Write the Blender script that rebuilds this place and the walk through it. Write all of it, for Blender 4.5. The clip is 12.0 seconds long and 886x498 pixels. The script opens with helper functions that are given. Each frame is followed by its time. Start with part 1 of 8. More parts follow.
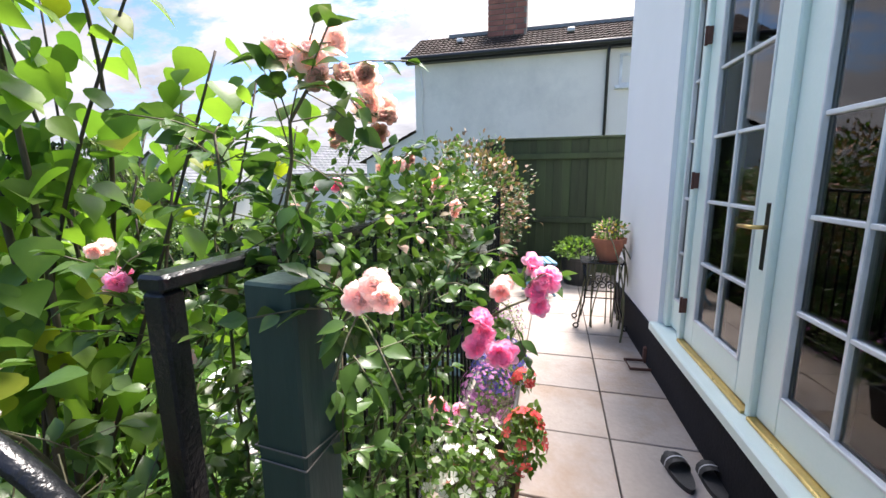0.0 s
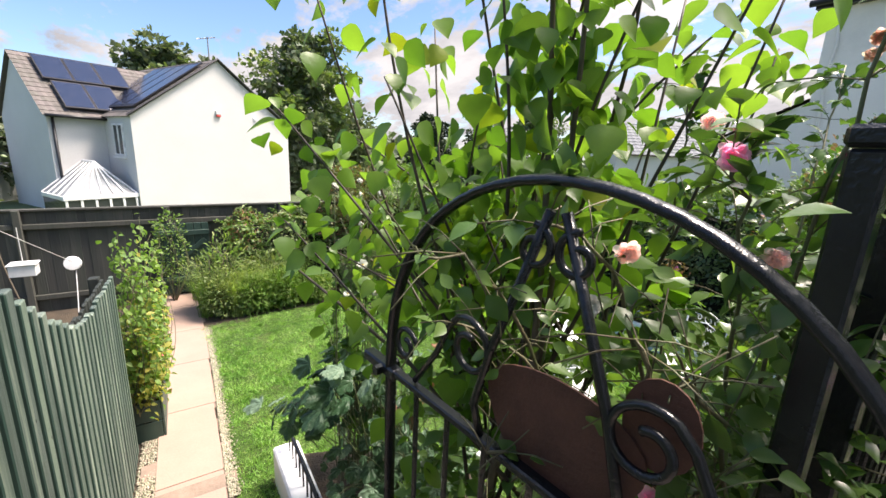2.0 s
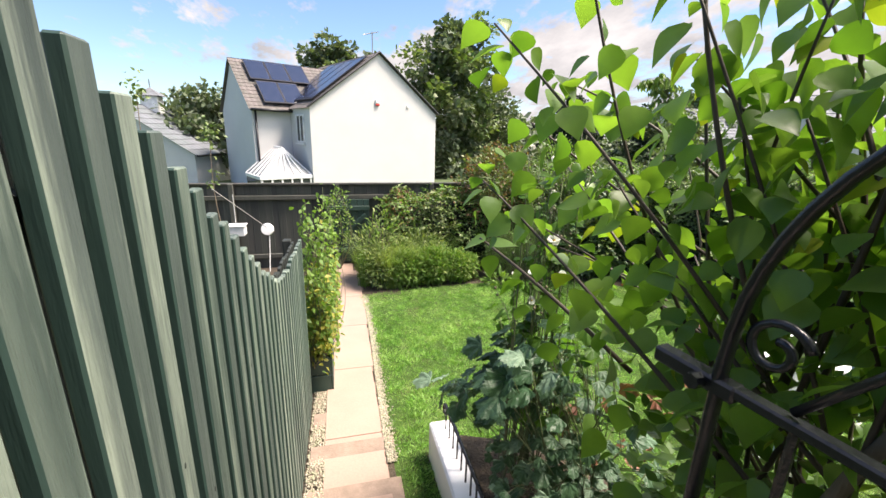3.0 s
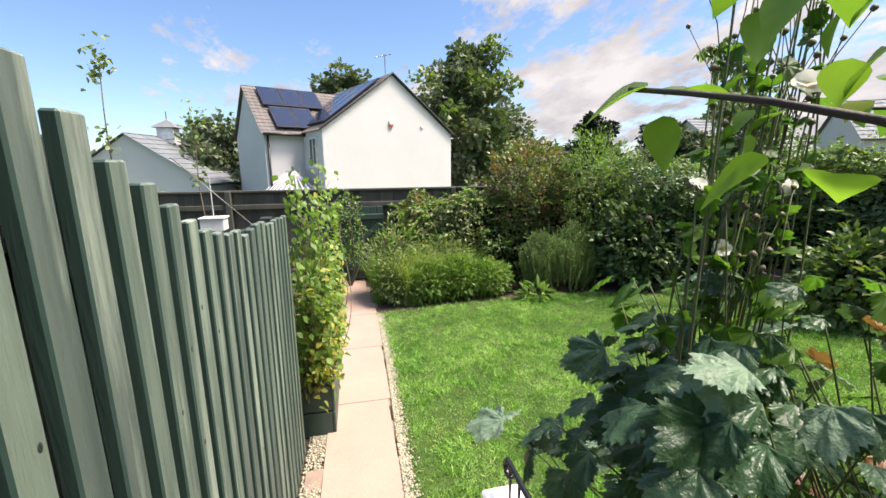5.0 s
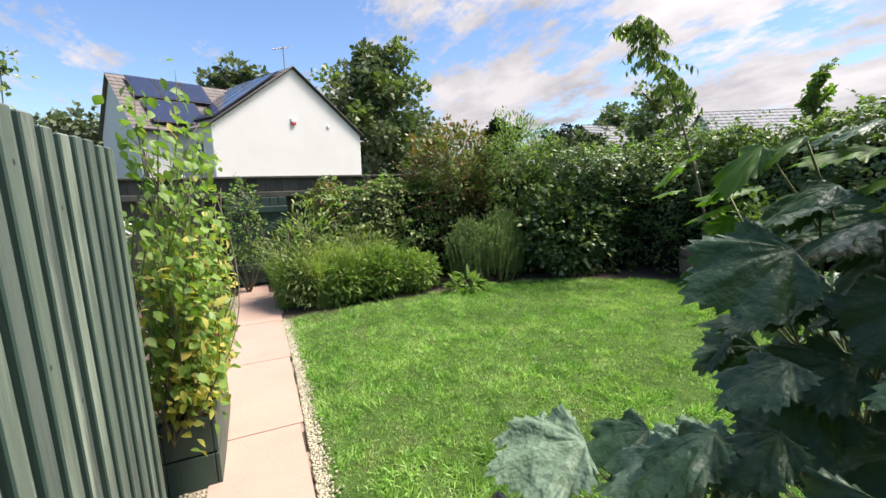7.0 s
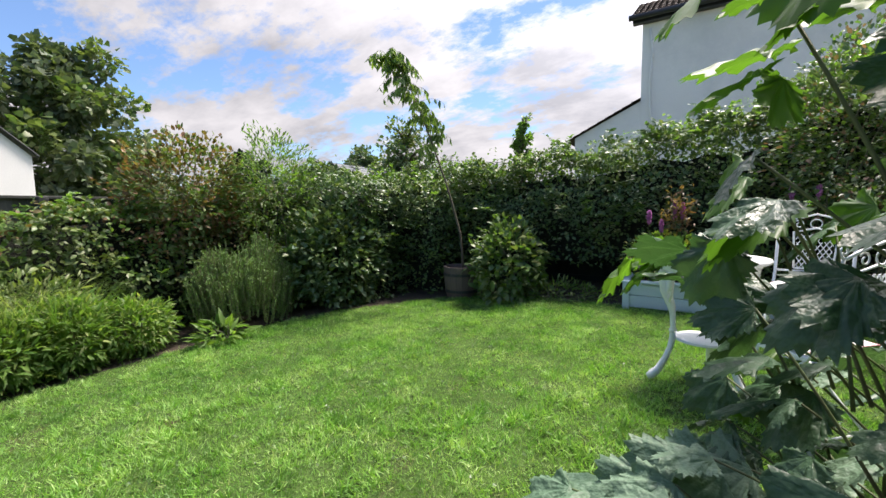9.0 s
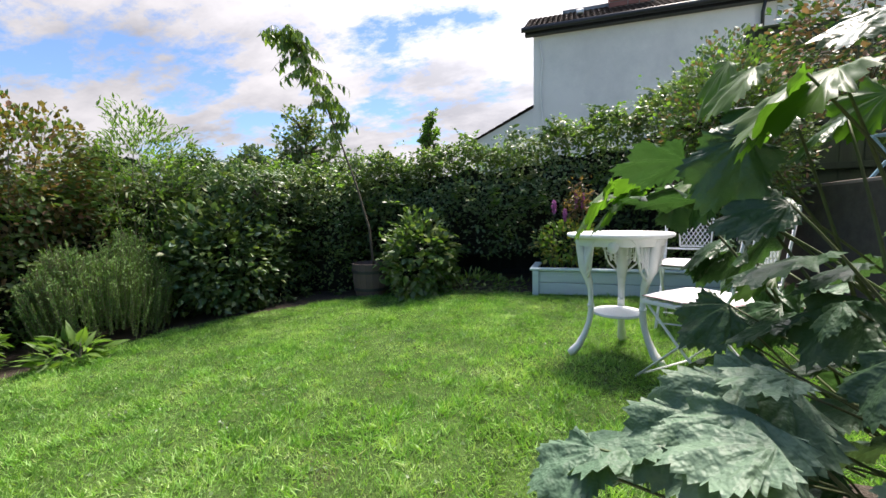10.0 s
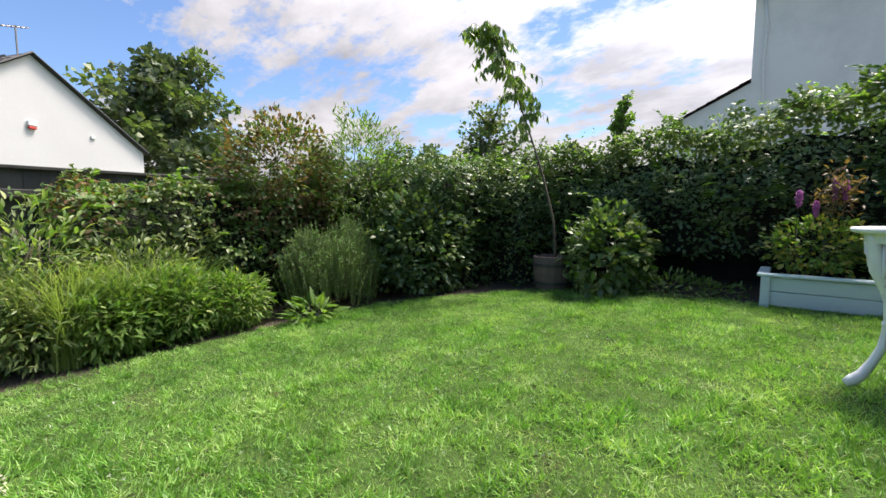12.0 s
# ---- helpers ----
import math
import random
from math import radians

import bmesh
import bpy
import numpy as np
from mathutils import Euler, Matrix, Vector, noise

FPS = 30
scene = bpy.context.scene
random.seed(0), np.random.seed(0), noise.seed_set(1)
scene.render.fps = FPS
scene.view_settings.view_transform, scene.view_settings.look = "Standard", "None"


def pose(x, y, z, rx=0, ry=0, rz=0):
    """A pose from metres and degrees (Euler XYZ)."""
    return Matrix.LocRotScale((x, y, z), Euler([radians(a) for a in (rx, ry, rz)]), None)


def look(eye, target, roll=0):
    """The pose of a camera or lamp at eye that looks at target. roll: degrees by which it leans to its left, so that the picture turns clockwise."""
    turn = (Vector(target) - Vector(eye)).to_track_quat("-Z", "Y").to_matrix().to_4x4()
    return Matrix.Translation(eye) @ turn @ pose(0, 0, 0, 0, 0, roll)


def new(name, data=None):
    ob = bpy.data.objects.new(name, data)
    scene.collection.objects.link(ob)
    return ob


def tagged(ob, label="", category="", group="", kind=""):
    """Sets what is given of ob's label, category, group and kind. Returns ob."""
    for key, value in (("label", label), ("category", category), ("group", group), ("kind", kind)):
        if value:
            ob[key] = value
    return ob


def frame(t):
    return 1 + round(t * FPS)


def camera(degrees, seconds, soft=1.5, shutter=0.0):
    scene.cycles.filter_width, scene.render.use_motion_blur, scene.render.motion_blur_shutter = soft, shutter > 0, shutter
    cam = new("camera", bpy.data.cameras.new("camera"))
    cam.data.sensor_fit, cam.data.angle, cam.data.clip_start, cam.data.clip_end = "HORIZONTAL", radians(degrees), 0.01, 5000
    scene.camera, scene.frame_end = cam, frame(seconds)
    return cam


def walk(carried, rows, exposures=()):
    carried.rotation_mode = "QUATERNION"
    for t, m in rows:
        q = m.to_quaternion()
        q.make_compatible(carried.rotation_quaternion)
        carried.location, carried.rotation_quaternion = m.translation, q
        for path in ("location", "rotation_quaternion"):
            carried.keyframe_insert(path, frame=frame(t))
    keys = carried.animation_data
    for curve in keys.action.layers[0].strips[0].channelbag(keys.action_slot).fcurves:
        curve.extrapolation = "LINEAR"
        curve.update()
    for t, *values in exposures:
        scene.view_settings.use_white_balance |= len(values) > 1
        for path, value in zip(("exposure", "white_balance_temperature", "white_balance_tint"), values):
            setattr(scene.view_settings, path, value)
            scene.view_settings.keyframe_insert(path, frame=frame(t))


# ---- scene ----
cam = camera(94.9, 12.0)
PATH = [
    (0, (0.038, 0.008, 1.419), (1.938, 0.524, 1.068), -0.61),
    (0.5, (0.023, 0.057, 1.426), (1.839, 0.817, 1.073), 0.19),
    (1, (0.003, 0.132, 1.411), (1.662, 1.187, 1.039), 0.78),
    (1.5, (-0.061, 0.255, 1.320), (1.358, 1.614, 0.946), 1.59),
    (2, (-0.166, 0.387, 1.249), (0.908, 2.011, 0.790), 2.48),
    (2.5, (-0.271, 0.559, 1.187), (0.464, 2.344, 0.662), 2.18),
    (3, (-0.311, 0.739, 1.104), (0.175, 2.602, 0.564), 1.51),
    (3.5, (-0.301, 0.956, 0.984), (0.065, 2.856, 0.477), 0.86),
    (5.5, (-0.231, 1.862, 0.388), (0.227, 3.770, 0.002), -0.99),
    (6, (-0.240, 2.003, 0.295), (0.290, 3.892, -0.093), -0.87),
    (6.5, (-0.207, 2.164, 0.208), (0.444, 4.016, -0.175), -0.93),
    (7, (-0.179, 2.307, 0.132), (0.644, 4.094, -0.228), -0.88),
    (9, (0.019, 2.820, -0.084), (1.713, 3.867, -0.270), -0.87),
    (9.5, (0.048, 2.933, -0.148), (1.866, 3.750, -0.317), -1.03),
    (10, (0.154, 3.013, -0.257), (2.050, 3.629, -0.421), -1.19),
    (10.5, (0.212, 3.074, -0.283), (2.134, 3.604, -0.442), -1.08),
    (11, (0.208, 3.154, -0.291), (2.100, 3.784, -0.447), -0.72),
    (11.5, (0.143, 3.212, -0.298), (1.914, 4.127, -0.460), -0.41),
    (12, (0.057, 3.305, -0.319), (1.578, 4.593, -0.492), -0.07),
]
walk(cam, [(t, look(eye, target, roll)) for t, eye, target, roll in PATH],
     exposures=((0, 1.66, 6450, 17), (1.5, 1.50, 6800, 17), (3, 1.55, 7000, 17), (6, 1.36, 6800, 17), (12, 1.31, 6600, 17)))

# ---- world, sun ----
SUN_EL, SUN_AZ = radians(64), radians(106)   # azimuth clockwise from +Y
world = bpy.data.worlds.new("world")
scene.world = world
world.use_nodes = True


def nodes_of(tree):
    tree.nodes.clear()
    return tree.nodes, tree.links


wn, wl = nodes_of(world.node_tree)
sky = wn.new("ShaderNodeTexSky")
sky.sky_type, sky.sun_disc, sky.sun_elevation, sky.sun_rotation = "NISHITA", False, SUN_EL, SUN_AZ
sky.air_density, sky.dust_density, sky.ozone_density = 1.0, 0.6, 2.0
tc = wn.new("ShaderNodeTexCoord")
sep = wn.new("ShaderNodeSeparateXYZ")
wl.new(tc.outputs["Generated"], sep.inputs[0])


def wmath(op, a, b=None):
    n = wn.new("ShaderNodeMath")
    n.operation = op
    for i, s in enumerate((a, b)):
        if s is None:
            continue
        if isinstance(s, (int, float)):
            n.inputs[i].default_value = s
        else:
            wl.new(s, n.inputs[i])
    return n.outputs[0]


# clouds lie on a flat layer overhead: direction divided by its height
hgt = wmath("ADD", wmath("MAXIMUM", sep.outputs[2], 0.0), 0.26)
comb = wn.new("ShaderNodeCombineXYZ")
wl.new(wmath("DIVIDE", sep.outputs[0], hgt), comb.inputs[0])
wl.new(wmath("DIVIDE", sep.outputs[1], hgt), comb.inputs[1])


def wnoise(scale, detail, rough, w):
    n = wn.new("ShaderNodeTexNoise")
    n.inputs["Scale"].default_value, n.inputs["Detail"].default_value, n.inputs["Roughness"].default_value = scale, detail, rough
    m = wn.new("ShaderNodeMapping")
    m.inputs["Location"].default_value = (w, w * 0.7, w * 1.3)
    m.inputs["Scale"].default_value = (1.0, 0.62, 1.0)
    wl.new(comb.outputs[0], m.inputs[0])
    wl.new(m.outputs[0], n.inputs["Vector"])
    return n.outputs["Fac"]


def wramp(fac, stops):
    r = wn.new("ShaderNodeValToRGB")
    r.color_ramp.elements[0].position, r.color_ramp.elements[0].color = stops[0][0], (*stops[0][1], 1)
    r.color_ramp.elements[1].position, r.color_ramp.elements[1].color = stops[-1][0], (*stops[-1][1], 1)
    for p, c in stops[1:-1]:
        r.color_ramp.elements.new(p).color = (*c, 1)
    wl.new(fac, r.inputs[0])
    return r.outputs[0]


cover = wmath("ADD", wnoise(1.75, 9, 0.66, 3.1), wmath("MULTIPLY", sep.outputs[0], 0.13))
mask = wramp(cover, [(0.50, (0, 0, 0)), (0.575, (1, 1, 1))])
shade = wramp(wnoise(2.2, 7, 0.62, 8.4), [(0.36, (3.7, 3.85, 4.15)), (0.62, (6.6, 6.65, 6.8))])
mix = wn.new("ShaderNodeMixRGB")
wl.new(mask, mix.inputs[0])
blue = wn.new("ShaderNodeMixRGB")
blue.blend_type = "MULTIPLY"
blue.inputs[0].default_value = 1.0
blue.inputs[2].default_value = (1.2, 1.42, 1.62, 1)
wl.new(sky.outputs[0], blue.inputs[1])
wl.new(blue.outputs[0], mix.inputs[1])
# thin cloud glows round the hidden sun
sundir = Vector((math.sin(SUN_AZ) * math.cos(SUN_EL), math.cos(SUN_AZ) * math.cos(SUN_EL), math.sin(SUN_EL)))
dotp = wmath("ADD", wmath("ADD", wmath("MULTIPLY", sep.outputs[0], sundir.x), wmath("MULTIPLY", sep.outputs[1], sundir.y)), wmath("MULTIPLY", sep.outputs[2], sundir.z))
# cloud layer brighter towards the top of the sky, as under a broken overcast
high = wmath("MULTIPLY", wmath("POWER", wmath("MAXIMUM", wmath("SUBTRACT", sep.outputs[2], 0.42), 0.0), 1.0), 3.6)
halo = wmath("ADD", wmath("MULTIPLY", wmath("POWER", wmath("MAXIMUM", dotp, 0.0), 6.0), 9.0), wmath("ADD", high, 1.0))
lit = wn.new("ShaderNodeVectorMath")
lit.operation = "SCALE"
wl.new(shade, lit.inputs[0])
wl.new(halo, lit.inputs["Scale"])
wl.new(lit.outputs[0], mix.inputs[2])
bg = wn.new("ShaderNodeBackground")
bg.inputs["Strength"].default_value = 0.052
wl.new(mix.outputs[0], bg.inputs[0])
wo = wn.new("ShaderNodeOutputWorld")
wl.new(bg.outputs[0], wo.inputs[0])

sun = new("sun", bpy.data.lights.new("sun", "SUN"))
sun.data.energy, sun.data.angle, sun.data.color = 3.4, radians(14), (1.0, 0.93, 0.82)
sun.matrix_world = look((math.sin(SUN_AZ) * math.cos(SUN_EL) * 30, math.cos(SUN_AZ) * math.cos(SUN_EL) * 30, math.sin(SUN_EL) * 30), (0, 0, 0))
tagged(sun, kind="structure")


# ---- materials ----
def material(name, base, other=None, rough=0.7, metal=0.0, scale=6.0, fine=60.0, bump=0.15, depth=0.01, stretch=(1, 1, 1),
             per=0.0, translucent=0.0, island=0.0, stain=None, stain_at=(0.55, 0.7), spec=0.5, coord="Object", detail=4.0, lump=0.0, glow=(1.6, 1.8, 0.7)):
    """Two-scale surface: base and other mixed by broad noise, darker and lighter grain, relief; per: change by object; island: by piece."""
    m = bpy.data.materials.new(name)
    m.use_nodes = True
    n, l = nodes_of(m.node_tree)
    out, bsdf = n.new("ShaderNodeOutputMaterial"), n.new("ShaderNodeBsdfPrincipled")
    t, mp = n.new("ShaderNodeTexCoord"), n.new("ShaderNodeMapping")
    mp.inputs["Scale"].default_value = stretch
    l.new(t.outputs[coord], mp.inputs[0])

    if per > 0:
        # each piece shows its own stretch of the grain
        oi0, sc = n.new("ShaderNodeObjectInfo"), n.new("ShaderNodeMath")
        sc.operation = "MULTIPLY"
        sc.inputs[1].default_value = 37.0
        l.new(oi0.outputs["Random"], sc.inputs[0])
        l.new(sc.outputs[0], mp.inputs["Location"])

    def noisy(s, d=detail, r=0.6):
        q = n.new("ShaderNodeTexNoise")
        q.inputs["Scale"].default_value, q.inputs["Detail"].default_value, q.inputs["Roughness"].default_value = s, d, r
        l.new(mp.outputs[0], q.inputs["Vector"])
        return q.outputs["Fac"]

    def ramp(f, a, b):
        r = n.new("ShaderNodeMapRange")
        r.inputs["From Min"].default_value, r.inputs["From Max"].default_value = a, b
        l.new(f, r.inputs["Value"])
        return r.outputs[0]

    def blend(kind, f, a, b):
        q = n.new("ShaderNodeMixRGB")
        q.blend_type = kind
        for i, s in enumerate((f, a, b)):
            if isinstance(s, (int, float)):
                q.inputs[i].default_value = s
            elif isinstance(s, tuple):
                q.inputs[i].default_value = (*s, 1)
            else:
                l.new(s, q.inputs[i])
        return q.outputs[0]

    other = other or tuple(c * 0.75 for c in base)
    broad, grain = noisy(scale), noisy(fine, 3.0)
    col = blend("MIX", ramp(broad, 0.35, 0.65), base, other)
    if island > 0:
        g = n.new("ShaderNodeNewGeometry")
        col = blend("MIX", ramp(g.outputs["Random Per Island"], 0.0, 1.0), col, blend("MULTIPLY", 1.0, col, (1 - island, 1 - island * 0.7, 1 - island)))
    if per > 0:
        oi = n.new("ShaderNodeObjectInfo")
        col = blend("MULTIPLY", ramp(oi.outputs["Random"], 0.0, 1.0), col, (1 - per, 1 - per, 1 - per * 0.8))
    col = blend("OVERLAY", 0.35, col, blend("MIX", grain, (0.32, 0.32, 0.32), (0.68, 0.68, 0.68)))
    if stain:
        col = blend("MIX", ramp(noisy(scale * 0.6, 6.0, 0.7), *stain_at), col, stain)
    l.new(col, bsdf.inputs["Base Color"])
    rr = n.new("ShaderNodeMapRange")
    rr.inputs["To Min"].default_value, rr.inputs["To Max"].default_value = max(rough - 0.12, 0.02), min(rough + 0.12, 1)
    l.new(broad, rr.inputs["Value"])
    l.new(rr.outputs[0], bsdf.inputs["Roughness"])
    bsdf.inputs["Metallic"].default_value = metal
    bsdf.inputs["Specular IOR Level"].default_value = spec
    if bump:
        b = n.new("ShaderNodeBump")
        b.inputs["Strength"].default_value, b.inputs["Distance"].default_value = bump, depth
        if lump:
            mm = n.new("ShaderNodeMath")
            mm.operation = "MULTIPLY_ADD"
            mm.inputs[1].default_value = lump
            l.new(noisy(scale * 3), mm.inputs[0])
            l.new(grain, mm.inputs[2])
            l.new(mm.outputs[0], b.inputs["Height"])
        else:
            l.new(grain, b.inputs["Height"])
        l.new(b.outputs[0], bsdf.inputs["Normal"])
    if translucent:
        tr, mx = n.new("ShaderNodeBsdfTranslucent"), n.new("ShaderNodeMixShader")
        l.new(blend("MULTIPLY", 1.0, col, glow), tr.inputs[0])
        mx.inputs[0].default_value = translucent
        l.new(bsdf.outputs[0], mx.inputs[1])
        l.new(tr.outputs[0], mx.inputs[2])
        l.new(mx.outputs[0], out.inputs[0])
    else:
        l.new(bsdf.outputs[0], out.inputs[0])
    return m


def leafy(name, a, b, tr=0.35, rough=0.5, island=0.45, **k):
    k.setdefault("glow", (1.35, 1.25, 1.28) if "petal" in name else (1.6, 1.8, 0.7))
    k.setdefault("bump", 0.25)
    k.setdefault("depth", 0.004)
    return material(name, a, b, rough=rough, scale=1.7, fine=35, island=island, translucent=tr, spec=0.35, **k)


WHITE_RENDER = material("white_masonry_paint", (0.86, 0.87, 0.89), (0.83, 0.84, 0.86), 0.75, scale=1.5, fine=90, bump=0.25, depth=0.004)
GREY_RENDER = material("aged_cream_render", (0.82, 0.78, 0.71), (0.76, 0.72, 0.66), 0.9, scale=0.5, fine=30, bump=0.15, stain=(0.47, 0.46, 0.43), stain_at=(0.5, 0.9))
FAR_WHITE = material("white_painted_render", (0.58, 0.575, 0.565), (0.545, 0.54, 0.53), 0.85, scale=0.5, fine=20, bump=0.1)
PLINTH = material("black_bitumen_paint", (0.014, 0.014, 0.017), (0.022, 0.022, 0.026), 0.85, scale=3, fine=60, bump=0.5, depth=0.006, spec=0.15)
FRAME = material("pale_sage_green_paint", (0.74, 0.85, 0.79), (0.71, 0.82, 0.76), 0.35, scale=2, fine=80, bump=0.05)
MUNTIN = material("white_glazing_bar_paint", (0.80, 0.82, 0.82), None, 0.35, scale=3, bump=0.05)
BRASS = material("polished_brass", (0.80, 0.58, 0.22), (0.62, 0.42, 0.15), 0.3, 0.9, scale=8, bump=0.1)
BLACK_METAL = material("black_gloss_metal", (0.008, 0.009, 0.011), (0.012, 0.013, 0.016), 0.24, 0.0, scale=12, fine=120, bump=0.35, depth=0.004, spec=0.5, lump=0.8)
RUSTY = material("rusty_brown_steel", (0.13, 0.055, 0.038), (0.09, 0.04, 0.03), 0.75, 0.1, scale=14, fine=120, bump=0.3)
GREEN_POST = material("dark_green_timber", (0.022, 0.05, 0.042), (0.03, 0.062, 0.05), 0.5, scale=5, fine=70, stretch=(1, 1, 0.12), bump=0.4, depth=0.004)
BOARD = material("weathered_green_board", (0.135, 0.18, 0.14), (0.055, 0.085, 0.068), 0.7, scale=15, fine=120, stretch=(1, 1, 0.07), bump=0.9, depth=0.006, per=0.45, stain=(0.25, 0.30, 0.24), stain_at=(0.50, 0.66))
# Dark green board, deepened further so the side fence gaps read as shade.
BOARD_BACK = material("dark_green_board_and_gap_shade", (0.02, 0.028, 0.023), (0.015, 0.02, 0.017), 0.8, scale=5, fine=45, stretch=(1, 1, 0.07), bump=0.5, per=0.25)
GREY_BOARD = material("old_grey_fence_board", (0.075, 0.072, 0.06), (0.05, 0.055, 0.045), 0.85, scale=4, fine=40, stretch=(1, 1, 0.08), bump=0.5, per=0.35, stain=(0.15, 0.145, 0.12), stain_at=(0.6, 0.8))
MOSS_BOARD = material("mossy_green_fence_board", (0.042, 0.066, 0.024), (0.03, 0.042, 0.02), 0.85, scale=4, fine=40, stretch=(1, 1, 0.08), bump=0.5, per=0.3)
SLAB = material("riven_concrete_slab", (0.39, 0.34, 0.30), (0.33, 0.29, 0.26), 0.8, scale=2.6, fine=38, bump=0.35, depth=0.008, per=0.16, stain=(0.27, 0.20, 0.15), stain_at=(0.50, 0.72), coord="Object", lump=1.2)
PATH_SLAB = material("worn_buff_path_slab", (0.37, 0.255, 0.20), (0.33, 0.235, 0.185), 0.85, scale=2.2, fine=60, bump=0.3, depth=0.005, per=0.06, stain=(0.28, 0.21, 0.165), stain_at=(0.55, 0.85))
JOINT = material("dark_sandy_joint", (0.15, 0.13, 0.105), None, 0.95, scale=10, bump=0.3)
PEBBLE = material("buff_gravel", (0.52, 0.44, 0.34), (0.36, 0.31, 0.25), 0.8, scale=20, fine=90, island=0.45, bump=0.2)
SOIL = material("dark_garden_soil", (0.05, 0.038, 0.026), (0.075, 0.055, 0.035), 0.95, scale=6, fine=50, bump=0.9, depth=0.03)
TURF = material("short_turf_base", (0.07, 0.12, 0.03), (0.045, 0.08, 0.022), 1.0, spec=0.05, scale=5, fine=60, bump=0.8, depth=0.03, stain=(0.07, 0.06, 0.035), stain_at=(0.55, 0.75))
FIELD = material("distant_field", (0.08, 0.12, 0.035), (0.05, 0.075, 0.03), 0.95, scale=0.05, fine=0.6, bump=0.0)
GRASS = leafy("mown_grass_blade", (0.22, 0.42, 0.085), (0.33, 0.50, 0.14), 0.3, 0.5, 0.6)
GRASS_DARK = leafy("dark_grass_blade", (0.12, 0.25, 0.055), (0.17, 0.30, 0.07), 0.25, 0.5, 0.5)
GRASS_PALE = leafy("pale_grass_blade", (0.38, 0.54, 0.18), (0.46, 0.57, 0.25), 0.3, 0.5, 0.4)
GRASS_DRY = leafy("long_grass_blade", (0.40, 0.42, 0.17), (0.25, 0.33, 0.10), 0.35, 0.6, 0.5)
HEDGE = leafy("hedge_leaf", (0.16, 0.225, 0.075), (0.22, 0.24, 0.10), 0.22, 0.42, 0.65)
HEDGE_DARK = leafy("glossy_dark_hedge_leaf", (0.105, 0.165, 0.075), (0.165, 0.215, 0.11), 0.2, 0.36, 0.6)
HEDGE_RUST = leafy("reddish_hedge_leaf", (0.30, 0.14, 0.085), (0.15, 0.13, 0.05), 0.3, 0.5, 0.6)
HEDGE_LIGHT = leafy("fresh_shrub_leaf", (0.18, 0.28, 0.06), (0.12, 0.20, 0.055), 0.4, 0.5, 0.5)
LILAC = leafy("heart_leaf", (0.18, 0.28, 0.05), (0.10, 0.18, 0.05), 0.46, 0.38, 0.5, glow=(1.9, 2.1, 0.7))
LILAC_YELLOW = leafy("yellowing_heart_leaf", (0.32, 0.33, 0.03), (0.2, 0.27, 0.03), 0.5, 0.5, 0.4)
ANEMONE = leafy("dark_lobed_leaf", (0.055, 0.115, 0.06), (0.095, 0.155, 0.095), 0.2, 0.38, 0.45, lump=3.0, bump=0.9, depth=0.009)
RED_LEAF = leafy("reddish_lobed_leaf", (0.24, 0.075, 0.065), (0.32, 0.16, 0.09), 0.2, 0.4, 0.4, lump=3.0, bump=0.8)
# Brighter copy of the lobed leaf; its green carries sunlight on the blade.
ANEMONE_LIT = leafy("sunlit_lobed_leaf", (0.10, 0.19, 0.03), (0.07, 0.15, 0.03), 0.45, 0.45, 0.4, lump=1.5)
MILDEW = leafy("mildewed_lobed_leaf", (0.24, 0.33, 0.24), (0.11, 0.19, 0.12), 0.15, 0.5, 0.3, lump=3.0, bump=0.9, depth=0.012)
ROSE_LEAF = leafy("glossy_rose_leaf", (0.085, 0.16, 0.045), (0.12, 0.19, 0.055), 0.25, 0.28, 0.5)
CLIMBER = leafy("climber_leaf", (0.20, 0.30, 0.07), (0.13, 0.22, 0.055), 0.35, 0.5, 0.45)
CLIMBER_YELLOW = leafy("yellow_climber_leaf", (0.55, 0.46, 0.12), (0.25, 0.24, 0.06), 0.35, 0.55, 0.5)
ROSEMARY = leafy("rosemary_needle", (0.30, 0.43, 0.13), (0.18, 0.29, 0.09), 0.15, 0.6, 0.45)
# Distant leaves, greyed and lightened so their colour carries aerial haze.
TREE_LEAF = leafy("hazed_tree_leaf", (0.13, 0.16, 0.10), (0.17, 0.19, 0.12), 0.18, 0.6, 0.55)
CONIFER = leafy("dark_conifer_leaf", (0.02, 0.035, 0.018), (0.03, 0.05, 0.022), 0.1, 0.6, 0.5)
PEACH = leafy("drooping_narrow_leaf", (0.19, 0.26, 0.07), (0.12, 0.18, 0.06), 0.35, 0.4, 0.45)
TWIG = material("green_brown_cane", (0.10, 0.12, 0.05), (0.13, 0.10, 0.06), 0.6, scale=12, fine=80, bump=0.4)
PATH_JOINT = material("sandy_path_joint", (0.27, 0.20, 0.155), None, 0.95, scale=10, bump=0.3)
BARK = material("grey_brown_bark", (0.15, 0.12, 0.085), (0.10, 0.08, 0.06), 0.9, scale=8, fine=50, stretch=(1, 1, 0.3), bump=0.7)
DARK_STEM = material("dark_stem", (0.045, 0.03, 0.025), (0.06, 0.045, 0.03), 0.6, scale=10, bump=0.2)
GREEN_STEM = material("green_flower_stem", (0.12, 0.16, 0.06), (0.09, 0.10, 0.05), 0.6, scale=12, bump=0.2)
# Near-black fill, painted as the shade deep inside foliage.
INNER_SHADE = material("painted_inner_shade", (0.014, 0.018, 0.009), (0.022, 0.022, 0.012), 0.95, scale=9, fine=30, bump=1.0, depth=0.08)
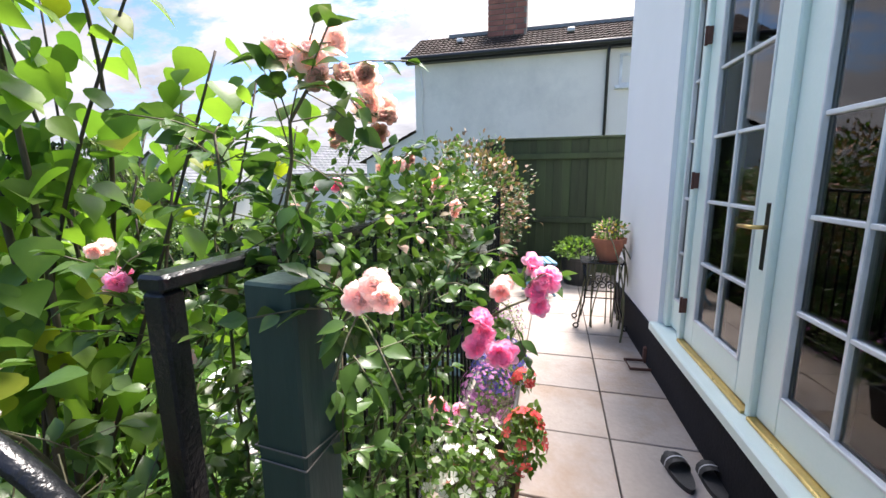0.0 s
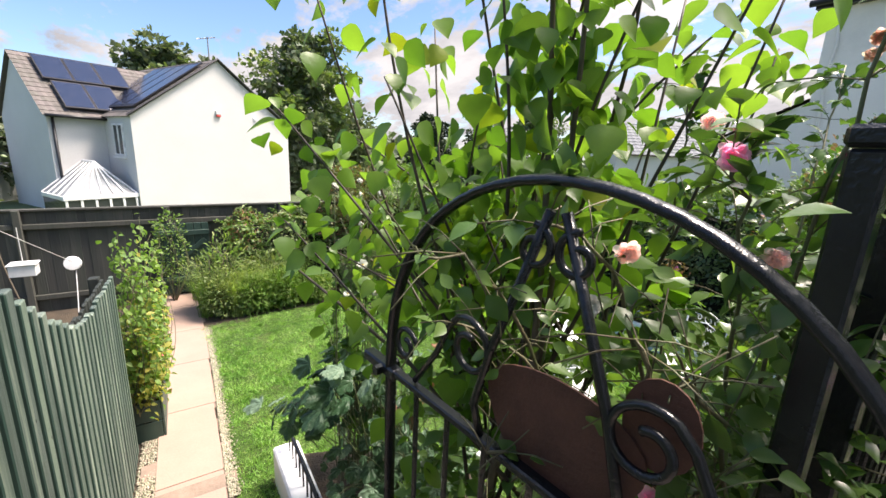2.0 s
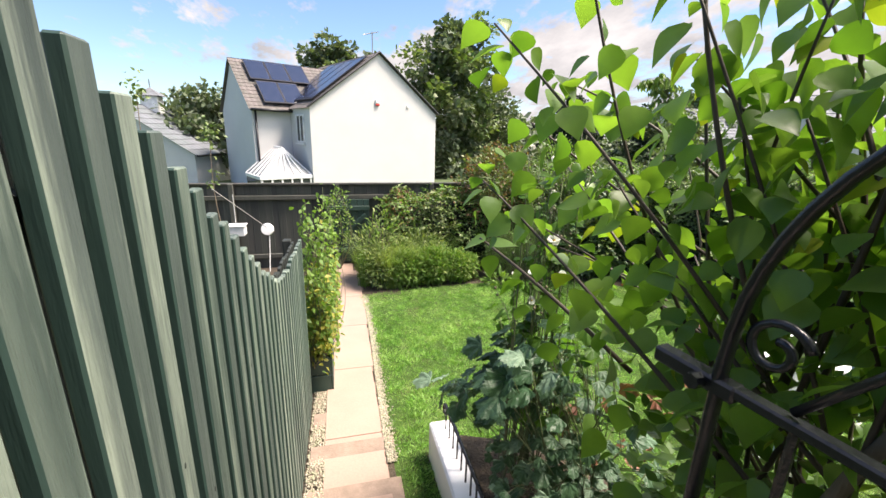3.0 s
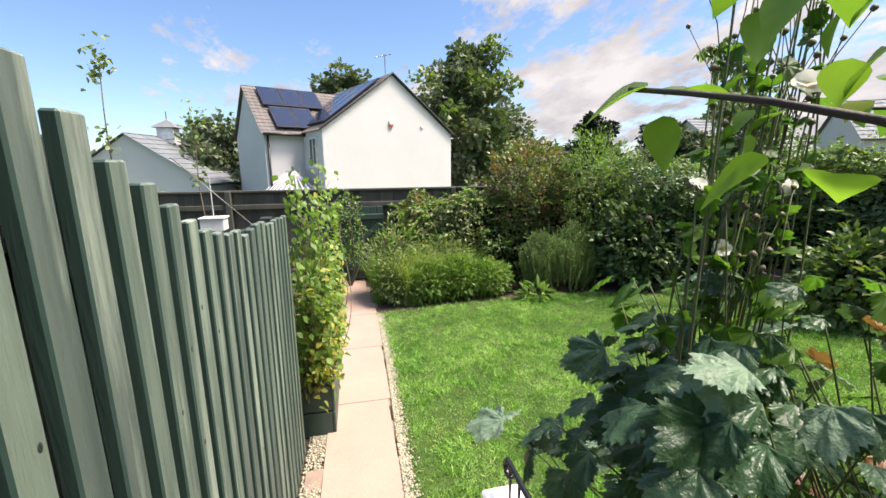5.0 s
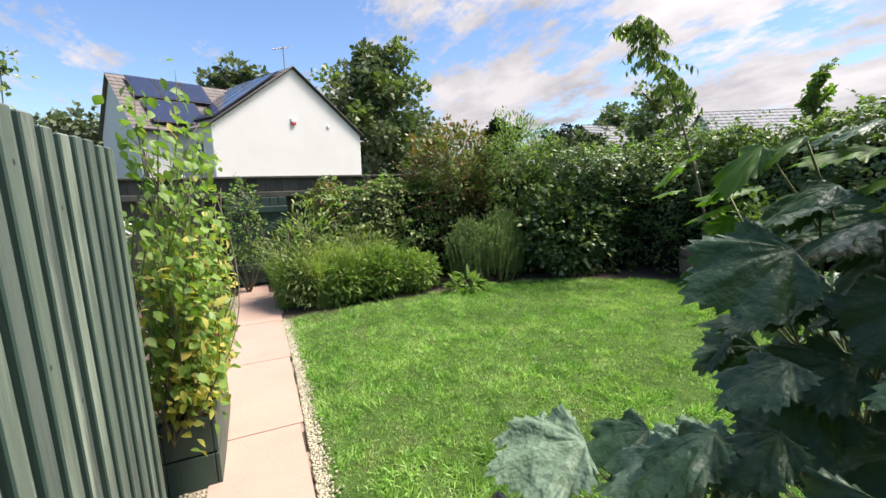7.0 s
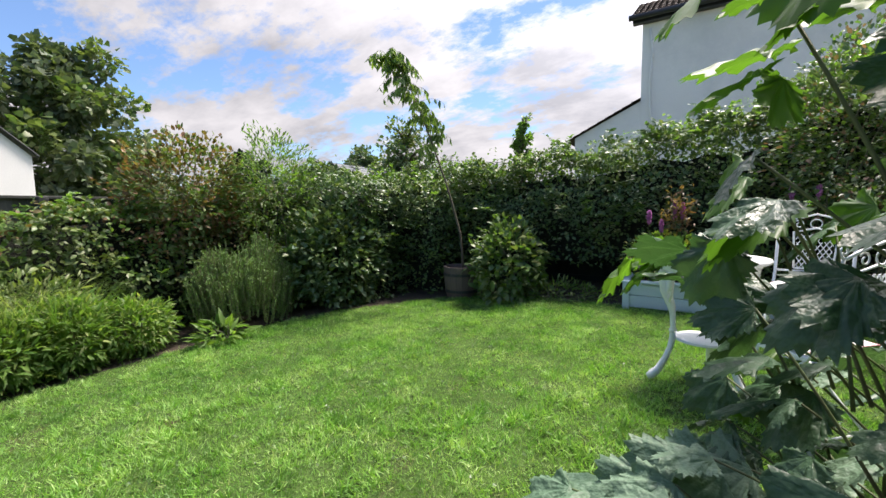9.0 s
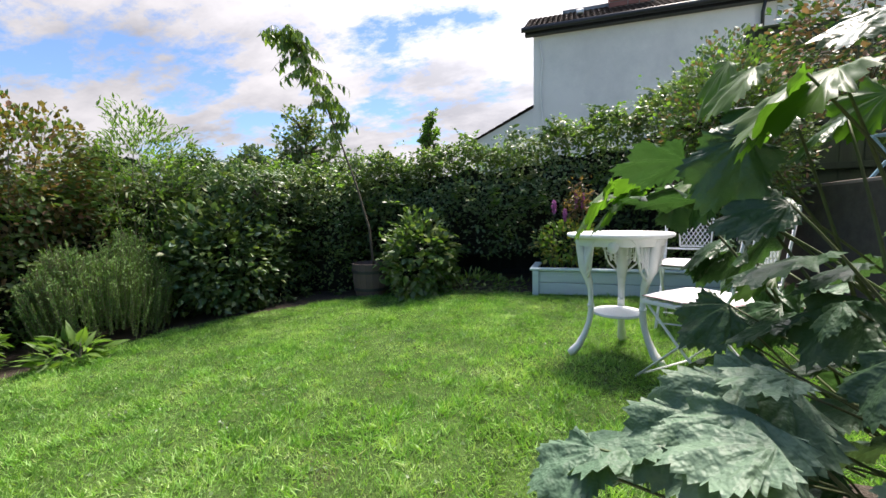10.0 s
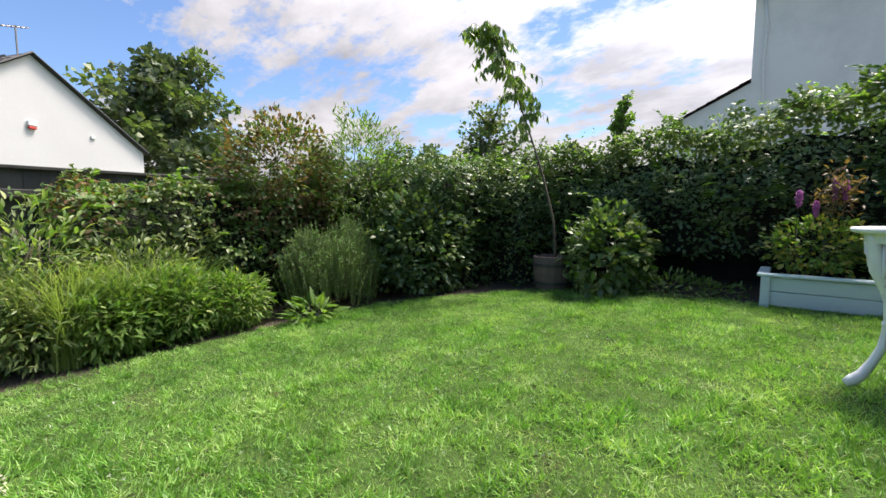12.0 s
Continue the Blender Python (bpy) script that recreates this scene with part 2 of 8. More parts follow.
PINK = leafy("pink_petal", (1.0, 0.56, 0.75), (1.0, 0.70, 0.84), 0.62, 0.6, 0.08)
PALE_PINK = leafy("pale_pink_petal", (1.0, 0.80, 0.76), (1.0, 0.91, 0.85), 0.62, 0.6, 0.08)
FADED = leafy("faded_brown_petal", (0.88, 0.52, 0.46), (0.90, 0.64, 0.56), 0.5, 0.7, 0.5)
SPENT = leafy("brown_seed_head", (0.26, 0.13, 0.10), (0.36, 0.22, 0.17), 0.2, 0.7, 0.5)
WHITE_PETAL = leafy("white_petal", (0.86, 0.86, 0.82), (0.82, 0.82, 0.76), 0.3, 0.6, 0.1)
BLUE_PETAL = leafy("violet_blue_petal", (0.13, 0.12, 0.55), (0.20, 0.16, 0.60), 0.25, 0.6, 0.35)
PURPLE_PETAL = leafy("purple_petal", (0.50, 0.14, 0.44), (0.58, 0.22, 0.52), 0.25, 0.6, 0.35)
RED_PETAL = leafy("coral_red_petal", (0.80, 0.07, 0.09), (0.85, 0.13, 0.12), 0.3, 0.6, 0.3)
YELLOW = material("yellow_stamen", (0.75, 0.50, 0.05), None, 0.8, scale=30)
TERRACOTTA = material("terracotta_clay", (0.42, 0.16, 0.09), (0.36, 0.14, 0.085), 0.85, scale=6, fine=60, bump=0.2, stain=(0.5, 0.33, 0.26), stain_at=(0.62, 0.8))
CAST_WHITE = material("white_cast_iron_paint", (0.82, 0.84, 0.85), (0.76, 0.78, 0.78), 0.42, scale=9, fine=90, bump=0.25, depth=0.004, stain=(0.55, 0.52, 0.46), stain_at=(0.68, 0.85))
CUSHION = material("white_piped_cotton", (0.78, 0.76, 0.76), (0.72, 0.70, 0.71), 0.9, scale=8, fine=150, bump=0.2)
PIPING = material("dusky_rose_piping", (0.35, 0.16, 0.16), None, 0.9, scale=8)
PALE_BLUE = material("duck_egg_blue_paint", (0.62, 0.73, 0.73), (0.57, 0.69, 0.69), 0.6, scale=4, fine=50, stretch=(1, 0.1, 1), bump=0.3, per=0.1, stain=(0.40, 0.42, 0.36), stain_at=(0.66, 0.85))
BARREL = material("weathered_barrel_oak", (0.22, 0.14, 0.11), (0.11, 0.085, 0.075), 0.85, scale=5, fine=60, stretch=(1, 1, 0.1), bump=0.4)
BARREL_HOOP = material("dull_hoop_steel", (0.10, 0.09, 0.09), None, 0.55, 0.6, scale=8, bump=0.2)
BLUE_PAINT = material("faded_blue_paint", (0.16, 0.34, 0.46), (0.14, 0.29, 0.40), 0.6, scale=5, bump=0.2)
DARK_PLASTIC = material("dark_plastic_trough", (0.02, 0.022, 0.022), None, 0.5, scale=6, bump=0.1)
RUBBER = material("black_rubber", (0.02, 0.02, 0.022), (0.03, 0.03, 0.03), 0.6, scale=20, bump=0.2)
STRIPE = material("grey_stripe", (0.45, 0.46, 0.48), None, 0.5, scale=20, bump=0.1)
TILE = material("brown_concrete_roof_tile", (0.07, 0.046, 0.04), (0.05, 0.036, 0.032), 0.9, spec=0.15, scale=3, fine=30, bump=0.3, island=0.3)
SLATE = material("grey_brown_roof_slate", (0.15, 0.125, 0.12), (0.12, 0.105, 0.10), 0.8, scale=1.2, fine=18, bump=0.3, island=0.25)
SLATE_GREY = material("blue_grey_slate", (0.16, 0.17, 0.19), (0.13, 0.14, 0.16), 0.75, scale=1.2, fine=14, bump=0.3, island=0.25)
BRICK = material("red_brick", (0.40, 0.16, 0.11), (0.32, 0.13, 0.095), 0.9, scale=3, fine=30, bump=0.3, per=0.35)
MORTAR = material("grey_mortar", (0.26, 0.23, 0.20), None, 0.95, scale=10, bump=0.3)
LEAD = material("lead_flashing", (0.20, 0.21, 0.22), None, 0.6, 0.3, scale=5, bump=0.2)
GUTTER = material("black_gutter_plastic", (0.015, 0.015, 0.017), None, 0.4, scale=4, bump=0.05)
SOLAR = material("solar_cell_glass", (0.02, 0.028, 0.055), (0.025, 0.032, 0.06), 0.14, 0.0, scale=4, bump=0.0, spec=1.0)
SOLAR_RIM = material("solar_frame", (0.03, 0.03, 0.035), None, 0.4, 0.4, scale=4, bump=0.0)
UPVC = material("white_window_plastic", (0.80, 0.80, 0.80), None, 0.35, scale=4, bump=0.03)
DARK_GLASS = material("dark_window_glass", (0.03, 0.035, 0.04), None, 0.06, scale=2, bump=0.0, spec=0.9)
CONS_ROOF = material("polycarbonate_roof", (0.24, 0.27, 0.31), None, 0.3, scale=3, bump=0.03, translucent=0.3)
CURTAIN = material("cream_curtain", (0.44, 0.43, 0.41), (0.36, 0.35, 0.34), 0.95, scale=3, fine=60, bump=0.2)
# Wall colour kept dark to stand for the dimness indoors.
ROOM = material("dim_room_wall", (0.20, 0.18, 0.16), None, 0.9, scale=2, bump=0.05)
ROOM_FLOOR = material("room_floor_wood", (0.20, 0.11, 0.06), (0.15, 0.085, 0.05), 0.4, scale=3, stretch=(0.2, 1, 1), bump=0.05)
ROPE = material("white_cord", (0.60, 0.60, 0.58), None, 0.8, scale=30, bump=0.1)
WIRE = material("galvanised_wire", (0.28, 0.26, 0.24), None, 0.5, 0.7, scale=30, bump=0.1)
RED_PLASTIC = material("red_plastic", (0.6, 0.06, 0.05), None, 0.4, scale=9, bump=0.0)
BLUE_PLASTIC = material("blue_plastic", (0.08, 0.35, 0.65), None, 0.4, scale=9, bump=0.0)
CHARM = material("stone_edging", (0.22, 0.20, 0.17), (0.15, 0.14, 0.12), 0.9, scale=5, fine=30, bump=0.6)


def pane_material():
    m = bpy.data.materials.new("window_glass")
    m.use_nodes = True
    n, l = nodes_of(m.node_tree)
    o, g, t, mx, f = (n.new("ShaderNode" + s) for s in ("OutputMaterial", "BsdfGlossy", "BsdfTransparent", "MixShader", "Fresnel"))
    g.inputs["Roughness"].default_value = 0.02
    t.inputs[0].default_value = (0.88, 0.92, 0.90, 1)
    f.inputs[0].default_value = 1.75
    l.new(f.outputs[0], mx.inputs[0]), l.new(t.outputs[0], mx.inputs[1]), l.new(g.outputs[0], mx.inputs[2]), l.new(mx.outputs[0], o.inputs[0])
    return m


GLASS = pane_material()


# ---- geometry helpers ----
class Geo:
    """Collects vertices and faces of one mesh."""

    def __init__(self):
        self.v, self.f, self.n = [], [], 0

    def add(self, verts, faces):
        verts = np.asarray(verts, float).reshape(-1, 3)
        self.f += [[i + self.n for i in f] for f in faces]
        self.v.append(verts)
        self.n += len(verts)
        return self

    def box(self, lo, hi, c=0.0, m=None):
        lo, hi = np.array(lo, float), np.array(hi, float)
        mid, h = (lo + hi) / 2, (hi - lo) / 2
        c = min(c, h.min() * 0.45)
        idx, verts = {}, []
        for s in [(a, b, d) for a in (-1, 1) for b in (-1, 1) for d in (-1, 1)]:
            for ax in range(3):
                e = h - c
                e[ax] = h[ax]
                idx[s, ax] = len(verts)
                verts.append(mid + np.array(s) * e)
                if c == 0:
                    idx[s, 1], idx[s, 2] = idx[s, 0], idx[s, 0]
                    break
        faces = []
        S = (-1, 1)
        for ax in range(3):
            b, d = (ax + 1) % 3, (ax + 2) % 3
            for s in S:
                q = []
                for p, r in ((-1, -1), (1, -1), (1, 1), (-1, 1)):
                    k = [0, 0, 0]
                    k[ax], k[b], k[d] = s, p, r
                    q.append(idx[tuple(k), ax])
                faces.append(q if s > 0 else q[::-1])
            if c > 0:
                for p in S:
                    for r in S:
                        k0, k1 = [0, 0, 0], [0, 0, 0]
                        k0[ax], k1[ax] = -1, 1
                        k0[b] = k1[b] = p
                        k0[d] = k1[d] = r
                        q = [idx[tuple(k0), b], idx[tuple(k0), d], idx[tuple(k1), d], idx[tuple(k1), b]]
                        faces.append(q[::-1] if p * r > 0 else q)
        if c > 0:
            for s in [(a, b, d) for a in S for b in S for d in S]:
                q = [idx[s, 0], idx[s, 1], idx[s, 2]]
                faces.append(q if s[0] * s[1] * s[2] > 0 else q[::-1])
        verts = np.array(verts)
        if m is not None:
            verts = np.array([m @ Vector(v) for v in verts])
        return self.add(verts, faces)

    def tube(self, pts, r, sides=6, flat=1.0, cap=True, closed=False):
        """A round (or, with flat under 1, flattened) bar along points."""
        P = np.array(pts, float)
        R = np.broadcast_to(np.array(r, float), (len(P),))
        T = np.gradient(P, axis=0)
        T /= np.linalg.norm(T, axis=1)[:, None] + 1e-9
        up = np.array([0, 0, 1.0]) if abs(T[0, 2]) < 0.9 else np.array([1.0, 0, 0])
        rings = []
        a = np.cross(T[0], up)
        for i in range(len(P)):
            a = a - T[i] * (a @ T[i])
            a /= np.linalg.norm(a) + 1e-9
            b = np.cross(T[i], a)
            th = np.arange(sides) / sides * 2 * np.pi
            rings.append(P[i] + R[i] * (np.cos(th)[:, None] * a + flat * np.sin(th)[:, None] * b))
        V = np.concatenate(rings)
        F = []
        for i in range(len(P) - 1):
            for j in range(sides):
                k = (j + 1) % sides
                F.append([i * sides + j, i * sides + k, (i + 1) * sides + k, (i + 1) * sides + j])
        if cap:
            F.append(list(range(sides))[::-1])
            F.append([(len(P) - 1) * sides + j for j in range(sides)])
        return self.add(V, F)

    def lathe(self, prof, n=20, at=(0, 0, 0), cap=True):
        """Turned shape: prof is rows of radius and height."""
        th = np.arange(n) / n * 2 * np.pi
        V = np.concatenate([np.stack([r * np.cos(th), r * np.sin(th), np.full(n, z)], 1) for r, z in prof]) + np.array(at)
        F = []
        for i in range(len(prof) - 1):
            for j in range(n):
                k = (j + 1) % n
                F.append([i * n + j, i * n + k, (i + 1) * n + k, (i + 1) * n + j])
        if cap:
            F += [list(range(n))[::-1], [(len(prof) - 1) * n + j for j in range(n)]]
        return self.add(V, F)

    def prism(self, outline, z0, z1):
        n = len(outline)
        V = [(*p, z0) for p in outline] + [(*p, z1) for p in outline]
        F = [list(range(n))[::-1], list(range(n, 2 * n))] + [[i, (i + 1) % n, (i + 1) % n + n, i + n] for i in range(n)]
        return self.add(V, F)

    def mesh(self, name, mat, smooth=False):
        me = bpy.data.meshes.new(name)
        V = np.concatenate(self.v) if self.v else np.zeros((0, 3))
        me.from_pydata(V.tolist(), [], self.f)
        me.materials.append(mat)
        if smooth:
            me.polygons.foreach_set("use_smooth", np.ones(len(me.polygons), bool))
        return me


def part(name, geo, mat, parent=None, label="", smooth=False, kind=""):
    """Links a Geo or a mesh as one object under a thing."""
    me = geo.mesh(name, mat, smooth) if isinstance(geo, Geo) else geo
    ob = new(name, me)
    if parent is not None:
        ob.parent = parent
    return tagged(ob, label=label, kind=kind)


def thing(name, label, category, at=(0, 0, 0), group="", turn=0.0):
    ob = new(name)
    ob.location, ob.rotation_euler = at, (0, 0, turn)
    ob.empty_display_size = 0.1
    return tagged(ob, label, category, group)


def solid(name, geo, mat, label="", category="", group="", kind="", smooth=False):
    ob = part(name, geo, mat, None, "", smooth)
    return tagged(ob, label, category, group, kind)


# leaf templates: vertices with the base at the origin, tip along +y, upper face +z
def blade(width, stations, fold=0.15, droop=0.15):
    """Leaf with a half-width for each station from stem to tip."""
    n = len(stations)
    t = np.linspace(0, 1, n)
    w = np.array(stations) * width
    z = -droop * t**2
    V = [(0, t[i], z[i]) for i in range(n)] + [(-w[i], t[i], z[i] + fold * w[i]) for i in range(n)] + [(w[i], t[i], z[i] + fold * w[i]) for i in range(n)]
    F = []
    for i in range(n - 1):
        for o, s in ((n, 1), (2 * n, -1)):
            for q in ([i, i + 1, o + i + 1], [i, o + i + 1, o + i]):
                a, b, c = (V[k] for k in q)
                if abs(np.cross(np.subtract(b, a), np.subtract(c, a))).sum() > 1e-6:
                    F.append(q if s > 0 else q[::-1])
    return np.array(V), np.array(F)


def lobed(lobes=5, teeth=3, steps=44, cup=0.18):
    """Palmate leaf with pointed, toothed lobes, the stem at the origin."""
    V, F = [(0, 0, 0)], []
    spread = radians(292)
    for ring, k in enumerate((0.35, 0.7, 1.0)):
        for i in range(steps):
            f = i / (steps - 1)
            a = (f - 0.5) * spread
            ph = f * lobes % 1.0
            lobe = 1 - abs(ph - 0.5) * 2
            size = 1.0 - 0.36 * abs(f - 0.5) * 2
            r = size * (0.75 + 0.25 * lobe**1.1) * (1 + (0.07 * (1 if i % 2 else -1) if ring == 2 and teeth else 0))
            r = 0.62 * (k * r if ring == 2 else k * (0.6 * r + 0.4 * size * 0.72))
            x, y = r * math.sin(a), r * math.cos(a) + 0.25 * k
            rib = (1 - lobe) * 0.05 * k
            V.append((x, y, -cup * (x * x + y * y) * 1.5 + 0.05 * abs(math.sin(ph * math.pi)) * k - rib + 0.022 * math.sin(i * 1.13 + ring * 2) * k))
    for i in range(steps - 1):
        F.append([0, 1 + i + 1, 1 + i])
        for g in (0, 1):
            a, b = 1 + g * steps + i, 1 + (g + 1) * steps + i
            F += [[a, a + 1, b + 1], [a, b + 1, b]]
    return np.array(V), np.array(F)


HEART = blade(0.46, [0.30, 0.86, 1.0, 0.88, 0.62, 0.30, 0.0], 0.22, 0.22)
OVAL = blade(0.32, [0.05, 0.85, 0.85, 0.0], 0.25, 0.2)
OVAL_FINE = blade(0.33, [0.08, 0.7, 1.0, 0.85, 0.45, 0.0], 0.25, 0.25)
LANCE = blade(0.14, [0.1, 0.8, 1.0, 0.6, 0.0], 0.3, 0.35)
NEEDLE = (np.array([(-0.06, 0, 0), (0.06, 0, 0), (0, 1, 0)]), np.array([[0, 1, 2]]))
GRASS_T = (np.array([(-0.05, 0, 0), (0.05, 0, 0), (0.035, 0.55, 0.05), (-0.035, 0.55, 0.05), (0, 1, 0.2)]), np.array([[0, 1, 2], [0, 2, 3], [3, 2, 4]]))
TUFT = (np.array([(-0.4, 0, 0), (0.4, 0.1, 0.05), (0.1, 0.9, 0), (-0.3, 0.7, 0.1)]), np.array([[0, 1, 2], [0, 2, 3]]))
LOBED = lobed(5, 3, 56)
LOBED_LOW = lobed(5, 1, 16)
PETAL = blade(0.5, [0.25, 0.8, 1.0, 0.85, 0.35], 0.5, -0.35)


def unit(a):
    return a / (np.linalg.norm(a, axis=-1, keepdims=True) + 1e-9)


def scatter(name, template, pos, tip, up, size, mat, parent=None, smooth=True, label="", kind="stuff", wide=None):
    """Many leaves in one mesh: each grows from pos along tip, its face towards up."""
    T, F = template
    pos, tip, up = (np.asarray(a, float) for a in (pos, tip, up))
    N = len(pos)
    y = unit(tip)
    x = unit(np.cross(y, up))
    z = np.cross(x, y)
    size = np.broadcast_to(np.asarray(size, float), (N,))
    w = size if wide is None else size * wide
    V = pos[:, None, :] + (T[None, :, 0:1] * x[:, None, :]) * w[:, None, None] + (T[None, :, 1:2] * y[:, None, :] + T[None, :, 2:3] * z[:, None, :]) * size[:, None, None]
    faces = (F[None] + (np.arange(N) * len(T))[:, None, None]).reshape(-1, 3)
    return part(name, fast(name, V.reshape(-1, 3), faces, mat, smooth), mat, parent, label, kind=kind)


def fast(name, V, faces, mat, smooth=True):
    me = bpy.data.meshes.new(name)
    n = len(faces)
    me.vertices.add(len(V))
    me.vertices.foreach_set("co", np.ascontiguousarray(V, np.float32).ravel())
    me.loops.add(3 * n)
    me.loops.foreach_set("vertex_index", np.ascontiguousarray(faces, np.int32).ravel())
    me.polygons.add(n)
    me.polygons.foreach_set("loop_start", np.arange(0, 3 * n, 3, dtype=np.int32))
    me.update(calc_edges=True)
    if smooth:
        me.polygons.foreach_set("use_smooth", np.ones(n, bool))
    me.materials.append(mat)
    return me


rng = np.random.default_rng(7)


def rand_dir(n, up=0.0):
    d = unit(rng.normal(size=(n, 3)))
    d[:, 2] += up
    return unit(d)


def bumps(P, s=1.0):
    """Smooth bumps over space, from -1 to 1."""
    a = np.sin(P[:, 0] * 2.1 * s + 1.3) * np.cos(P[:, 1] * 1.7 * s + 0.4) + np.sin(P[:, 2] * 2.9 * s + P[:, 0] * 1.1 * s)
    b = np.sin(P[:, 0] * 5.3 * s + P[:, 1] * 4.1 * s) * np.cos(P[:, 2] * 6.1 * s + 2.0)
    return 0.35 * a + 0.3 * b


def stretch_of(x, table):
    return np.interp(x, [a for a, _ in table], [b for _, b in table])


def ground_z(x, y):
    """Height of the lawn, path and beds: nearly level by the house, falling towards the end of the garden."""
    s = 0.973 * np.asarray(y, float) - 0.23 * np.asarray(x, float)
    return np.interp(s, [-2, 2, 3, 4, 5, 6.5, 9, 25, 60], [-1.12, -1.17, -1.21, -1.31, -1.37, -1.44, -1.5, -1.7, -3.5])


# ---- ground ----
def build_ground():
    xs = np.concatenate([[-3000, -800, -200, -60, -25, -12, -6], np.arange(-3, 9.01, 0.25), [12, 18, 30, 60, 200, 800, 3000]])
    ys = np.concatenate([[-3000, -800, -200, -60, -25, -10, -4], np.arange(-1, 10.01, 0.25), [13, 18, 26, 40, 60, 200, 800, 3000]])
    X, Y = np.meshgrid(xs, ys)
    Z = ground_z(X, Y) - 0.012
    V = np.stack([X, Y, Z], -1).reshape(-1, 3)
    n = len(xs)
    F = [[j * n + i, j * n + i + 1, (j + 1) * n + i + 1, (j + 1) * n + i] for j in range(len(ys) - 1) for i in range(n - 1)]
    me = bpy.data.meshes.new("ground")
    me.from_pydata(V.tolist(), [], F)
    me.materials.append(TURF), me.materials.append(FIELD), me.materials.append(SOIL)
    for p in me.polygons:
        x, y, _ = p.center
        me_lawn = lawn_inside(np.array([x]), np.array([y]))[0]
        p.material_index = 0 if me_lawn else (2 if -3 < x < 8.5 and -1 < y < 9.5 else 1)
        p.use_smooth = True
    return tagged(new("ground", me), kind="structure")


LAWN = [(0.07, 2.70), (0.04, 3.25), (0.06, 4.5), (0.06, 6.0), (-0.02, 7.05), (1.0, 7.15), (2.1, 7.2), (3.2, 7.15), (3.9, 6.9), (4.5, 6.4), (5.0, 5.9), (5.3, 5.3), (5.1, 4.4), (4.95, 3.5), (4.9, 2.0), (4.8, 0.9), (1.4, 0.9), (1.35, 2.4), (0.7, 3.1), (0.35, 3.26), (0.255, 3.20), (0.25, 2.70)]


def lawn_inside(x, y):
    inside = np.zeros(x.shape, bool)
    n = len(LAWN)
    for i in range(n):
        (x1, y1), (x2, y2) = LAWN[i], LAWN[(i + 1) % n]
        hit = ((y1 > y) != (y2 > y)) & (x < (x2 - x1) * (y - y1) / (y2 - y1 + 1e-12) + x1)
        inside ^= hit
    return inside


ground = build_ground()


def grass_points(n, soft=0.03):
    x, y = rng.uniform(-0.1, 5.4, n), rng.uniform(0.9, 7.3, n)
    k = lawn_inside(x + rng.normal(0, soft, n), y + rng.normal(0, soft, n))
    return x[k], y[k]


def patches(x, y, s, seed):
    """Smooth random values from -1 to 1 over the ground, in cells of the size s."""
    g = np.random.default_rng(seed).uniform(-1, 1, (256, 256))
    u, v = x / s + 40, y / s + 40
    i, j = u.astype(int), v.astype(int)
    a, b = u - i, v - j
    a, b = a * a * (3 - 2 * a), b * b * (3 - 2 * b)
    i, j = i % 255, j % 255
    return (g[i, j] * (1 - a) + g[i + 1, j] * a) * (1 - b) + (g[i, j + 1] * (1 - a) + g[i + 1, j + 1] * a) * b


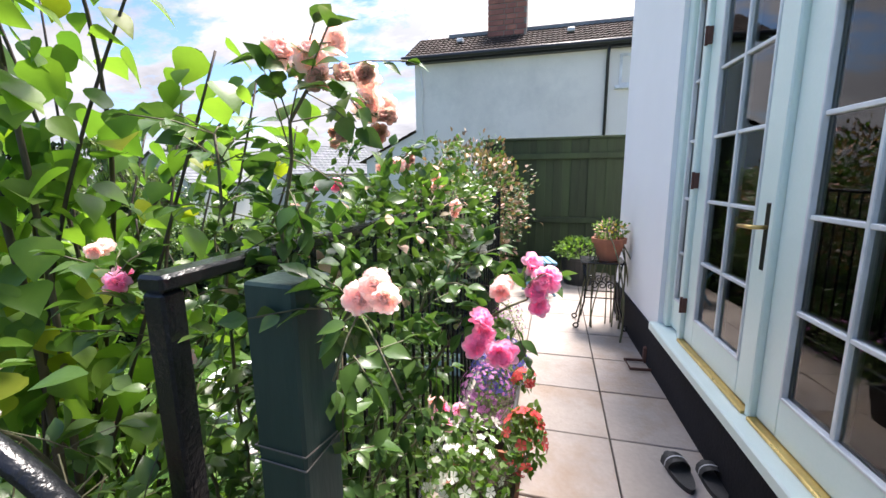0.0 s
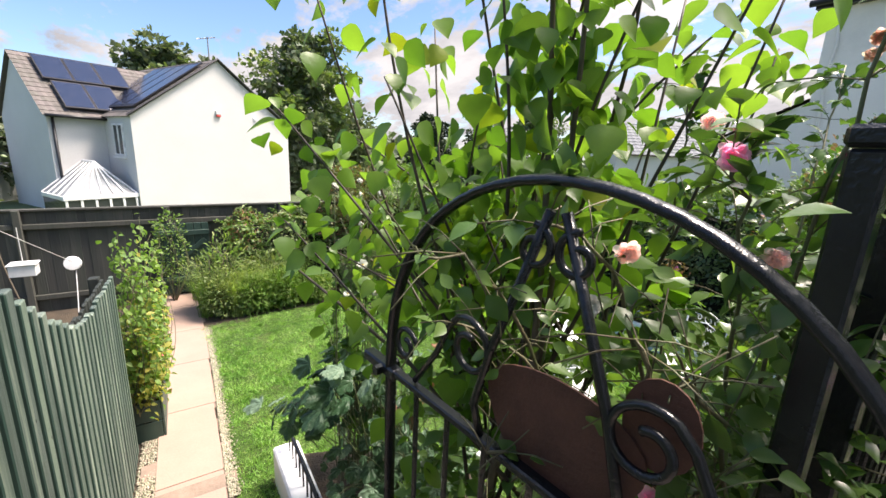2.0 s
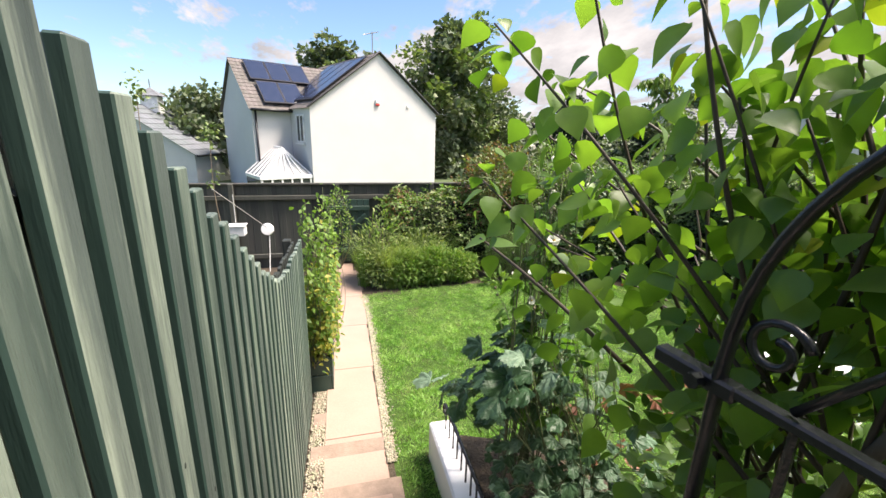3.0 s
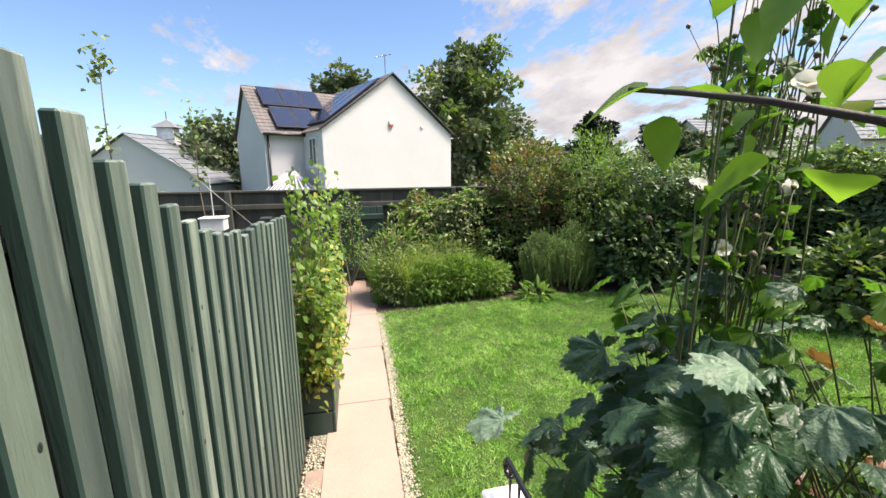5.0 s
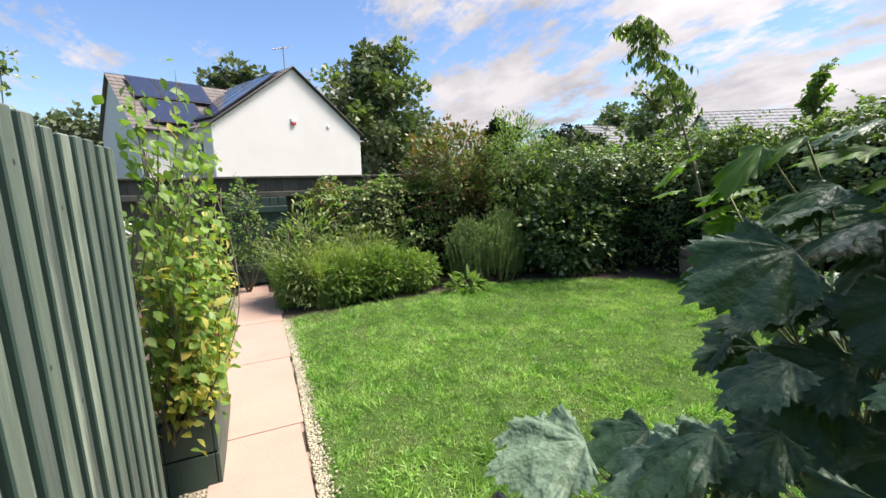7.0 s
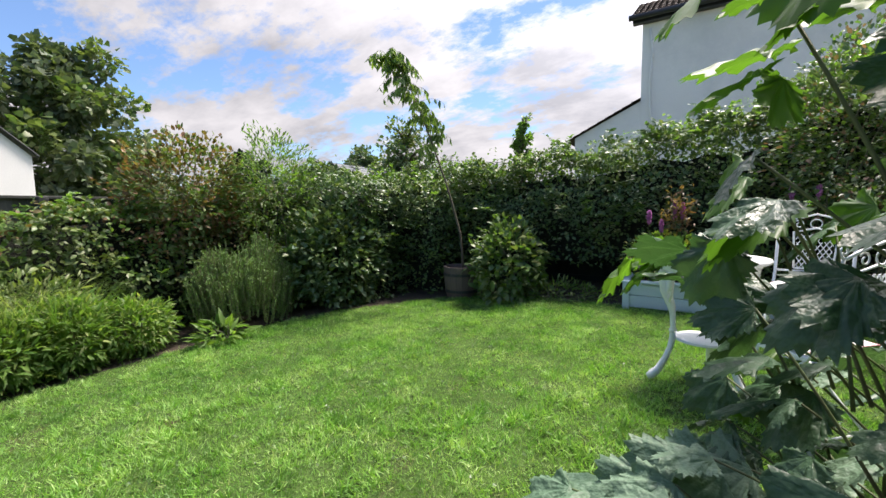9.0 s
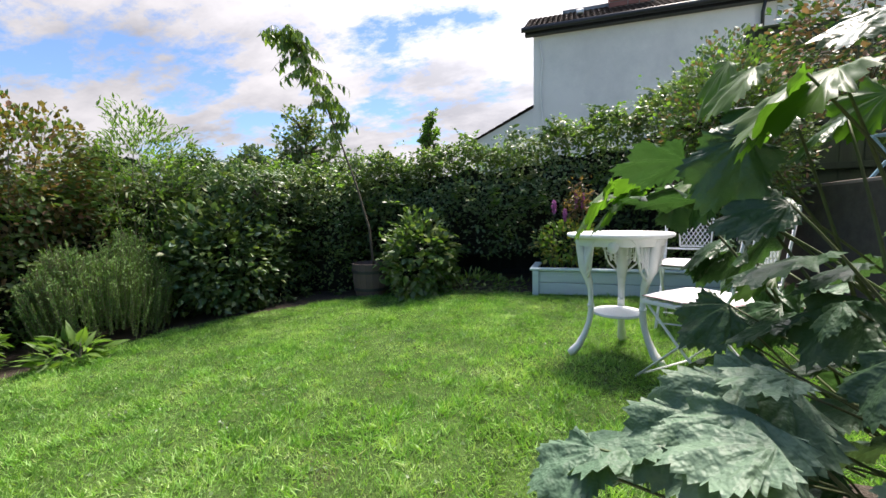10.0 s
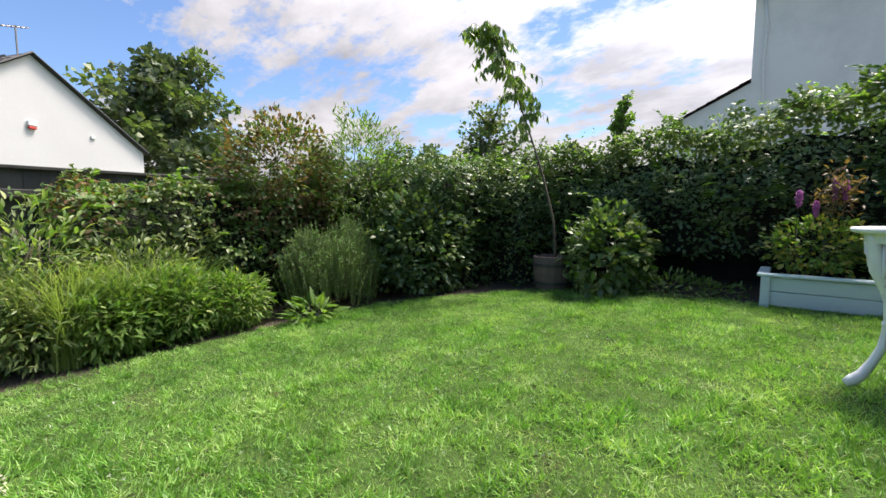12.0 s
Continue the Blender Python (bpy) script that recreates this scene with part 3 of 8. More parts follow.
def build_lawn():
    lawn = thing("lawn", "mown green lawn with a few dry and mossy patches", "lawn")
    tagged(lawn, kind="structure")
    x, y = grass_points(300000)
    dens = 0.9 * patches(x, y, 0.55, 3) + 0.6 * patches(x, y, 0.17, 4)
    keep = rng.uniform(-1.7, 1.0, len(x)) < dens + 1.5
    x, y, dens = x[keep], y[keep], dens[keep]
    n = len(x)
    P = np.stack([x, y, ground_z(x, y) - 0.005], 1)
    tip = rand_dir(n, 1.0)
    tip[:, 0] += 0.35 * np.sin(y * 9)
    tuft = 0.7 * patches(x, y, 0.11, 5) + 0.7 * patches(y, x, 0.05, 6)
    size = rng.uniform(0.021, 0.038, n) * (1 + 0.25 * dens) * np.clip(1 + 0.75 * tuft, 0.7, 1.7)
    tone = 0.35 * patches(x, y, 0.42, 11) + 0.65 * patches(x, y * 0.6, 0.12, 12) + 0.5 * patches(y, x, 0.045, 13) + rng.normal(0, 0.28, n)
    up, wide = rand_dir(n), rng.uniform(0.9, 1.5, n)
    for a, b, mt in ((-9, -0.36, GRASS_DARK), (-0.36, 0.56, GRASS), (0.56, 9, GRASS_PALE)):
        k = (tone >= a) & (tone < b)
        scatter("grass", GRASS_T, P[k], unit(tip[k]), up[k], size[k], mt, lawn, label="short mown grass", wide=wide[k])
    # worn, mossy clumps and dry scraps
    c = np.stack(grass_points(600)[:2], 1)[:230]
    P, k = [], 26
    for cx, cy in c:
        q = rng.normal(0, (0.16, 0.07), (k, 2)) @ np.array([[0.9, 0.35], [-0.35, 0.9]])
        P.append(q + (cx, cy))
    P = np.concatenate(P)
    P = P[lawn_inside(P[:, 0], P[:, 1])]
    P3 = np.stack([P[:, 0], P[:, 1], ground_z(P[:, 0], P[:, 1]) - 0.004], 1)
    scatter("moss", TUFT, P3, rand_dir(len(P3), 0.3), rand_dir(len(P3), 1.0), rng.uniform(0.010, 0.022, len(P3)), HEDGE_DARK, lawn, label="dark moss and clover")
    P = np.stack(grass_points(22000), 1)
    P = P[patches(P[:, 0], P[:, 1], 0.14, 8) > rng.uniform(-0.3, 0.9, len(P))]
    P3 = np.stack([P[:, 0], P[:, 1], ground_z(P[:, 0], P[:, 1]) + 0.004], 1)
    scatter("clipping", GRASS_T, P3, rand_dir(len(P3), 0.2), rand_dir(len(P3), 1.0), rng.uniform(0.02, 0.05, len(P3)), GRASS_DRY, lawn, label="pale dry clippings")


build_lawn()


# ---- patio, steps, path ----
PATIO_EDGE = 0.56
patio = Geo().box((-0.62, -0.9, -1.6), (6.4, PATIO_EDGE, -0.035))
solid("patio_base", patio, JOINT, kind="structure")
STEPS, GOING, RISE = 7, 0.29, 0.171
flight = Geo()
for i in range(STEPS):
    flight.box((-0.60, PATIO_EDGE + 0.004 + i * GOING, -1.6), (0.22, PATIO_EDGE + (i + 1) * GOING, -(i + 1) * RISE), 0.01)
solid("stairs", flight, SLAB, kind="structure")

path_base = Geo()
for i in range(13):
    y0 = 2.60 + i * 0.45
    z = float(ground_z(-0.25, y0 + 0.22))
    path_base.box((-0.60, y0, z - 0.2), (0.03, y0 + 0.45, z - 0.010))
solid("path_base", path_base, PATH_JOINT, kind="structure")

# white retaining wall beside the steps and the flower bed behind it
wall = Geo()
wall.box((0.26, PATIO_EDGE + 0.06, -1.6), (0.44, 3.20, -0.92), 0.012)
solid("retaining_wall", wall, WHITE_RENDER, kind="structure")
bed = Geo()
rim = [(0.45, 0.6), (1.5, 0.6), (1.48, 2.3), (1.1, 2.75), (0.75, 3.0), (0.45, 3.12)]
bed.prism(rim, -1.6, -1.0)
solid("flower_bed_soil", bed, SOIL, kind="structure")


# ---- own house ----
def build_house():
    """White rendered wall with a black plinth and pale green glazed doors; local x runs along the wall, y out of it."""
    h = thing("house", "white rendered house wall with black plinth", "house", (2.0, -0.79, 0), turn=radians(3))
    tagged(h, kind="structure")
    L, R = -6.0, 2.52
    a, b, top = -1.95, 1.08, 2.62
    w = Geo()
    w.box((L, -0.32, 0.32), (a, 0, 3.85)).box((b, -0.32, 0.32), (R, 0, 3.85)).box((a, -0.32, top), (b, 0, 3.85))
    w.box((R - 0.3, -7.0, 0.32), (R, -0.32, 3.85)).box((L, -7.0, 0.32), (L + 0.3, -0.32, 3.85)).box((L + 0.3, -7.0, 0.32), (R - 0.3, -6.7, 3.85))
    part("wall", w, WHITE_RENDER, h)
    p = Geo()
    p.box((L, -0.30, -1.5), (R - 0.01, 0.012, 0.32), 0.006).box((R - 0.3, -7.0, -1.5), (R - 0.01, -0.3, 0.32))
    part("plinth", p, PLINTH, h, "black painted plinth")
    r = Geo()
    r.add([(L - 0.3, 0.1, 3.84), (R + 0.2, 0.1, 3.84), (R + 0.2, -3.6, 5.6), (L - 0.3, -3.6, 5.6), (L - 0.3, -7.4, 3.84), (R + 0.2, -7.4, 3.84)],
          [[0, 1, 2, 3], [3, 2, 5, 4], [0, 3, 4], [1, 5, 2], [0, 4, 5, 1]])
    part("roof", r, TILE, h, "brown tiled roof")
    # sill, frame
    part("window_sill", Geo().box((a - 0.02, -0.16, 0.324), (b + 0.03, 0.05, 0.384), 0.008), FRAME, h, "pale green painted sill")
    f = Geo()
    f.box((b - 0.075, -0.13, 0.388), (b, -0.03, top), 0.006).box((a, -0.13, 0.388), (a + 0.075, -0.03, top), 0.006)
    f.box((a + 0.075, -0.13, top - 0.08), (b - 0.075, -0.03, top), 0.006)
    f.box((0.755, -0.125, 0.388), (0.805, -0.032, top - 0.08), 0.006)
    f.box((0.045 - 1.0 - 0.55, -0.125, 0.388), (-0.93 - 0.5, -0.032, top - 0.08), 0.006)
    part("door_frame", f, FRAME, h, "pale sage green frame")

    def leaf(name, x0, x1, z0, z1, stile, bars, uprights, bottom, top_rail, label, handle=0):
        d = new(name)
        d.parent = h
        tagged(d, label)
        g = Geo()
        y0, y1 = -0.11, -0.055
        s0, s1 = stile if isinstance(stile, tuple) else (stile, stile)
        g.box((x0, y0, z0), (x0 + s0, y1, z1), 0.005).box((x1 - s1, y0, z0), (x1, y1, z1), 0.005)
        g.box((x0 + s0, y0, z0), (x1 - s1, y1, z0 + bottom), 0.003).box((x0 + s0, y0, z1 - top_rail), (x1 - s1, y1, z1), 0.003)
        part("sash", g, FRAME, d, "pale green sash")
        gx0, gx1, gz0, gz1 = x0 + s0, x1 - s1, z0 + bottom, z1 - top_rail
        m = Geo()
        for e in (gx0, gx1 - 0.014):
            m.box((e, -0.075, gz0), (e + 0.014, -0.05, gz1), 0.003)
        for e in (gz0, gz1 - 0.014):
            m.box((gx0 + 0.014, -0.075, e), (gx1 - 0.014, -0.05, e + 0.014), 0.003)
        for i in range(1, uprights + 1):
            x = gx0 + (gx1 - gx0) * i / (uprights + 1)
            m.box((x - 0.009, -0.085, gz0 + 0.014), (x + 0.009, -0.056, gz1 - 0.014), 0.003)
        for z in bars:
            m.box((gx0 + 0.014, -0.084, z - 0.009), (gx1 - 0.014, -0.0575, z + 0.009), 0.003)
        part("glazing_bar", m, MUNTIN, d, "white glazing bars")
        part("pane", Geo().box((gx0 - 0.005, -0.078, gz0 - 0.005), (gx1 + 0.005, -0.072, gz1 + 0.005)), GLASS, d)
        return d

    bars = [0.915, 1.265, 1.615, 1.965]
    d1 = leaf("door", -0.06, 0.75, 0.405, top - 0.09, (0.14, 0.13), bars, 1, 0.16, 0.12, "pale green glazed door leaf, closed")
    leaf("door", -0.915, -0.105, 0.405, top - 0.09, (0.13, 0.14), bars, 1, 0.16, 0.12, "pale green glazed door leaf, closed")
    part("meeting_stile", Geo().box((-0.10, -0.12, 0.388), (-0.065, -0.03, top - 0.09), 0.006), FRAME, h, "pale green meeting stile")
    leaf("side_window", 0.81, b - 0.08, 0.405, top - 0.09, 0.035, bars, 0, 0.19, 0.10, "narrow glazed side light")
    leaf("side_window", a + 0.08, -1.51, 0.405, top - 0.09, 0.06, bars, 0, 0.16, 0.10, "narrow glazed side light")
    leaf("side_window", -1.425, -0.92, 0.405, top - 0.09, 0.05, bars, 0, 0.16, 0.10, "narrow glazed side light")
    part("threshold_strip", Geo().box((-0.06, -0.06, 0.385), (0.755, -0.02, 0.403), 0.003), BRASS, h, "brass threshold strip")
    part("threshold_strip", Geo().box((-0.915, -0.06, 0.385), (-0.105, -0.02, 0.403), 0.003), BRASS, h, "brass threshold strip")
    hd = Geo()
    hd.box((-0.045, -0.055, 1.02), (-0.005, -0.045, 1.30), 0.004)
    part("lock_plate", hd, BLACK_METAL, d1, "dark lock plate")
    hd = Geo().tube([(-0.025, -0.05, 1.20), (-0.025, 0.0, 1.20), (-0.015, 0.008, 1.20), (0.085, 0.01, 1.195)], [0.009, 0.009, 0.009, 0.007], 8)
    part("door_handle", hd, BRASS, d1, "brass lever handle", smooth=True)
    for z in (0.62, 1.38, 2.17):
        part("hinge", Geo().tube([(0.758, -0.028, z - 0.05), (0.758, -0.028, z + 0.05)], 0.009, 8).box((0.74, -0.055, z - 0.045), (0.78, -0.030, z + 0.045)), RUSTY, d1, "brown steel hinge")
    # added room behind the doors, walls and ceiling coloured dark to read as dim
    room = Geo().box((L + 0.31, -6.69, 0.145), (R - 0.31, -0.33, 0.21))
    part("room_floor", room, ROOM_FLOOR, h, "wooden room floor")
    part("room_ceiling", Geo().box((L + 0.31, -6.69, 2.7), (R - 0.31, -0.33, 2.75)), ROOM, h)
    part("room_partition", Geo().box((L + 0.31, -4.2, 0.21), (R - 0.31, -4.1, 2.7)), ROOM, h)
    for cx0, cx1 in ((0.80, 1.03), (0.10, 0.64), (-0.78, -0.16)):
        c = Geo()
        n = 60
        t = np.linspace(0, 1, n)
        X = cx0 + (cx1 - cx0) * t
        Y = -0.20 + 0.022 * np.sin(t * (cx1 - cx0) * 95) + 0.008 * np.sin(t * 31)
        V = [(x, y, z) for z in (0.23, 2.5) for x, y in zip(X, Y)]
        c.add(V, [[i, i + 1, n + i + 1, n + i] for i in range(n - 1)])
        part("curtain", c, CURTAIN, h, "hanging cream curtain", smooth=True)


build_house()


# ---- far and neighbouring buildings ----
def tiled_slope(name, p0, p1, up, rows, cols, mat, parent, label, wave=0.03):
    """Roof slope from its eave line p0 to p1, rising by up; each tile course overlaps the one below."""
    p0, p1, up = (np.array(a, float) for a in (p0, p1, up))
    along = (p1 - p0)
    nrm = unit(np.cross(along, up))
    if nrm[2] < 0:
        nrm = -nrm
    V, F = [], []
    for r in range(rows):
        a, b = p0 + up * r / rows, p0 + up * (r + 1.06) / rows
        for c in range(cols):
            s0, s1, sm = along * c / cols, along * (c + 1) / cols, along * (c + 0.5) / cols
            k = len(V)
            lift = nrm * wave
            V += [a + s0 + lift * 0.7, a + sm + lift * 1.6, a + s1 + lift * 0.7, b + s0, b + sm + lift * 0.5, b + s1, a + s0 - lift * 0.2, a + sm + lift * 0.6, a + s1 - lift * 0.2]
            F += [[k, k + 1, k + 4, k + 3], [k + 1, k + 2, k + 5, k + 4], [k + 6, k + 7, k + 1, k], [k + 7, k + 8, k + 2, k + 1]]
    return part(name, Geo().add(np.array(V), F), mat, parent, label, kind="stuff")


def brick_stack(name, lo, hi, parent, label):
    """Chimney with each brick a piece of its own."""
    st = new(name)
    st.parent = parent
    tagged(st, label)
    part("mortar", Geo().box(np.array(lo) + 0.012, np.array(hi) - 0.012), MORTAR, st)
    H, Lb = 0.15, 0.30
    me = Geo().box((-Lb / 2 + 0.012, -0.06, 0.012), (Lb / 2 - 0.012, 0.06, H - 0.012), 0.006).mesh("brick", BRICK)
    z, row = lo[2], 0
    while z < hi[2] - 0.05:
        for face in range(2):
            off = 0 if row % 2 else Lb / 2
            y = lo[1] + off * 0.5
            while y < hi[1] - 0.08:
                if face == 0:
                    ob = new("brick", me)
                    ob.parent = st
                    ob.location, ob.rotation_euler = (lo[0] + 0.05, min(y + Lb / 2, hi[1] - Lb / 2), z), (0, 0, radians(90))
                y += Lb
            x = lo[0] + 0.15
            while face == 1 and x < hi[0]:
                ob = new("brick", me)
                ob.parent = st
                ob.location = (x, hi[1] - 0.05, z)
                x += Lb
        z += H
        row += 1
    return st


def window_part(parent, lo, hi, axis, bars=1):
    """uPVC window in the wall plane whose normal is the given axis (0: x, 1: y); lo and hi bound the frame."""
    w = new("window")
    w.parent = parent
    tagged(w, "white framed window")
    lo, hi = np.array(lo, float), np.array(hi, float)
    o = 1 - axis
    g = Geo()
    t = 0.07

    def bx(o0, o1, z0, z1, dp0, dp1):
        a, b = np.zeros(3), np.zeros(3)
        a[o], b[o], a[2], b[2], a[axis], b[axis] = o0, o1, z0, z1, dp0, dp1
        g.box(a, b, 0.008)
    bx(lo[o], lo[o] + t, lo[2], hi[2], lo[axis], hi[axis]), bx(hi[o] - t, hi[o], lo[2], hi[2], lo[axis], hi[axis])
    bx(lo[o] + t, hi[o] - t, lo[2], lo[2] + t, lo[axis], hi[axis]), bx(lo[o] + t, hi[o] - t, hi[2] - t, hi[2], lo[axis], hi[axis])
    for i in range(1, bars + 1):
        m = lo[o] + (hi[o] - lo[o]) * i / (bars + 1)
        bx(m - 0.03, m + 0.03, lo[2] + t, hi[2] - t, lo[axis], hi[axis])
    part("window_frame", g, UPVC, w)
    mid = (lo[axis] + hi[axis]) / 2
    a, b = lo.copy(), hi.copy()
    a[axis], b[axis] = mid - 0.008, mid + 0.008
    a[[o, 2]] += 0.05
    b[[o, 2]] -= 0.05
    part("pane", Geo().box(a, b), DARK_GLASS, w)
    return w


def north_house():
    h = thing("neighbouring_house", "large cream rendered house with brown tiled roof and brick chimney", "house", (0, 0, 0))
    X, e, y1, y0 = 12.3, 4.85, 4.15, -4.2
    w = Geo()
    w.box((X, y0, -2.0), (X + 6.5, y1, e))
    w.add([(X, y1 - 0.001, e), (X + 6.5, y1 - 0.001, e), (X + 3.25, y1 - 0.001, e + 2.2), (X, y0, e), (X + 6.5, y0, e), (X + 3.25, y0, e + 2.2)],
          [[0, 1, 2], [3, 5, 4], [0, 2, 5, 3], [1, 4, 5, 2]])
    part("wall", w, GREY_RENDER, h, "cream render with stains")
    tiled_slope("roof", (X - 0.30, y1 + 0.25, e - 0.02), (X - 0.30, y0, e - 0.02), (1.7, 0, 0.98), 8, 60, TILE, h, "brown interlocking roof tiles")
    r2 = Geo().box((X + 1.2, y0, e + 0.35), (X + 4.5, y1 - 0.75, e + 1.0), 0.02)
    part("roof_upstand", r2, LEAD, h, "grey lead ridge upstand")
    g = Geo().tube([(X - 0.30, y1 + 0.3, e - 0.05), (X - 0.30, y0, e - 0.05)], 0.075, 8)
    part("gutter", g, GUTTER, h, "black gutter", smooth=True)
    part("fascia", Geo().box((X - 0.2, y0, e - 0.16), (X - 0.004, y1 + 0.22, e + 0.02)), GUTTER, h, "black fascia board")
    part("drainpipe", Geo().tube([(X - 0.24, -1.25, e - 0.1), (X - 0.07, -1.25, e - 0.4), (X - 0.07, -1.25, -1.5)], 0.04, 8), GUTTER, h, "black drainpipe", smooth=True)
    part("drainpipe", Geo().tube([(X - 0.04, y1 - 0.18, e - 0.3), (X - 0.04, y1 - 0.25, e - 0.9), (X - 0.04, y1 - 0.2, 3.2), (X - 0.04, y1 - 0.3, 1.5), (X - 0.04, y1 - 0.2, -1)], 0.03, 6), GREY_RENDER, h, "pipe painted like the wall", smooth=True)
    brick_stack("chimney", (X + 0.9, 0.95, e + 0.1), (X + 1.6, 2.1, e + 2.0), h, "red brick chimney")
    part("flashing", Geo().box((X + 0.8, 0.85, e + 0.28), (X + 1.7, 2.2, e + 0.55), 0.01), LEAD, h, "lead flashing")
    for y in (2.9, -0.3):
        part("roof_vent", Geo().box((X + 0.55, y - 0.1, e + 0.55), (X + 0.75, y + 0.1, e + 0.66), 0.02), UPVC, h, "pale roof vent")
    window_part(h, (X - 0.03, -2.6, 3.75), (X + 0.05, -1.55, 4.55), 0)
    part("window_sill", Geo().box((X - 0.12, -2.7, 3.66), (X + 0.02, -1.45, 3.745), 0.01), UPVC, h, "white sill")
    a = Geo()
    a.box((X, y1 + 0.002, -2), (X + 5, y1 + 1.7, 1.95))
    a.add([(X, y1 + 0.002, 1.95), (X, y1 + 0.002, 2.75), (X, y1 + 1.7, 1.95), (X + 5, y1 + 0.002, 1.95), (X + 5, y1 + 0.002, 2.75), (X + 5, y1 + 1.7, 1.95)],
          [[0, 2, 1], [3, 4, 5], [1, 2, 5, 4], [0, 1, 4, 3]])
    part("lean_to_wall", a, GREY_RENDER, h, "cream rendered lean-to")
    tiled_slope("lean_to_roof", (X - 0.12, y1 + 1.95, 1.86), (X + 5, y1 + 1.95, 1.86), (0, -1.95, 0.95), 9, 24, TILE, h, "tiled lean-to roof", 0.02)


north_house()


def west_house():
    h = thing("white_house", "white rendered two storey house with dark slate roof and solar panels", "house", (0, 0, 0))
    # the whole house stands turned by 25 degrees round the middle of its gable
    turn = radians(25)
    pivot = Vector((1.58, 22.0, 0))
    at = pivot - Matrix.Rotation(turn, 3, "Z") @ pivot
    h.location, h.rotation_euler = at, (0, 0, turn)
    Y, e, apex = 22.0, 2.15, 4.8
    x0, x1, xm = -1.71, 5.40, 1.85
    xl, back, me, ridge = -3.5, 2.4, 2.06, 4.5
    w = Geo()
    w.box((x0, Y, -4), (x1, Y + 8, e))
    w.add([(x0, Y, e), (x1, Y, e), (xm, Y, apex - 0.03), (x0, Y + 8, e), (x1, Y + 8, e), (xm, Y + 8, apex - 0.03)], [[0, 1, 2], [3, 5, 4], [0, 2, 5, 3], [1, 4, 5, 2]])
    w.box((xl, Y + back, -4), (x0 - 0.002, Y + back + 5.6, me))
    w.add([(xl, Y + back, me), (xl, Y + back + 5.6, me), (xl, Y + back + 2.8, ridge - 0.05)], [[0, 2, 1]])
    part("wall", w, FAR_WHITE, h, "bright white render")
    tiled_slope("roof", (x1 + 0.12, Y - 0.1, e - 0.05), (x1 + 0.12, Y + 8, e - 0.05), (xm - x1 - 0.12, 0, apex - e + 0.07), 14, 20, SLATE, h, "dark slate roof", 0.02)
    tiled_slope("roof", (x0 - 0.12, Y + 8, e - 0.05), (x0 - 0.12, Y - 0.1, e - 0.05), (xm - x0 + 0.12, 0, apex - e + 0.07), 14, 20, SLATE, h, "dark slate roof", 0.02)
    tiled_slope("roof", (xl - 0.15, Y + back - 0.2, me - 0.05), (xm - 0.2, Y + back - 0.2, me - 0.05), (0, 3.0, ridge - me + 0.05), 14, 22, SLATE, h, "dark slate roof", 0.02)
    tiled_slope("roof", (xm - 0.2, Y + back + 5.8, me - 0.05), (xl - 0.15, Y + back + 5.8, me - 0.05), (0, -3.0, ridge - me + 0.05), 8, 12, SLATE, h, "dark slate roof", 0.02)
    part("verge", Geo().tube([(x0 - 0.14, Y - 0.1, e), (xm, Y - 0.1, apex + 0.03), (x1 + 0.14, Y - 0.1, e)], 0.055, 6), GUTTER, h, "dark verge tiles")
    part("gutter", Geo().tube([(xl - 0.1, Y + back - 0.28, me - 0.05), (x0, Y + back - 0.28, me - 0.05)], 0.07, 6), GUTTER, h, "black gutter", smooth=True)
    part("drainpipe", Geo().tube([(xl + 0.15, Y + back - 0.07, me - 0.1), (xl + 0.15, Y + back - 0.07, -3)], 0.05, 6), GUTTER, h, "black drainpipe", smooth=True)

    def panel(origin, ex, ez, label="dark solar panel"):
        o, ex, ez = np.array(origin), np.array(ex), np.array(ez)
        n = unit(np.cross(ex, ez))
        if n[2] < 0:
            n = -n
        V = [o, o + ex, o + ex + ez, o + ez]
        V = [v + n * 0.10 for v in V] + [v + n * 0.15 for v in V]
        p = new("solar_panel")
        p.parent = h
        tagged(p, label)
        part("panel_frame", Geo().add(V, [[0, 3, 2, 1], [4, 5, 6, 7], [0, 1, 5, 4], [1, 2, 6, 5], [2, 3, 7, 6], [3, 0, 4, 7]]), SOLAR_RIM, p)
        m = 0.04
        c = [o + ex * a + ez * b + n * 0.155 for a, b in ((m, m), (1 - m, m), (1 - m, 1 - m), (m, 1 - m))]
        part("cell_sheet", Geo().add(c, [[0, 1, 2, 3]]), SOLAR, p)
    sl = np.array([0, 3.0, ridge - me + 0.05])
    foot = Y + back - 0.2
    for c in range(2):
        panel(np.array([xl + 0.62 + c, foot, me]) + sl * 0.08, (0.98, 0, 0), sl * 0.42)
    for c in range(3):
        panel(np.array([xl + 0.45 + c, foot, me]) + sl * 0.53, (0.98, 0, 0), sl * 0.40)
    s2 = np.array([xm - x0, 0, apex - e])
    for c in range(4):
        panel(np.array([x0, Y + 0.35 + c * 1.05, e]) + s2 * 0.10, (0, 1.0, 0), s2 * 0.80)
    window_part(h, (x0 - 0.06, Y + 0.7, 0.6), (x0 + 0.02, Y + 1.6, 1.85), 0)
    part("window_sill", Geo().box((x0 - 0.14, Y + 0.65, 0.5), (x0 - 0.002, Y + 1.65, 0.59), 0.01), UPVC, h, "white sill")
    al = new("alarm_box")
    al.parent = h
    tagged(al, "white alarm box with red base")
    part("box_body", Geo().box((1.6, Y - 0.09, 2.5), (1.85, Y - 0.002, 2.68), 0.02), UPVC, al)
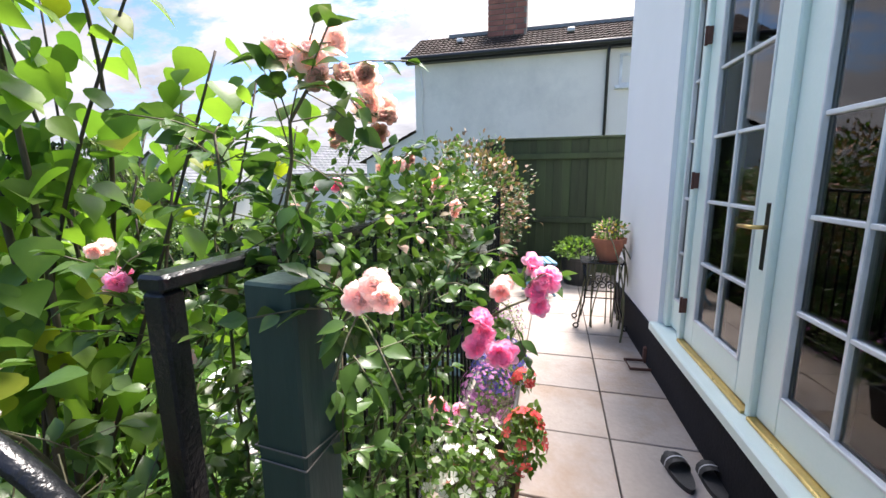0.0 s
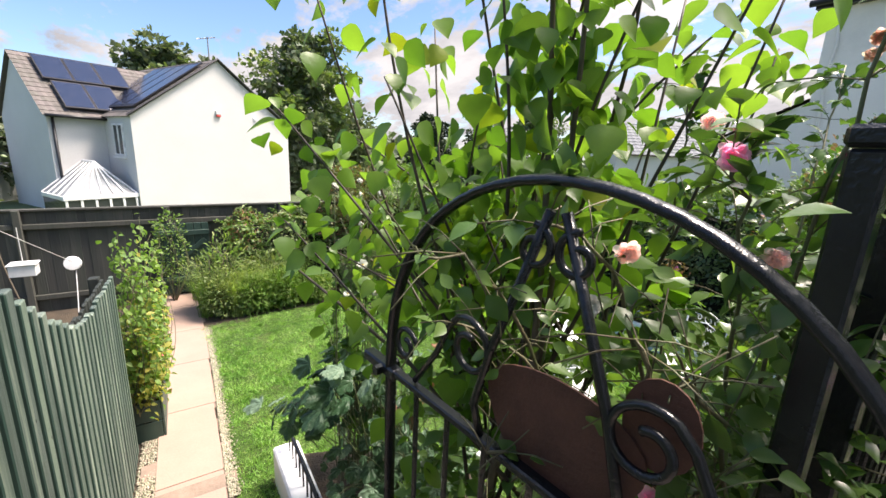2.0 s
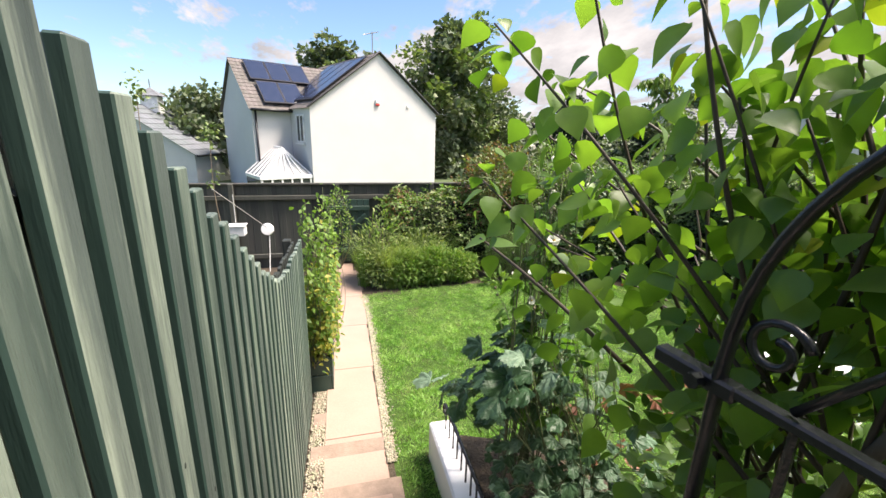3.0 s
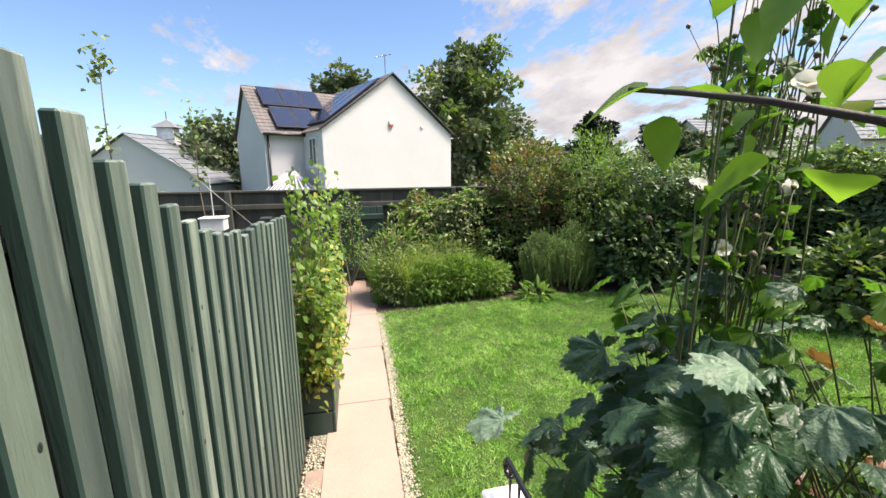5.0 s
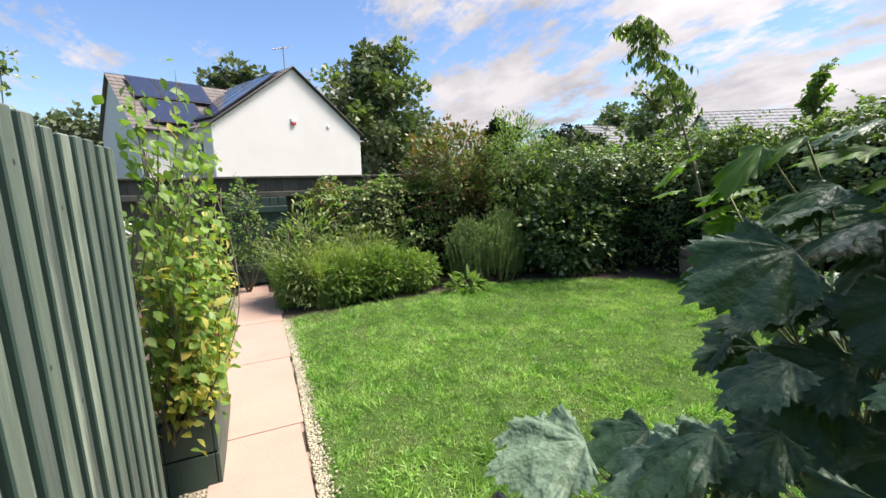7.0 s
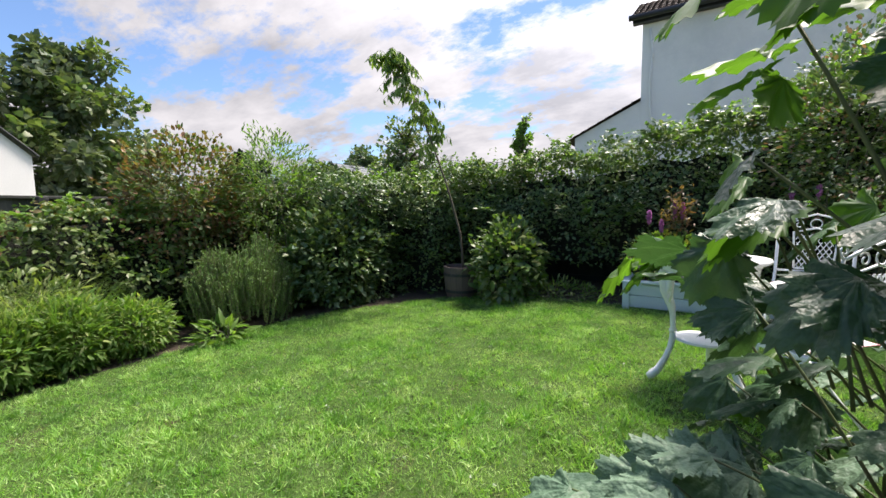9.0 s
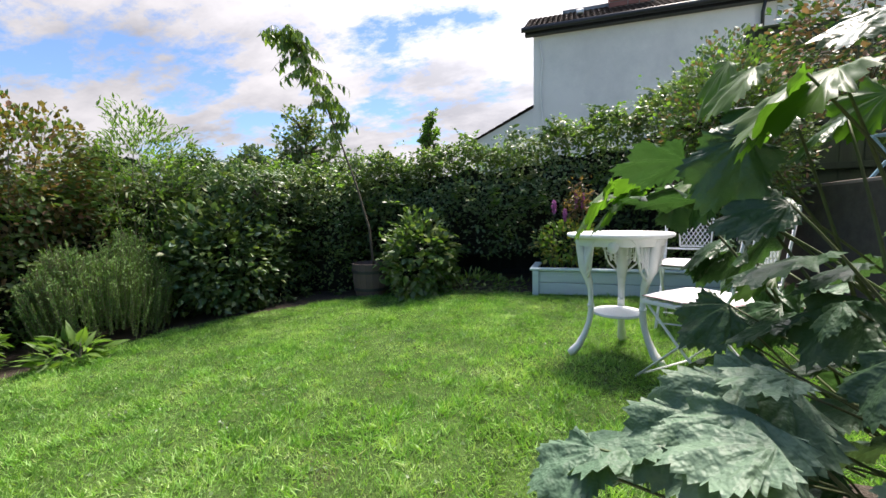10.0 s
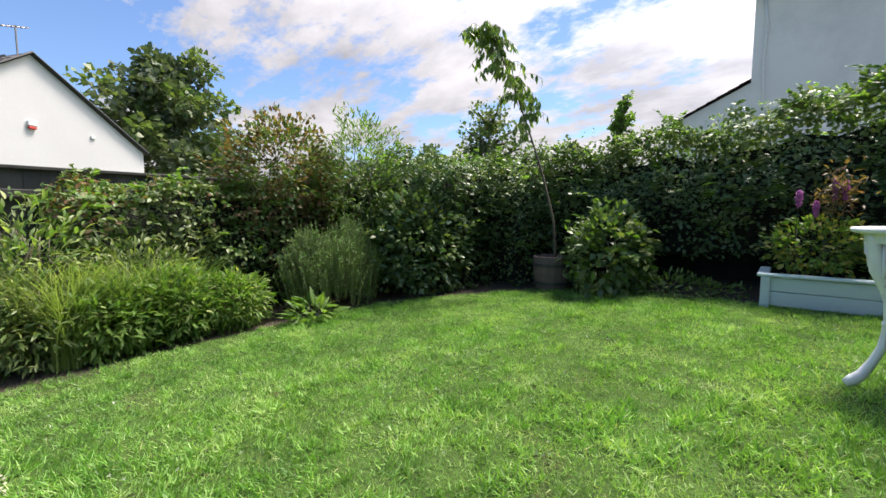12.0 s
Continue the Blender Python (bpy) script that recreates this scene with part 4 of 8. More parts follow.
    part("box_base", Geo().box((1.62, Y - 0.085, 2.40), (1.83, Y - 0.004, 2.495), 0.02), RED_PLASTIC, al)
    part("vent", Geo().box((3.45, Y - 0.05, 2.4), (3.6, Y - 0.002, 2.52), 0.01), UPVC, h, "small vent")
    a = Geo()
    a.tube([(2.1, Y + 1.0, 4.2), (2.1, Y + 1.0, 5.9)], 0.025, 5)
    a.tube([(1.6, Y + 1.0, 5.7), (2.45, Y + 1.0, 5.95)], 0.018, 5)
    for i in range(6):
        a.tube([(1.7 + i * 0.13, Y + 0.8, 5.73 + i * 0.038), (1.7 + i * 0.13, Y + 1.2, 5.73 + i * 0.038)], 0.01, 4)
    part("aerial", a, WIRE, h, "television aerial")
    # glazed conservatory with a hipped roof
    c = thing("conservatory", "white conservatory with a pale hipped roof beside the white house", "conservatory", tuple(at), turn=turn)
    z1, top_z, cx0, cx1, cy0, cy1 = -0.85, 0.30, -4.0, x0 - 0.05, Y + 0.1, Y + back - 0.03
    mx, my = cx0 + 0.62 * (cx1 - cx0), cy0 + 1.2
    rf = Geo().add([(cx0, cy0, z1), (cx1, cy0, z1), (cx1, cy1, z1), (cx0, cy1, z1), (mx, my, top_z), (mx, cy1, top_z)],
                   [[0, 1, 4], [1, 2, 5, 4], [0, 4, 5, 3]])
    part("glazed_roof", rf, CONS_ROOF, c, "pale polycarbonate roof")
    fr = Geo()
    top = np.array((mx, my, top_z + 0.03))
    for px in np.linspace(cx0, cx1, 7):
        fr.tube([(px, cy0, z1 + 0.03), tuple(top + (0, 0, 0.02))], 0.035, 5)
    for q in np.linspace(0, 1, 5):
        fr.tube([(cx0, cy0 + (cy1 - cy0) * q, z1 + 0.03), (mx, my + (cy1 - my) * q, top_z + 0.05)], 0.03, 5)
        fr.tube([(cx1, cy0 + (cy1 - cy0) * q, z1 + 0.03), (mx, my + (cy1 - my) * q, top_z + 0.05)], 0.03, 5)
    fr.tube([tuple(top), (mx, cy1, top_z + 0.05)], 0.06, 6)
    fr.box((cx0 - 0.05, cy0 - 0.05, z1 - 0.12), (cx1 + 0.05, cy0 + 0.02, z1 + 0.03), 0.01)
    fr.box((cx0 - 0.05, cy0 + 0.02, z1 - 0.12), (cx0 + 0.02, cy1 - 0.02, z1 + 0.03), 0.01)
    for px in np.linspace(cx0, cx1 - 0.08, 6):
        fr.box((px, cy0 - 0.03, -3), (px + 0.08, cy0 + 0.04, z1 - 0.12), 0.005)
    part("frame", fr, UPVC, c, "white frame")
    part("pane", Geo().box((cx0, cy0, -3), (cx1, cy0 + 0.02, z1 - 0.12)).box((cx0, cy0, -3), (cx0 + 0.02, cy1 - 0.03, z1 - 0.12)), DARK_GLASS, c)


west_house()


def far_roof_house(name, cx, cy, z_e, z_r, length, depth, wallm, roofm, label, turn=0.0):
    h = thing(name, label, "house", (cx, cy, 0), turn=turn)
    L, D = length / 2, depth / 2
    w = Geo().box((-L, -D, -5), (L, D, z_e))
    w.add([(-L, -D, z_e), (-L, D, z_e), (-L, 0, z_r), (L, -D, z_e), (L, D, z_e), (L, 0, z_r)], [[0, 2, 1], [3, 4, 5], [0, 3, 5, 2], [1, 2, 5, 4]])
    part("wall", w, wallm, h)
    tiled_slope("roof", (-L - 0.2, -D - 0.2, z_e - 0.1), (L + 0.2, -D - 0.2, z_e - 0.1), (0, D + 0.2, z_r - z_e + 0.14), 10, 20, roofm, h, "slate roof")
    tiled_slope("roof", (L + 0.2, D + 0.2, z_e - 0.1), (-L - 0.2, D + 0.2, z_e - 0.1), (0, -D - 0.2, z_r - z_e + 0.14), 6, 10, roofm, h, "slate roof")
    part("gutter", Geo().tube([(-L - 0.2, -D - 0.25, z_e - 0.12), (L + 0.2, -D - 0.25, z_e - 0.12)], 0.06, 6), GUTTER, h, "dark gutter")
    return h


# ---- fences ----
def board_mesh(w, t, h, mat, name="board"):
    return Geo().box((-w / 2, -t / 2, 0), (w / 2, t / 2, h), 0.004).mesh(name, mat)


def side_fence():
    """Tall boards beside the steps, upright, with the tops falling in a curve to a level run."""
    f = thing("garden_fence", "weathered green board fence with stepped tops beside the path", "fence", (-0.66, 0, 0))
    tops = [(-1.0, 1.75), (0.6, 1.62), (1.0, 1.43), (1.35, 1.24), (1.6, 1.10), (1.9, 0.90), (2.2, 0.705), (2.5, 0.52), (2.75, 0.41), (3.0, 0.315), (3.3, 0.285), (3.7, 0.27), (4.2, 0.25)]
    pitch = 0.098
    k = 0
    y = -0.55
    while y < 4.2:
        y0 = y
        z0 = -0.2 if y0 < 0.5 else float(max(ground_z(-0.6, y0) + 0.02, -0.2 - (y0 - 0.5) * 0.62))
        top = float(stretch_of(y0, tops)) + random.uniform(-0.012, 0.012)
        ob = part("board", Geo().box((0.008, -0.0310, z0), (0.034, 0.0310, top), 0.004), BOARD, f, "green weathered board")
        # faces across the fence line take the darker green, fronts the paler board
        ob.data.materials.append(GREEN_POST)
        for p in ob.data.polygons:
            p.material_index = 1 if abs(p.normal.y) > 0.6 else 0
        ob.location = (0, y0, 0)
        ob.rotation_euler = (random.uniform(-0.006, 0.006), 0, random.uniform(-0.03, 0.03))
        for _ in range(int(rng.integers(0, 3))):
            zk = rng.uniform(z0 + 0.1, top - 0.1)
            kn = Geo().lathe([(0.001, 0.0008), (0.003, 0.0007), (0.0045, 0.0)], 8, cap=False)
            knot = part("knot", kn, BOARD_BACK, ob, "dark timber knot")
            knot.location, knot.rotation_euler = (0.0344, rng.uniform(-0.018, 0.018), zk), (0, radians(90), 0)
            knot.scale = (1.6, 1.0, 1.0)
        # back boards fill the gaps, their colour darkened in place of shade
        back = part("back_board", Geo().box((-0.052, -0.036, z0), (-0.032, 0.036, top - 0.03), 0.004), BOARD_BACK, f, "back board darkened for the shade in the gap")
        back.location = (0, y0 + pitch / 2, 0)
        y += pitch
        k += 1
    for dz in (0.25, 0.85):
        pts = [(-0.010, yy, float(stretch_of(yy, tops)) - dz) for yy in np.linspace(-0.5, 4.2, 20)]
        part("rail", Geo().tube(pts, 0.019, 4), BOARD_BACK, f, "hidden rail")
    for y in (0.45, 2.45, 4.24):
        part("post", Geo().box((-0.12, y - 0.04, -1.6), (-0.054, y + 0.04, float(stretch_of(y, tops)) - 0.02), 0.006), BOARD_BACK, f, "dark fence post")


side_fence()


def plank_fence(name, label, p0, p1, z0, z1, mat, pitch=0.12, cap=True, posts=2.0, backside=1):
    """A closeboard fence from p0 to p1 with rails, posts and a capping."""
    p0, p1 = Vector((*p0, 0)), Vector((*p1, 0))
    L = (p1 - p0).length
    f = thing(name, label, "fence", tuple(p0), turn=math.atan2(p1.y - p0.y, p1.x - p0.x))
    me = board_mesh(pitch + 0.012, 0.016, z1 - z0, mat)
    for i in range(int(L / pitch)):
        ob = part("board", me, mat, f)
        ob.location = (pitch * (i + 0.5), 0.006 * (i % 2), z0)
        ob.rotation_euler = (0, random.uniform(-0.004, 0.004), random.uniform(-0.05, 0.05))
    s = -backside
    for z in (z0 + 0.3, z1 - 0.28) + ((z1 - 1.2,) if z1 > 1 else ()):
        part("rail", Geo().box((0, min(s * 0.02, s * 0.07), z), (L, max(s * 0.02, s * 0.07), z + 0.08), 0.006), mat, f, "horizontal rail")
    if cap:
        part("capping", Geo().box((0, -0.05, z1 - 0.005), (L, 0.05, z1 + 0.03), 0.006), mat, f, "flat top capping")
    n = max(1, round(L / posts))
    for i in range(n + 1):
        x = L * i / n
        part("post", Geo().box((x - 0.045, min(s * 0.02, s * 0.11), z0 - 0.2), (x + 0.045, max(s * 0.02, s * 0.11), z1 + 0.02), 0.008), mat, f, "square fence post")
    return f


plank_fence("back_fence", "old grey closeboard fence at the end of the garden", (-6.0, 9.0), (7.2, 9.0), -1.6, 0.12, GREY_BOARD)
plank_fence("boundary_fence", "mossy green closeboard fence closing the patio", (6.3, -1.9), (6.3, 1.0), -0.1, 1.93, MOSS_BOARD, backside=-1)
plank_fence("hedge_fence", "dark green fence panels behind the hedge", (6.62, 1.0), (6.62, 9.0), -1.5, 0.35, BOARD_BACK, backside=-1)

# garden gate at the end of the path
g = thing("path_gate", "dark green ledged timber gate at the end of the path", "gate", (-0.15, 8.9, -1.48))
for i in range(7):
    ob = part("board", Geo().box((-0.055, -0.01, 0.04), (0.055, 0.01, 1.32), 0.004), GREEN_POST, g)
    ob.location = (-0.36 + i * 0.12, 0, 0)
for z in (0.25, 1.1):
    part("ledge", Geo().box((-0.42, -0.045, z), (0.42, -0.012, z + 0.09), 0.005), GREEN_POST, g, "cross ledge")
part("brace", Geo().box((-0.45, -0.043, -0.04), (0.45, -0.014, 0.04), 0.005, Matrix.Translation((0, 0, 0.72)) @ Matrix.Rotation(radians(-40), 4, "Y")), GREEN_POST, g, "diagonal brace")


# ---- ironwork ----
def arc(cx, cy, r, a0, a1, n=14, fx=1.0):
    return [(cx + fx * r * math.cos(radians(a)), cy + r * math.sin(radians(a))) for a in np.linspace(a0, a1, n)]


def spiral(cx, cy, r0, r1, a0, turns, n=26):
    return [(cx + (r0 + (r1 - r0) * k) * math.cos(radians(a0 + 360 * turns * k)), cy + (r0 + (r1 - r0) * k) * math.sin(radians(a0 + 360 * turns * k))) for k in np.linspace(0, 1, n)]


def garden_gate():
    """Arched wrought iron gate standing open; local x runs along its width from the free edge to the hinge, z up."""
    W, zb = 0.783, 0.782
    g = thing("garden_gate", "black wrought iron gate with an arched top, standing open", "gate", (0.20, 1.13, 0), turn=math.atan2(0.35 - 1.13, 0.29 - 0.20))

    def xz(pts):
        return [(x, 0, z) for x, z in pts]
    arch = [(0, -0.1)] + [(0, zb)] + [(W / 2 - W / 2 * math.cos(a), zb + 0.44 * math.sin(a) ** 0.85) for a in np.linspace(0.02, math.pi - 0.02, 30)] + [(W, zb), (W, -0.1)]
    part("arch_frame", Geo().tube(xz(arch), 0.0145, 8, 0.55), BLACK_METAL, g, "glossy black arched frame", smooth=True)
    for z in (zb - 0.005, -0.06, 0.28):
        part("rail", Geo().box((-0.035, -0.011, z - 0.008), (W + 0.02, 0.011, z + 0.008), 0.003), BLACK_METAL, g, "flat cross rail")
    part("latch", Geo().box((-0.10, -0.014, zb - 0.022), (0.03, 0.014, zb + 0.004), 0.004).tube([(-0.02, -0.03, zb - 0.01), (-0.02, 0.03, zb - 0.01)], 0.012, 8), BLACK_METAL, g, "black latch bolt")
    for i in range(1, 8):
        x = W * i / 8
        part("baluster", Geo().tube([(x, 0, -0.06), (x, 0, zb - 0.01)], 0.006, 6), BLACK_METAL, g, "thin black bar")
    m = W / 2
    for s in (-1, 1):
        part("upright_bar", Geo().tube(xz([(m + s * 0.012, zb + 0.40), (m + s * 0.10, zb + 0.16), (m + s * 0.13, zb + 0.05), (m + s * 0.11, zb)]), 0.0075, 6), BLACK_METAL, g, "black bar", smooth=True)
        part("scroll", Geo().tube(xz([(x, z) for x, z in spiral(m + s * 0.035, zb + 0.345, 0.034, 0.008, 90, s * 1.2)]), 0.006, 6), BLACK_METAL, g, "small scroll", smooth=True)
        base = (m + s * 0.30, zb + 0.01)
        pts = [base, (m + s * 0.235, zb + 0.10), (m + s * 0.20, zb + 0.17)]
        pts += [(m + s * 0.15 + s * x, zb + 0.145 + z) for x, z in spiral(0, 0, 0.055, 0.02, 60, 1.15)]
        part("scroll", Geo().tube(xz(pts), 0.0065, 6), BLACK_METAL, g, "curled scroll", smooth=True)
        part("scroll", Geo().tube(xz([(m + s * 0.335 + s * x, zb + 0.075 + z) for x, z in spiral(0, 0, 0.04, 0.012, 160, -1.2)]), 0.006, 6), BLACK_METAL, g, "curled scroll", smooth=True)
    # rusty cut-out plate fixed behind the bars
    out = [(0.41 + 0.130 * math.cos(a) * (1 + 0.08 * math.sin(3 * a)), zb + 0.075 + 0.095 * math.sin(a) * (1 + 0.1 * math.cos(2 * a))) for a in np.linspace(0, 2 * math.pi, 28, endpoint=False)]
    pl = Geo()
    pl.add([(x, 0.016, z) for x, z in out] + [(x, 0.020, z) for x, z in out], [list(range(28)), list(range(28, 56))[::-1]] + [[i, i + 28, (i + 1) % 28 + 28, (i + 1) % 28] for i in range(28)])
    out = [(0.545 + 0.045 * math.cos(a), zb + 0.165 + 0.060 * math.sin(a)) for a in np.linspace(0, 2 * math.pi, 18, endpoint=False)]
    pl.add([(x, 0.0208, z) for x, z in out] + [(x, 0.024, z) for x, z in out], [list(range(18)), list(range(18, 36))[::-1]] + [[i, i + 18, (i + 1) % 18 + 18, (i + 1) % 18] for i in range(18)])
    part("cutout_plate", pl, RUSTY, g, "rusty brown metal cut-out plate")


garden_gate()

# green gate post with a wire round it
p = thing("gate_post", "dark green square timber post with wire round it", "post", (0.492, 0.345, 0), turn=radians(-5))
part("post_shaft", Geo().box((-0.040, -0.040, -1.0), (0.040, 0.040, 1.29), 0.004), GREEN_POST, p)
for dz, tl in ((0.0, 0.012), (0.012, -0.008)):
    ring = [(x, y, 1.045 + dz + tl * x * 10) for x, y in ((-0.042, -0.042), (0.042, -0.042), (0.042, 0.042), (-0.042, 0.042), (-0.042, -0.042))]
    part("wire_tie", Geo().tube(ring, 0.0013, 5), WIRE, p, "thin rusty wire")


def patio_railing():
    r = thing("patio_railing", "black metal railing along the edge of the patio", "railing", (0, 0, 0))
    Y, z = 0.51, 1.285
    part("handrail", Geo().box((0.43, Y - 0.022, z - 0.012), (3.9, Y + 0.022, z + 0.012), 0.005), BLACK_METAL, r, "flat glossy handrail")
    part("bottom_rail", Geo().box((0.62, Y - 0.015, 0.08), (3.9, Y + 0.015, 0.10), 0.004), BLACK_METAL, r)
    for x, w in ((0.45, 0.018), (0.66, 0.022), (3.9, 0.02)):
        part("post", Geo().box((x - w, Y - w, -0.04), (x + w, Y + w, z - 0.013), 0.004), BLACK_METAL, r, "square black post")
    x = 0.70
    while x < 3.85:
        part("baluster", Geo().tube([(x, Y, 0.10), (x, Y, z - 0.013)], 0.0075, 6), BLACK_METAL, r, "round black baluster")
        x += 0.105


patio_railing()


def wall_railing():
    r = thing("wall_railing", "low black metal railing on the white retaining wall", "railing", (0, 0, 0))
    X, z = 0.36, -0.735
    pts = [(X, 0.9, z), (X, 3.12, z)] + [(X, 3.12 + 0.035 * math.sin(a), z - 0.035 + 0.035 * math.cos(a)) for a in np.linspace(0.2, 4.2, 12)]
    part("handrail", Geo().tube(pts, 0.013, 8, 0.7), BLACK_METAL, r, "flat rail with a curled end", smooth=True)
    y = 3.10
    while y > 0.95:
        part("baluster", Geo().tube([(X, y, -0.925), (X, y, z)], 0.0065, 6), BLACK_METAL, r, "thin black baluster")
        y -= 0.095


wall_railing()


# ---- plants ----
def branch(p0, p1, r0, r1, bend=0.1, n=8, sag=0.0):
    p0, p1 = np.array(p0, float), np.array(p1, float)
    t = np.linspace(0, 1, n)[:, None]
    off = rng.normal(0, bend, 3) * np.linalg.norm(p1 - p0)
    P = p0 + (p1 - p0) * t + off * np.sin(t * np.pi) + np.array([0, 0, -sag]) * t**2
    return P, np.linspace(r0, r1, n)


def lilac(parent):
    """Broad shrub of upright stems with heart-shaped leaves."""
    st = Geo()
    tips = []
    base = np.array([0.78, 1.25, -1.0])
    P, R = branch(base, (0.62, 1.10, 0.7), 0.024, 0.012, 0.03)
    st.tube(P, R, 7)
    P, R = branch((0.62, 1.10, 0.7), (0.56, 1.13, 1.9), 0.011, 0.005, 0.02)
    st.tube(P, R, 7)
    trunks = [P]
    P, R = branch((0.66, 1.12, 0.6), (0.60, 1.06, 2.1), 0.009, 0.004, 0.02)
    st.tube(P, R, 7)
    trunks.append(P)
    part("trunk", st, BARK, parent, "grey-brown stems", smooth=True)
    ends = [(0.12, 1.9, 1.40), (0.22, 1.75, 1.75), (0.35, 1.6, 1.95), (0.5, 1.45, 2.15), (0.65, 1.3, 2.3), (0.75, 1.1, 2.2), (0.9, 0.95, 2.0), (1.0, 1.5, 2.0), (0.75, 1.9, 1.75),
            (0.5, 2.15, 1.30), (1.1, 1.1, 1.75), (1.2, 1.4, 1.6), (0.3, 2.0, 1.15), (0.9, 0.8, 1.72), (1.1, 0.85, 1.70), (1.3, 0.95, 1.75), (1.5, 1.0, 1.62), (0.2, 2.15, 0.95), (0.62, 2.3, 1.0),
            (1.4, 1.3, 1.5), (0.35, 1.5, 1.45), (0.5, 1.2, 1.65), (0.8, 1.6, 1.5), (0.6, 1.0, 1.75), (0.66, 2.35, 0.62), (0.40, 2.25, 0.80)]
    ends += [(0.45, 1.75, 1.0), (0.5, 1.6, 1.3), (0.55, 1.5, 1.2), (0.62, 1.4, 1.4), (0.9, 1.7, 1.1), (0.55, 1.35, 1.15), (0.75, 1.45, 1.25), (1.0, 1.25, 1.3), (0.95, 1.9, 0.7)]
    sm = Geo()
    L, T = [], []
    for P in trunks:
        for p in np.repeat(P[2:], 7, 0):
            d = rand_dir(1, 0.2)[0]
            L.append(p + d * rng.uniform(0.03, 0.09))
            T.append(d)
    for e in ends:
        e = np.array(e)
        foot = base + (rng.uniform(-0.18, 0.18), rng.uniform(-0.15, 0.2), 0.9 + rng.uniform(0, 0.8))
        P, R = branch(foot, e, 0.008, 0.003, 0.05, 14)
        sm.tube(P, R, 5)
        for i in range(3, 14):
            for s in (0, 1):
                if rng.random() < 0.9:
                    a = i * 1.57 + s * np.pi + rng.uniform(-0.4, 0.4)
                    d = np.array([math.cos(a), math.sin(a), 0.15])
                    L.append(P[i] + d * 0.012)
                    T.append(d)
    part("shoot", sm, DARK_STEM, parent, "thin dark upright shoots", smooth=True, kind="stuff")
    L, T = np.array(L), np.array(T)
    k = ~((L[:, 0] < 0.45) & (L[:, 1] < 1.45) & (L[:, 2] < 1.35))
    L, T = L[k], T[k]
    L, T = np.concatenate([L] + [L + rng.normal(0, 0.07, L.shape)]), np.concatenate([T, rand_dir(len(T), 0)])
    k = ~((L[:, 0] < 0.42) & (L[:, 1] < 1.45) & (L[:, 2] < 1.35)) & (rng.random(len(L)) < np.interp(L[:, 2], [0.3, 0.95], [0.3, 1.0]))
    L, T = L[k], T[k]
    stalk = unit(T + (0, 0, -0.15)) * 0.03
    tip = unit(T + np.array([0, 0, -0.95]) + rng.normal(0, 0.25, T.shape))
    up = unit(np.array([0, 0, 1.0]) + rng.normal(0, 0.45, T.shape))
    size = rng.uniform(0.045, 0.102, len(L))
    pick = rng.random(len(L))
    for nm, mt, a, b, lab in (("leaf_mass", LILAC, 0, 0.94, "green heart-shaped leaves"), ("yellow_leaves", LILAC_YELLOW, 0.94, 1, "yellowing leaves")):
        k = (pick >= a) & (pick < b)
        scatter(nm, HEART, (L + stalk)[k], tip[k], up[k], size[k], mt, parent, label=lab)
    # low leaves round the foot of the shoots
    q = np.array([0.55, 1.62, 0.45]) + rng.normal(0, 1, (95, 3)) * (0.13, 0.24, 0.26)
    q = q[q[:, 0] > 0.40]
    scatter("low_leaves", HEART, q, rand_dir(len(q), -0.6) - (0.3, 0, 0), rand_dir(len(q), 1.6), rng.uniform(0.06, 0.11, len(q)), LILAC, parent, label="low heart-shaped leaves")
    # one near branch reaching over the steps
    P, R = branch((0.62, 1.75, 0.35), (0.30, 2.42, 0.66), 0.009, 0.005, 0.05)
    part("near_branch", Geo().tube(P, R, 6), DARK_STEM, parent, "dark branch", smooth=True)
    LP = np.array([(0.31, 2.38, 0.66), (0.33, 2.36, 0.64), (0.33, 2.34, 0.60), (0.40, 2.25, 0.56), (0.42, 2.22, 0.52), (0.46, 2.15, 0.50), (0.5, 2.0, 0.45)])
    LT = np.array([(-0.55, 0.5, -0.25), (0.7, -0.2, 0.15), (-0.1, 0.1, -0.9), (0.3, 0.2, -0.9), (-0.6, 0.5, -0.5), (0.6, 0.3, -0.2), (-0.5, 0.2, -0.5)])
    scatter("near_leaves", HEART, LP, LT, rand_dir(7, 1.5), [0.13, 0.12, 0.10, 0.09, 0.12, 0.10, 0.1], LILAC, parent, label="large near heart-shaped leaves")


lilac(thing("lilac_shrub", "tall leafy shrub with heart-shaped leaves in the bed behind the railing", "shrub", (0, 0, 0)))


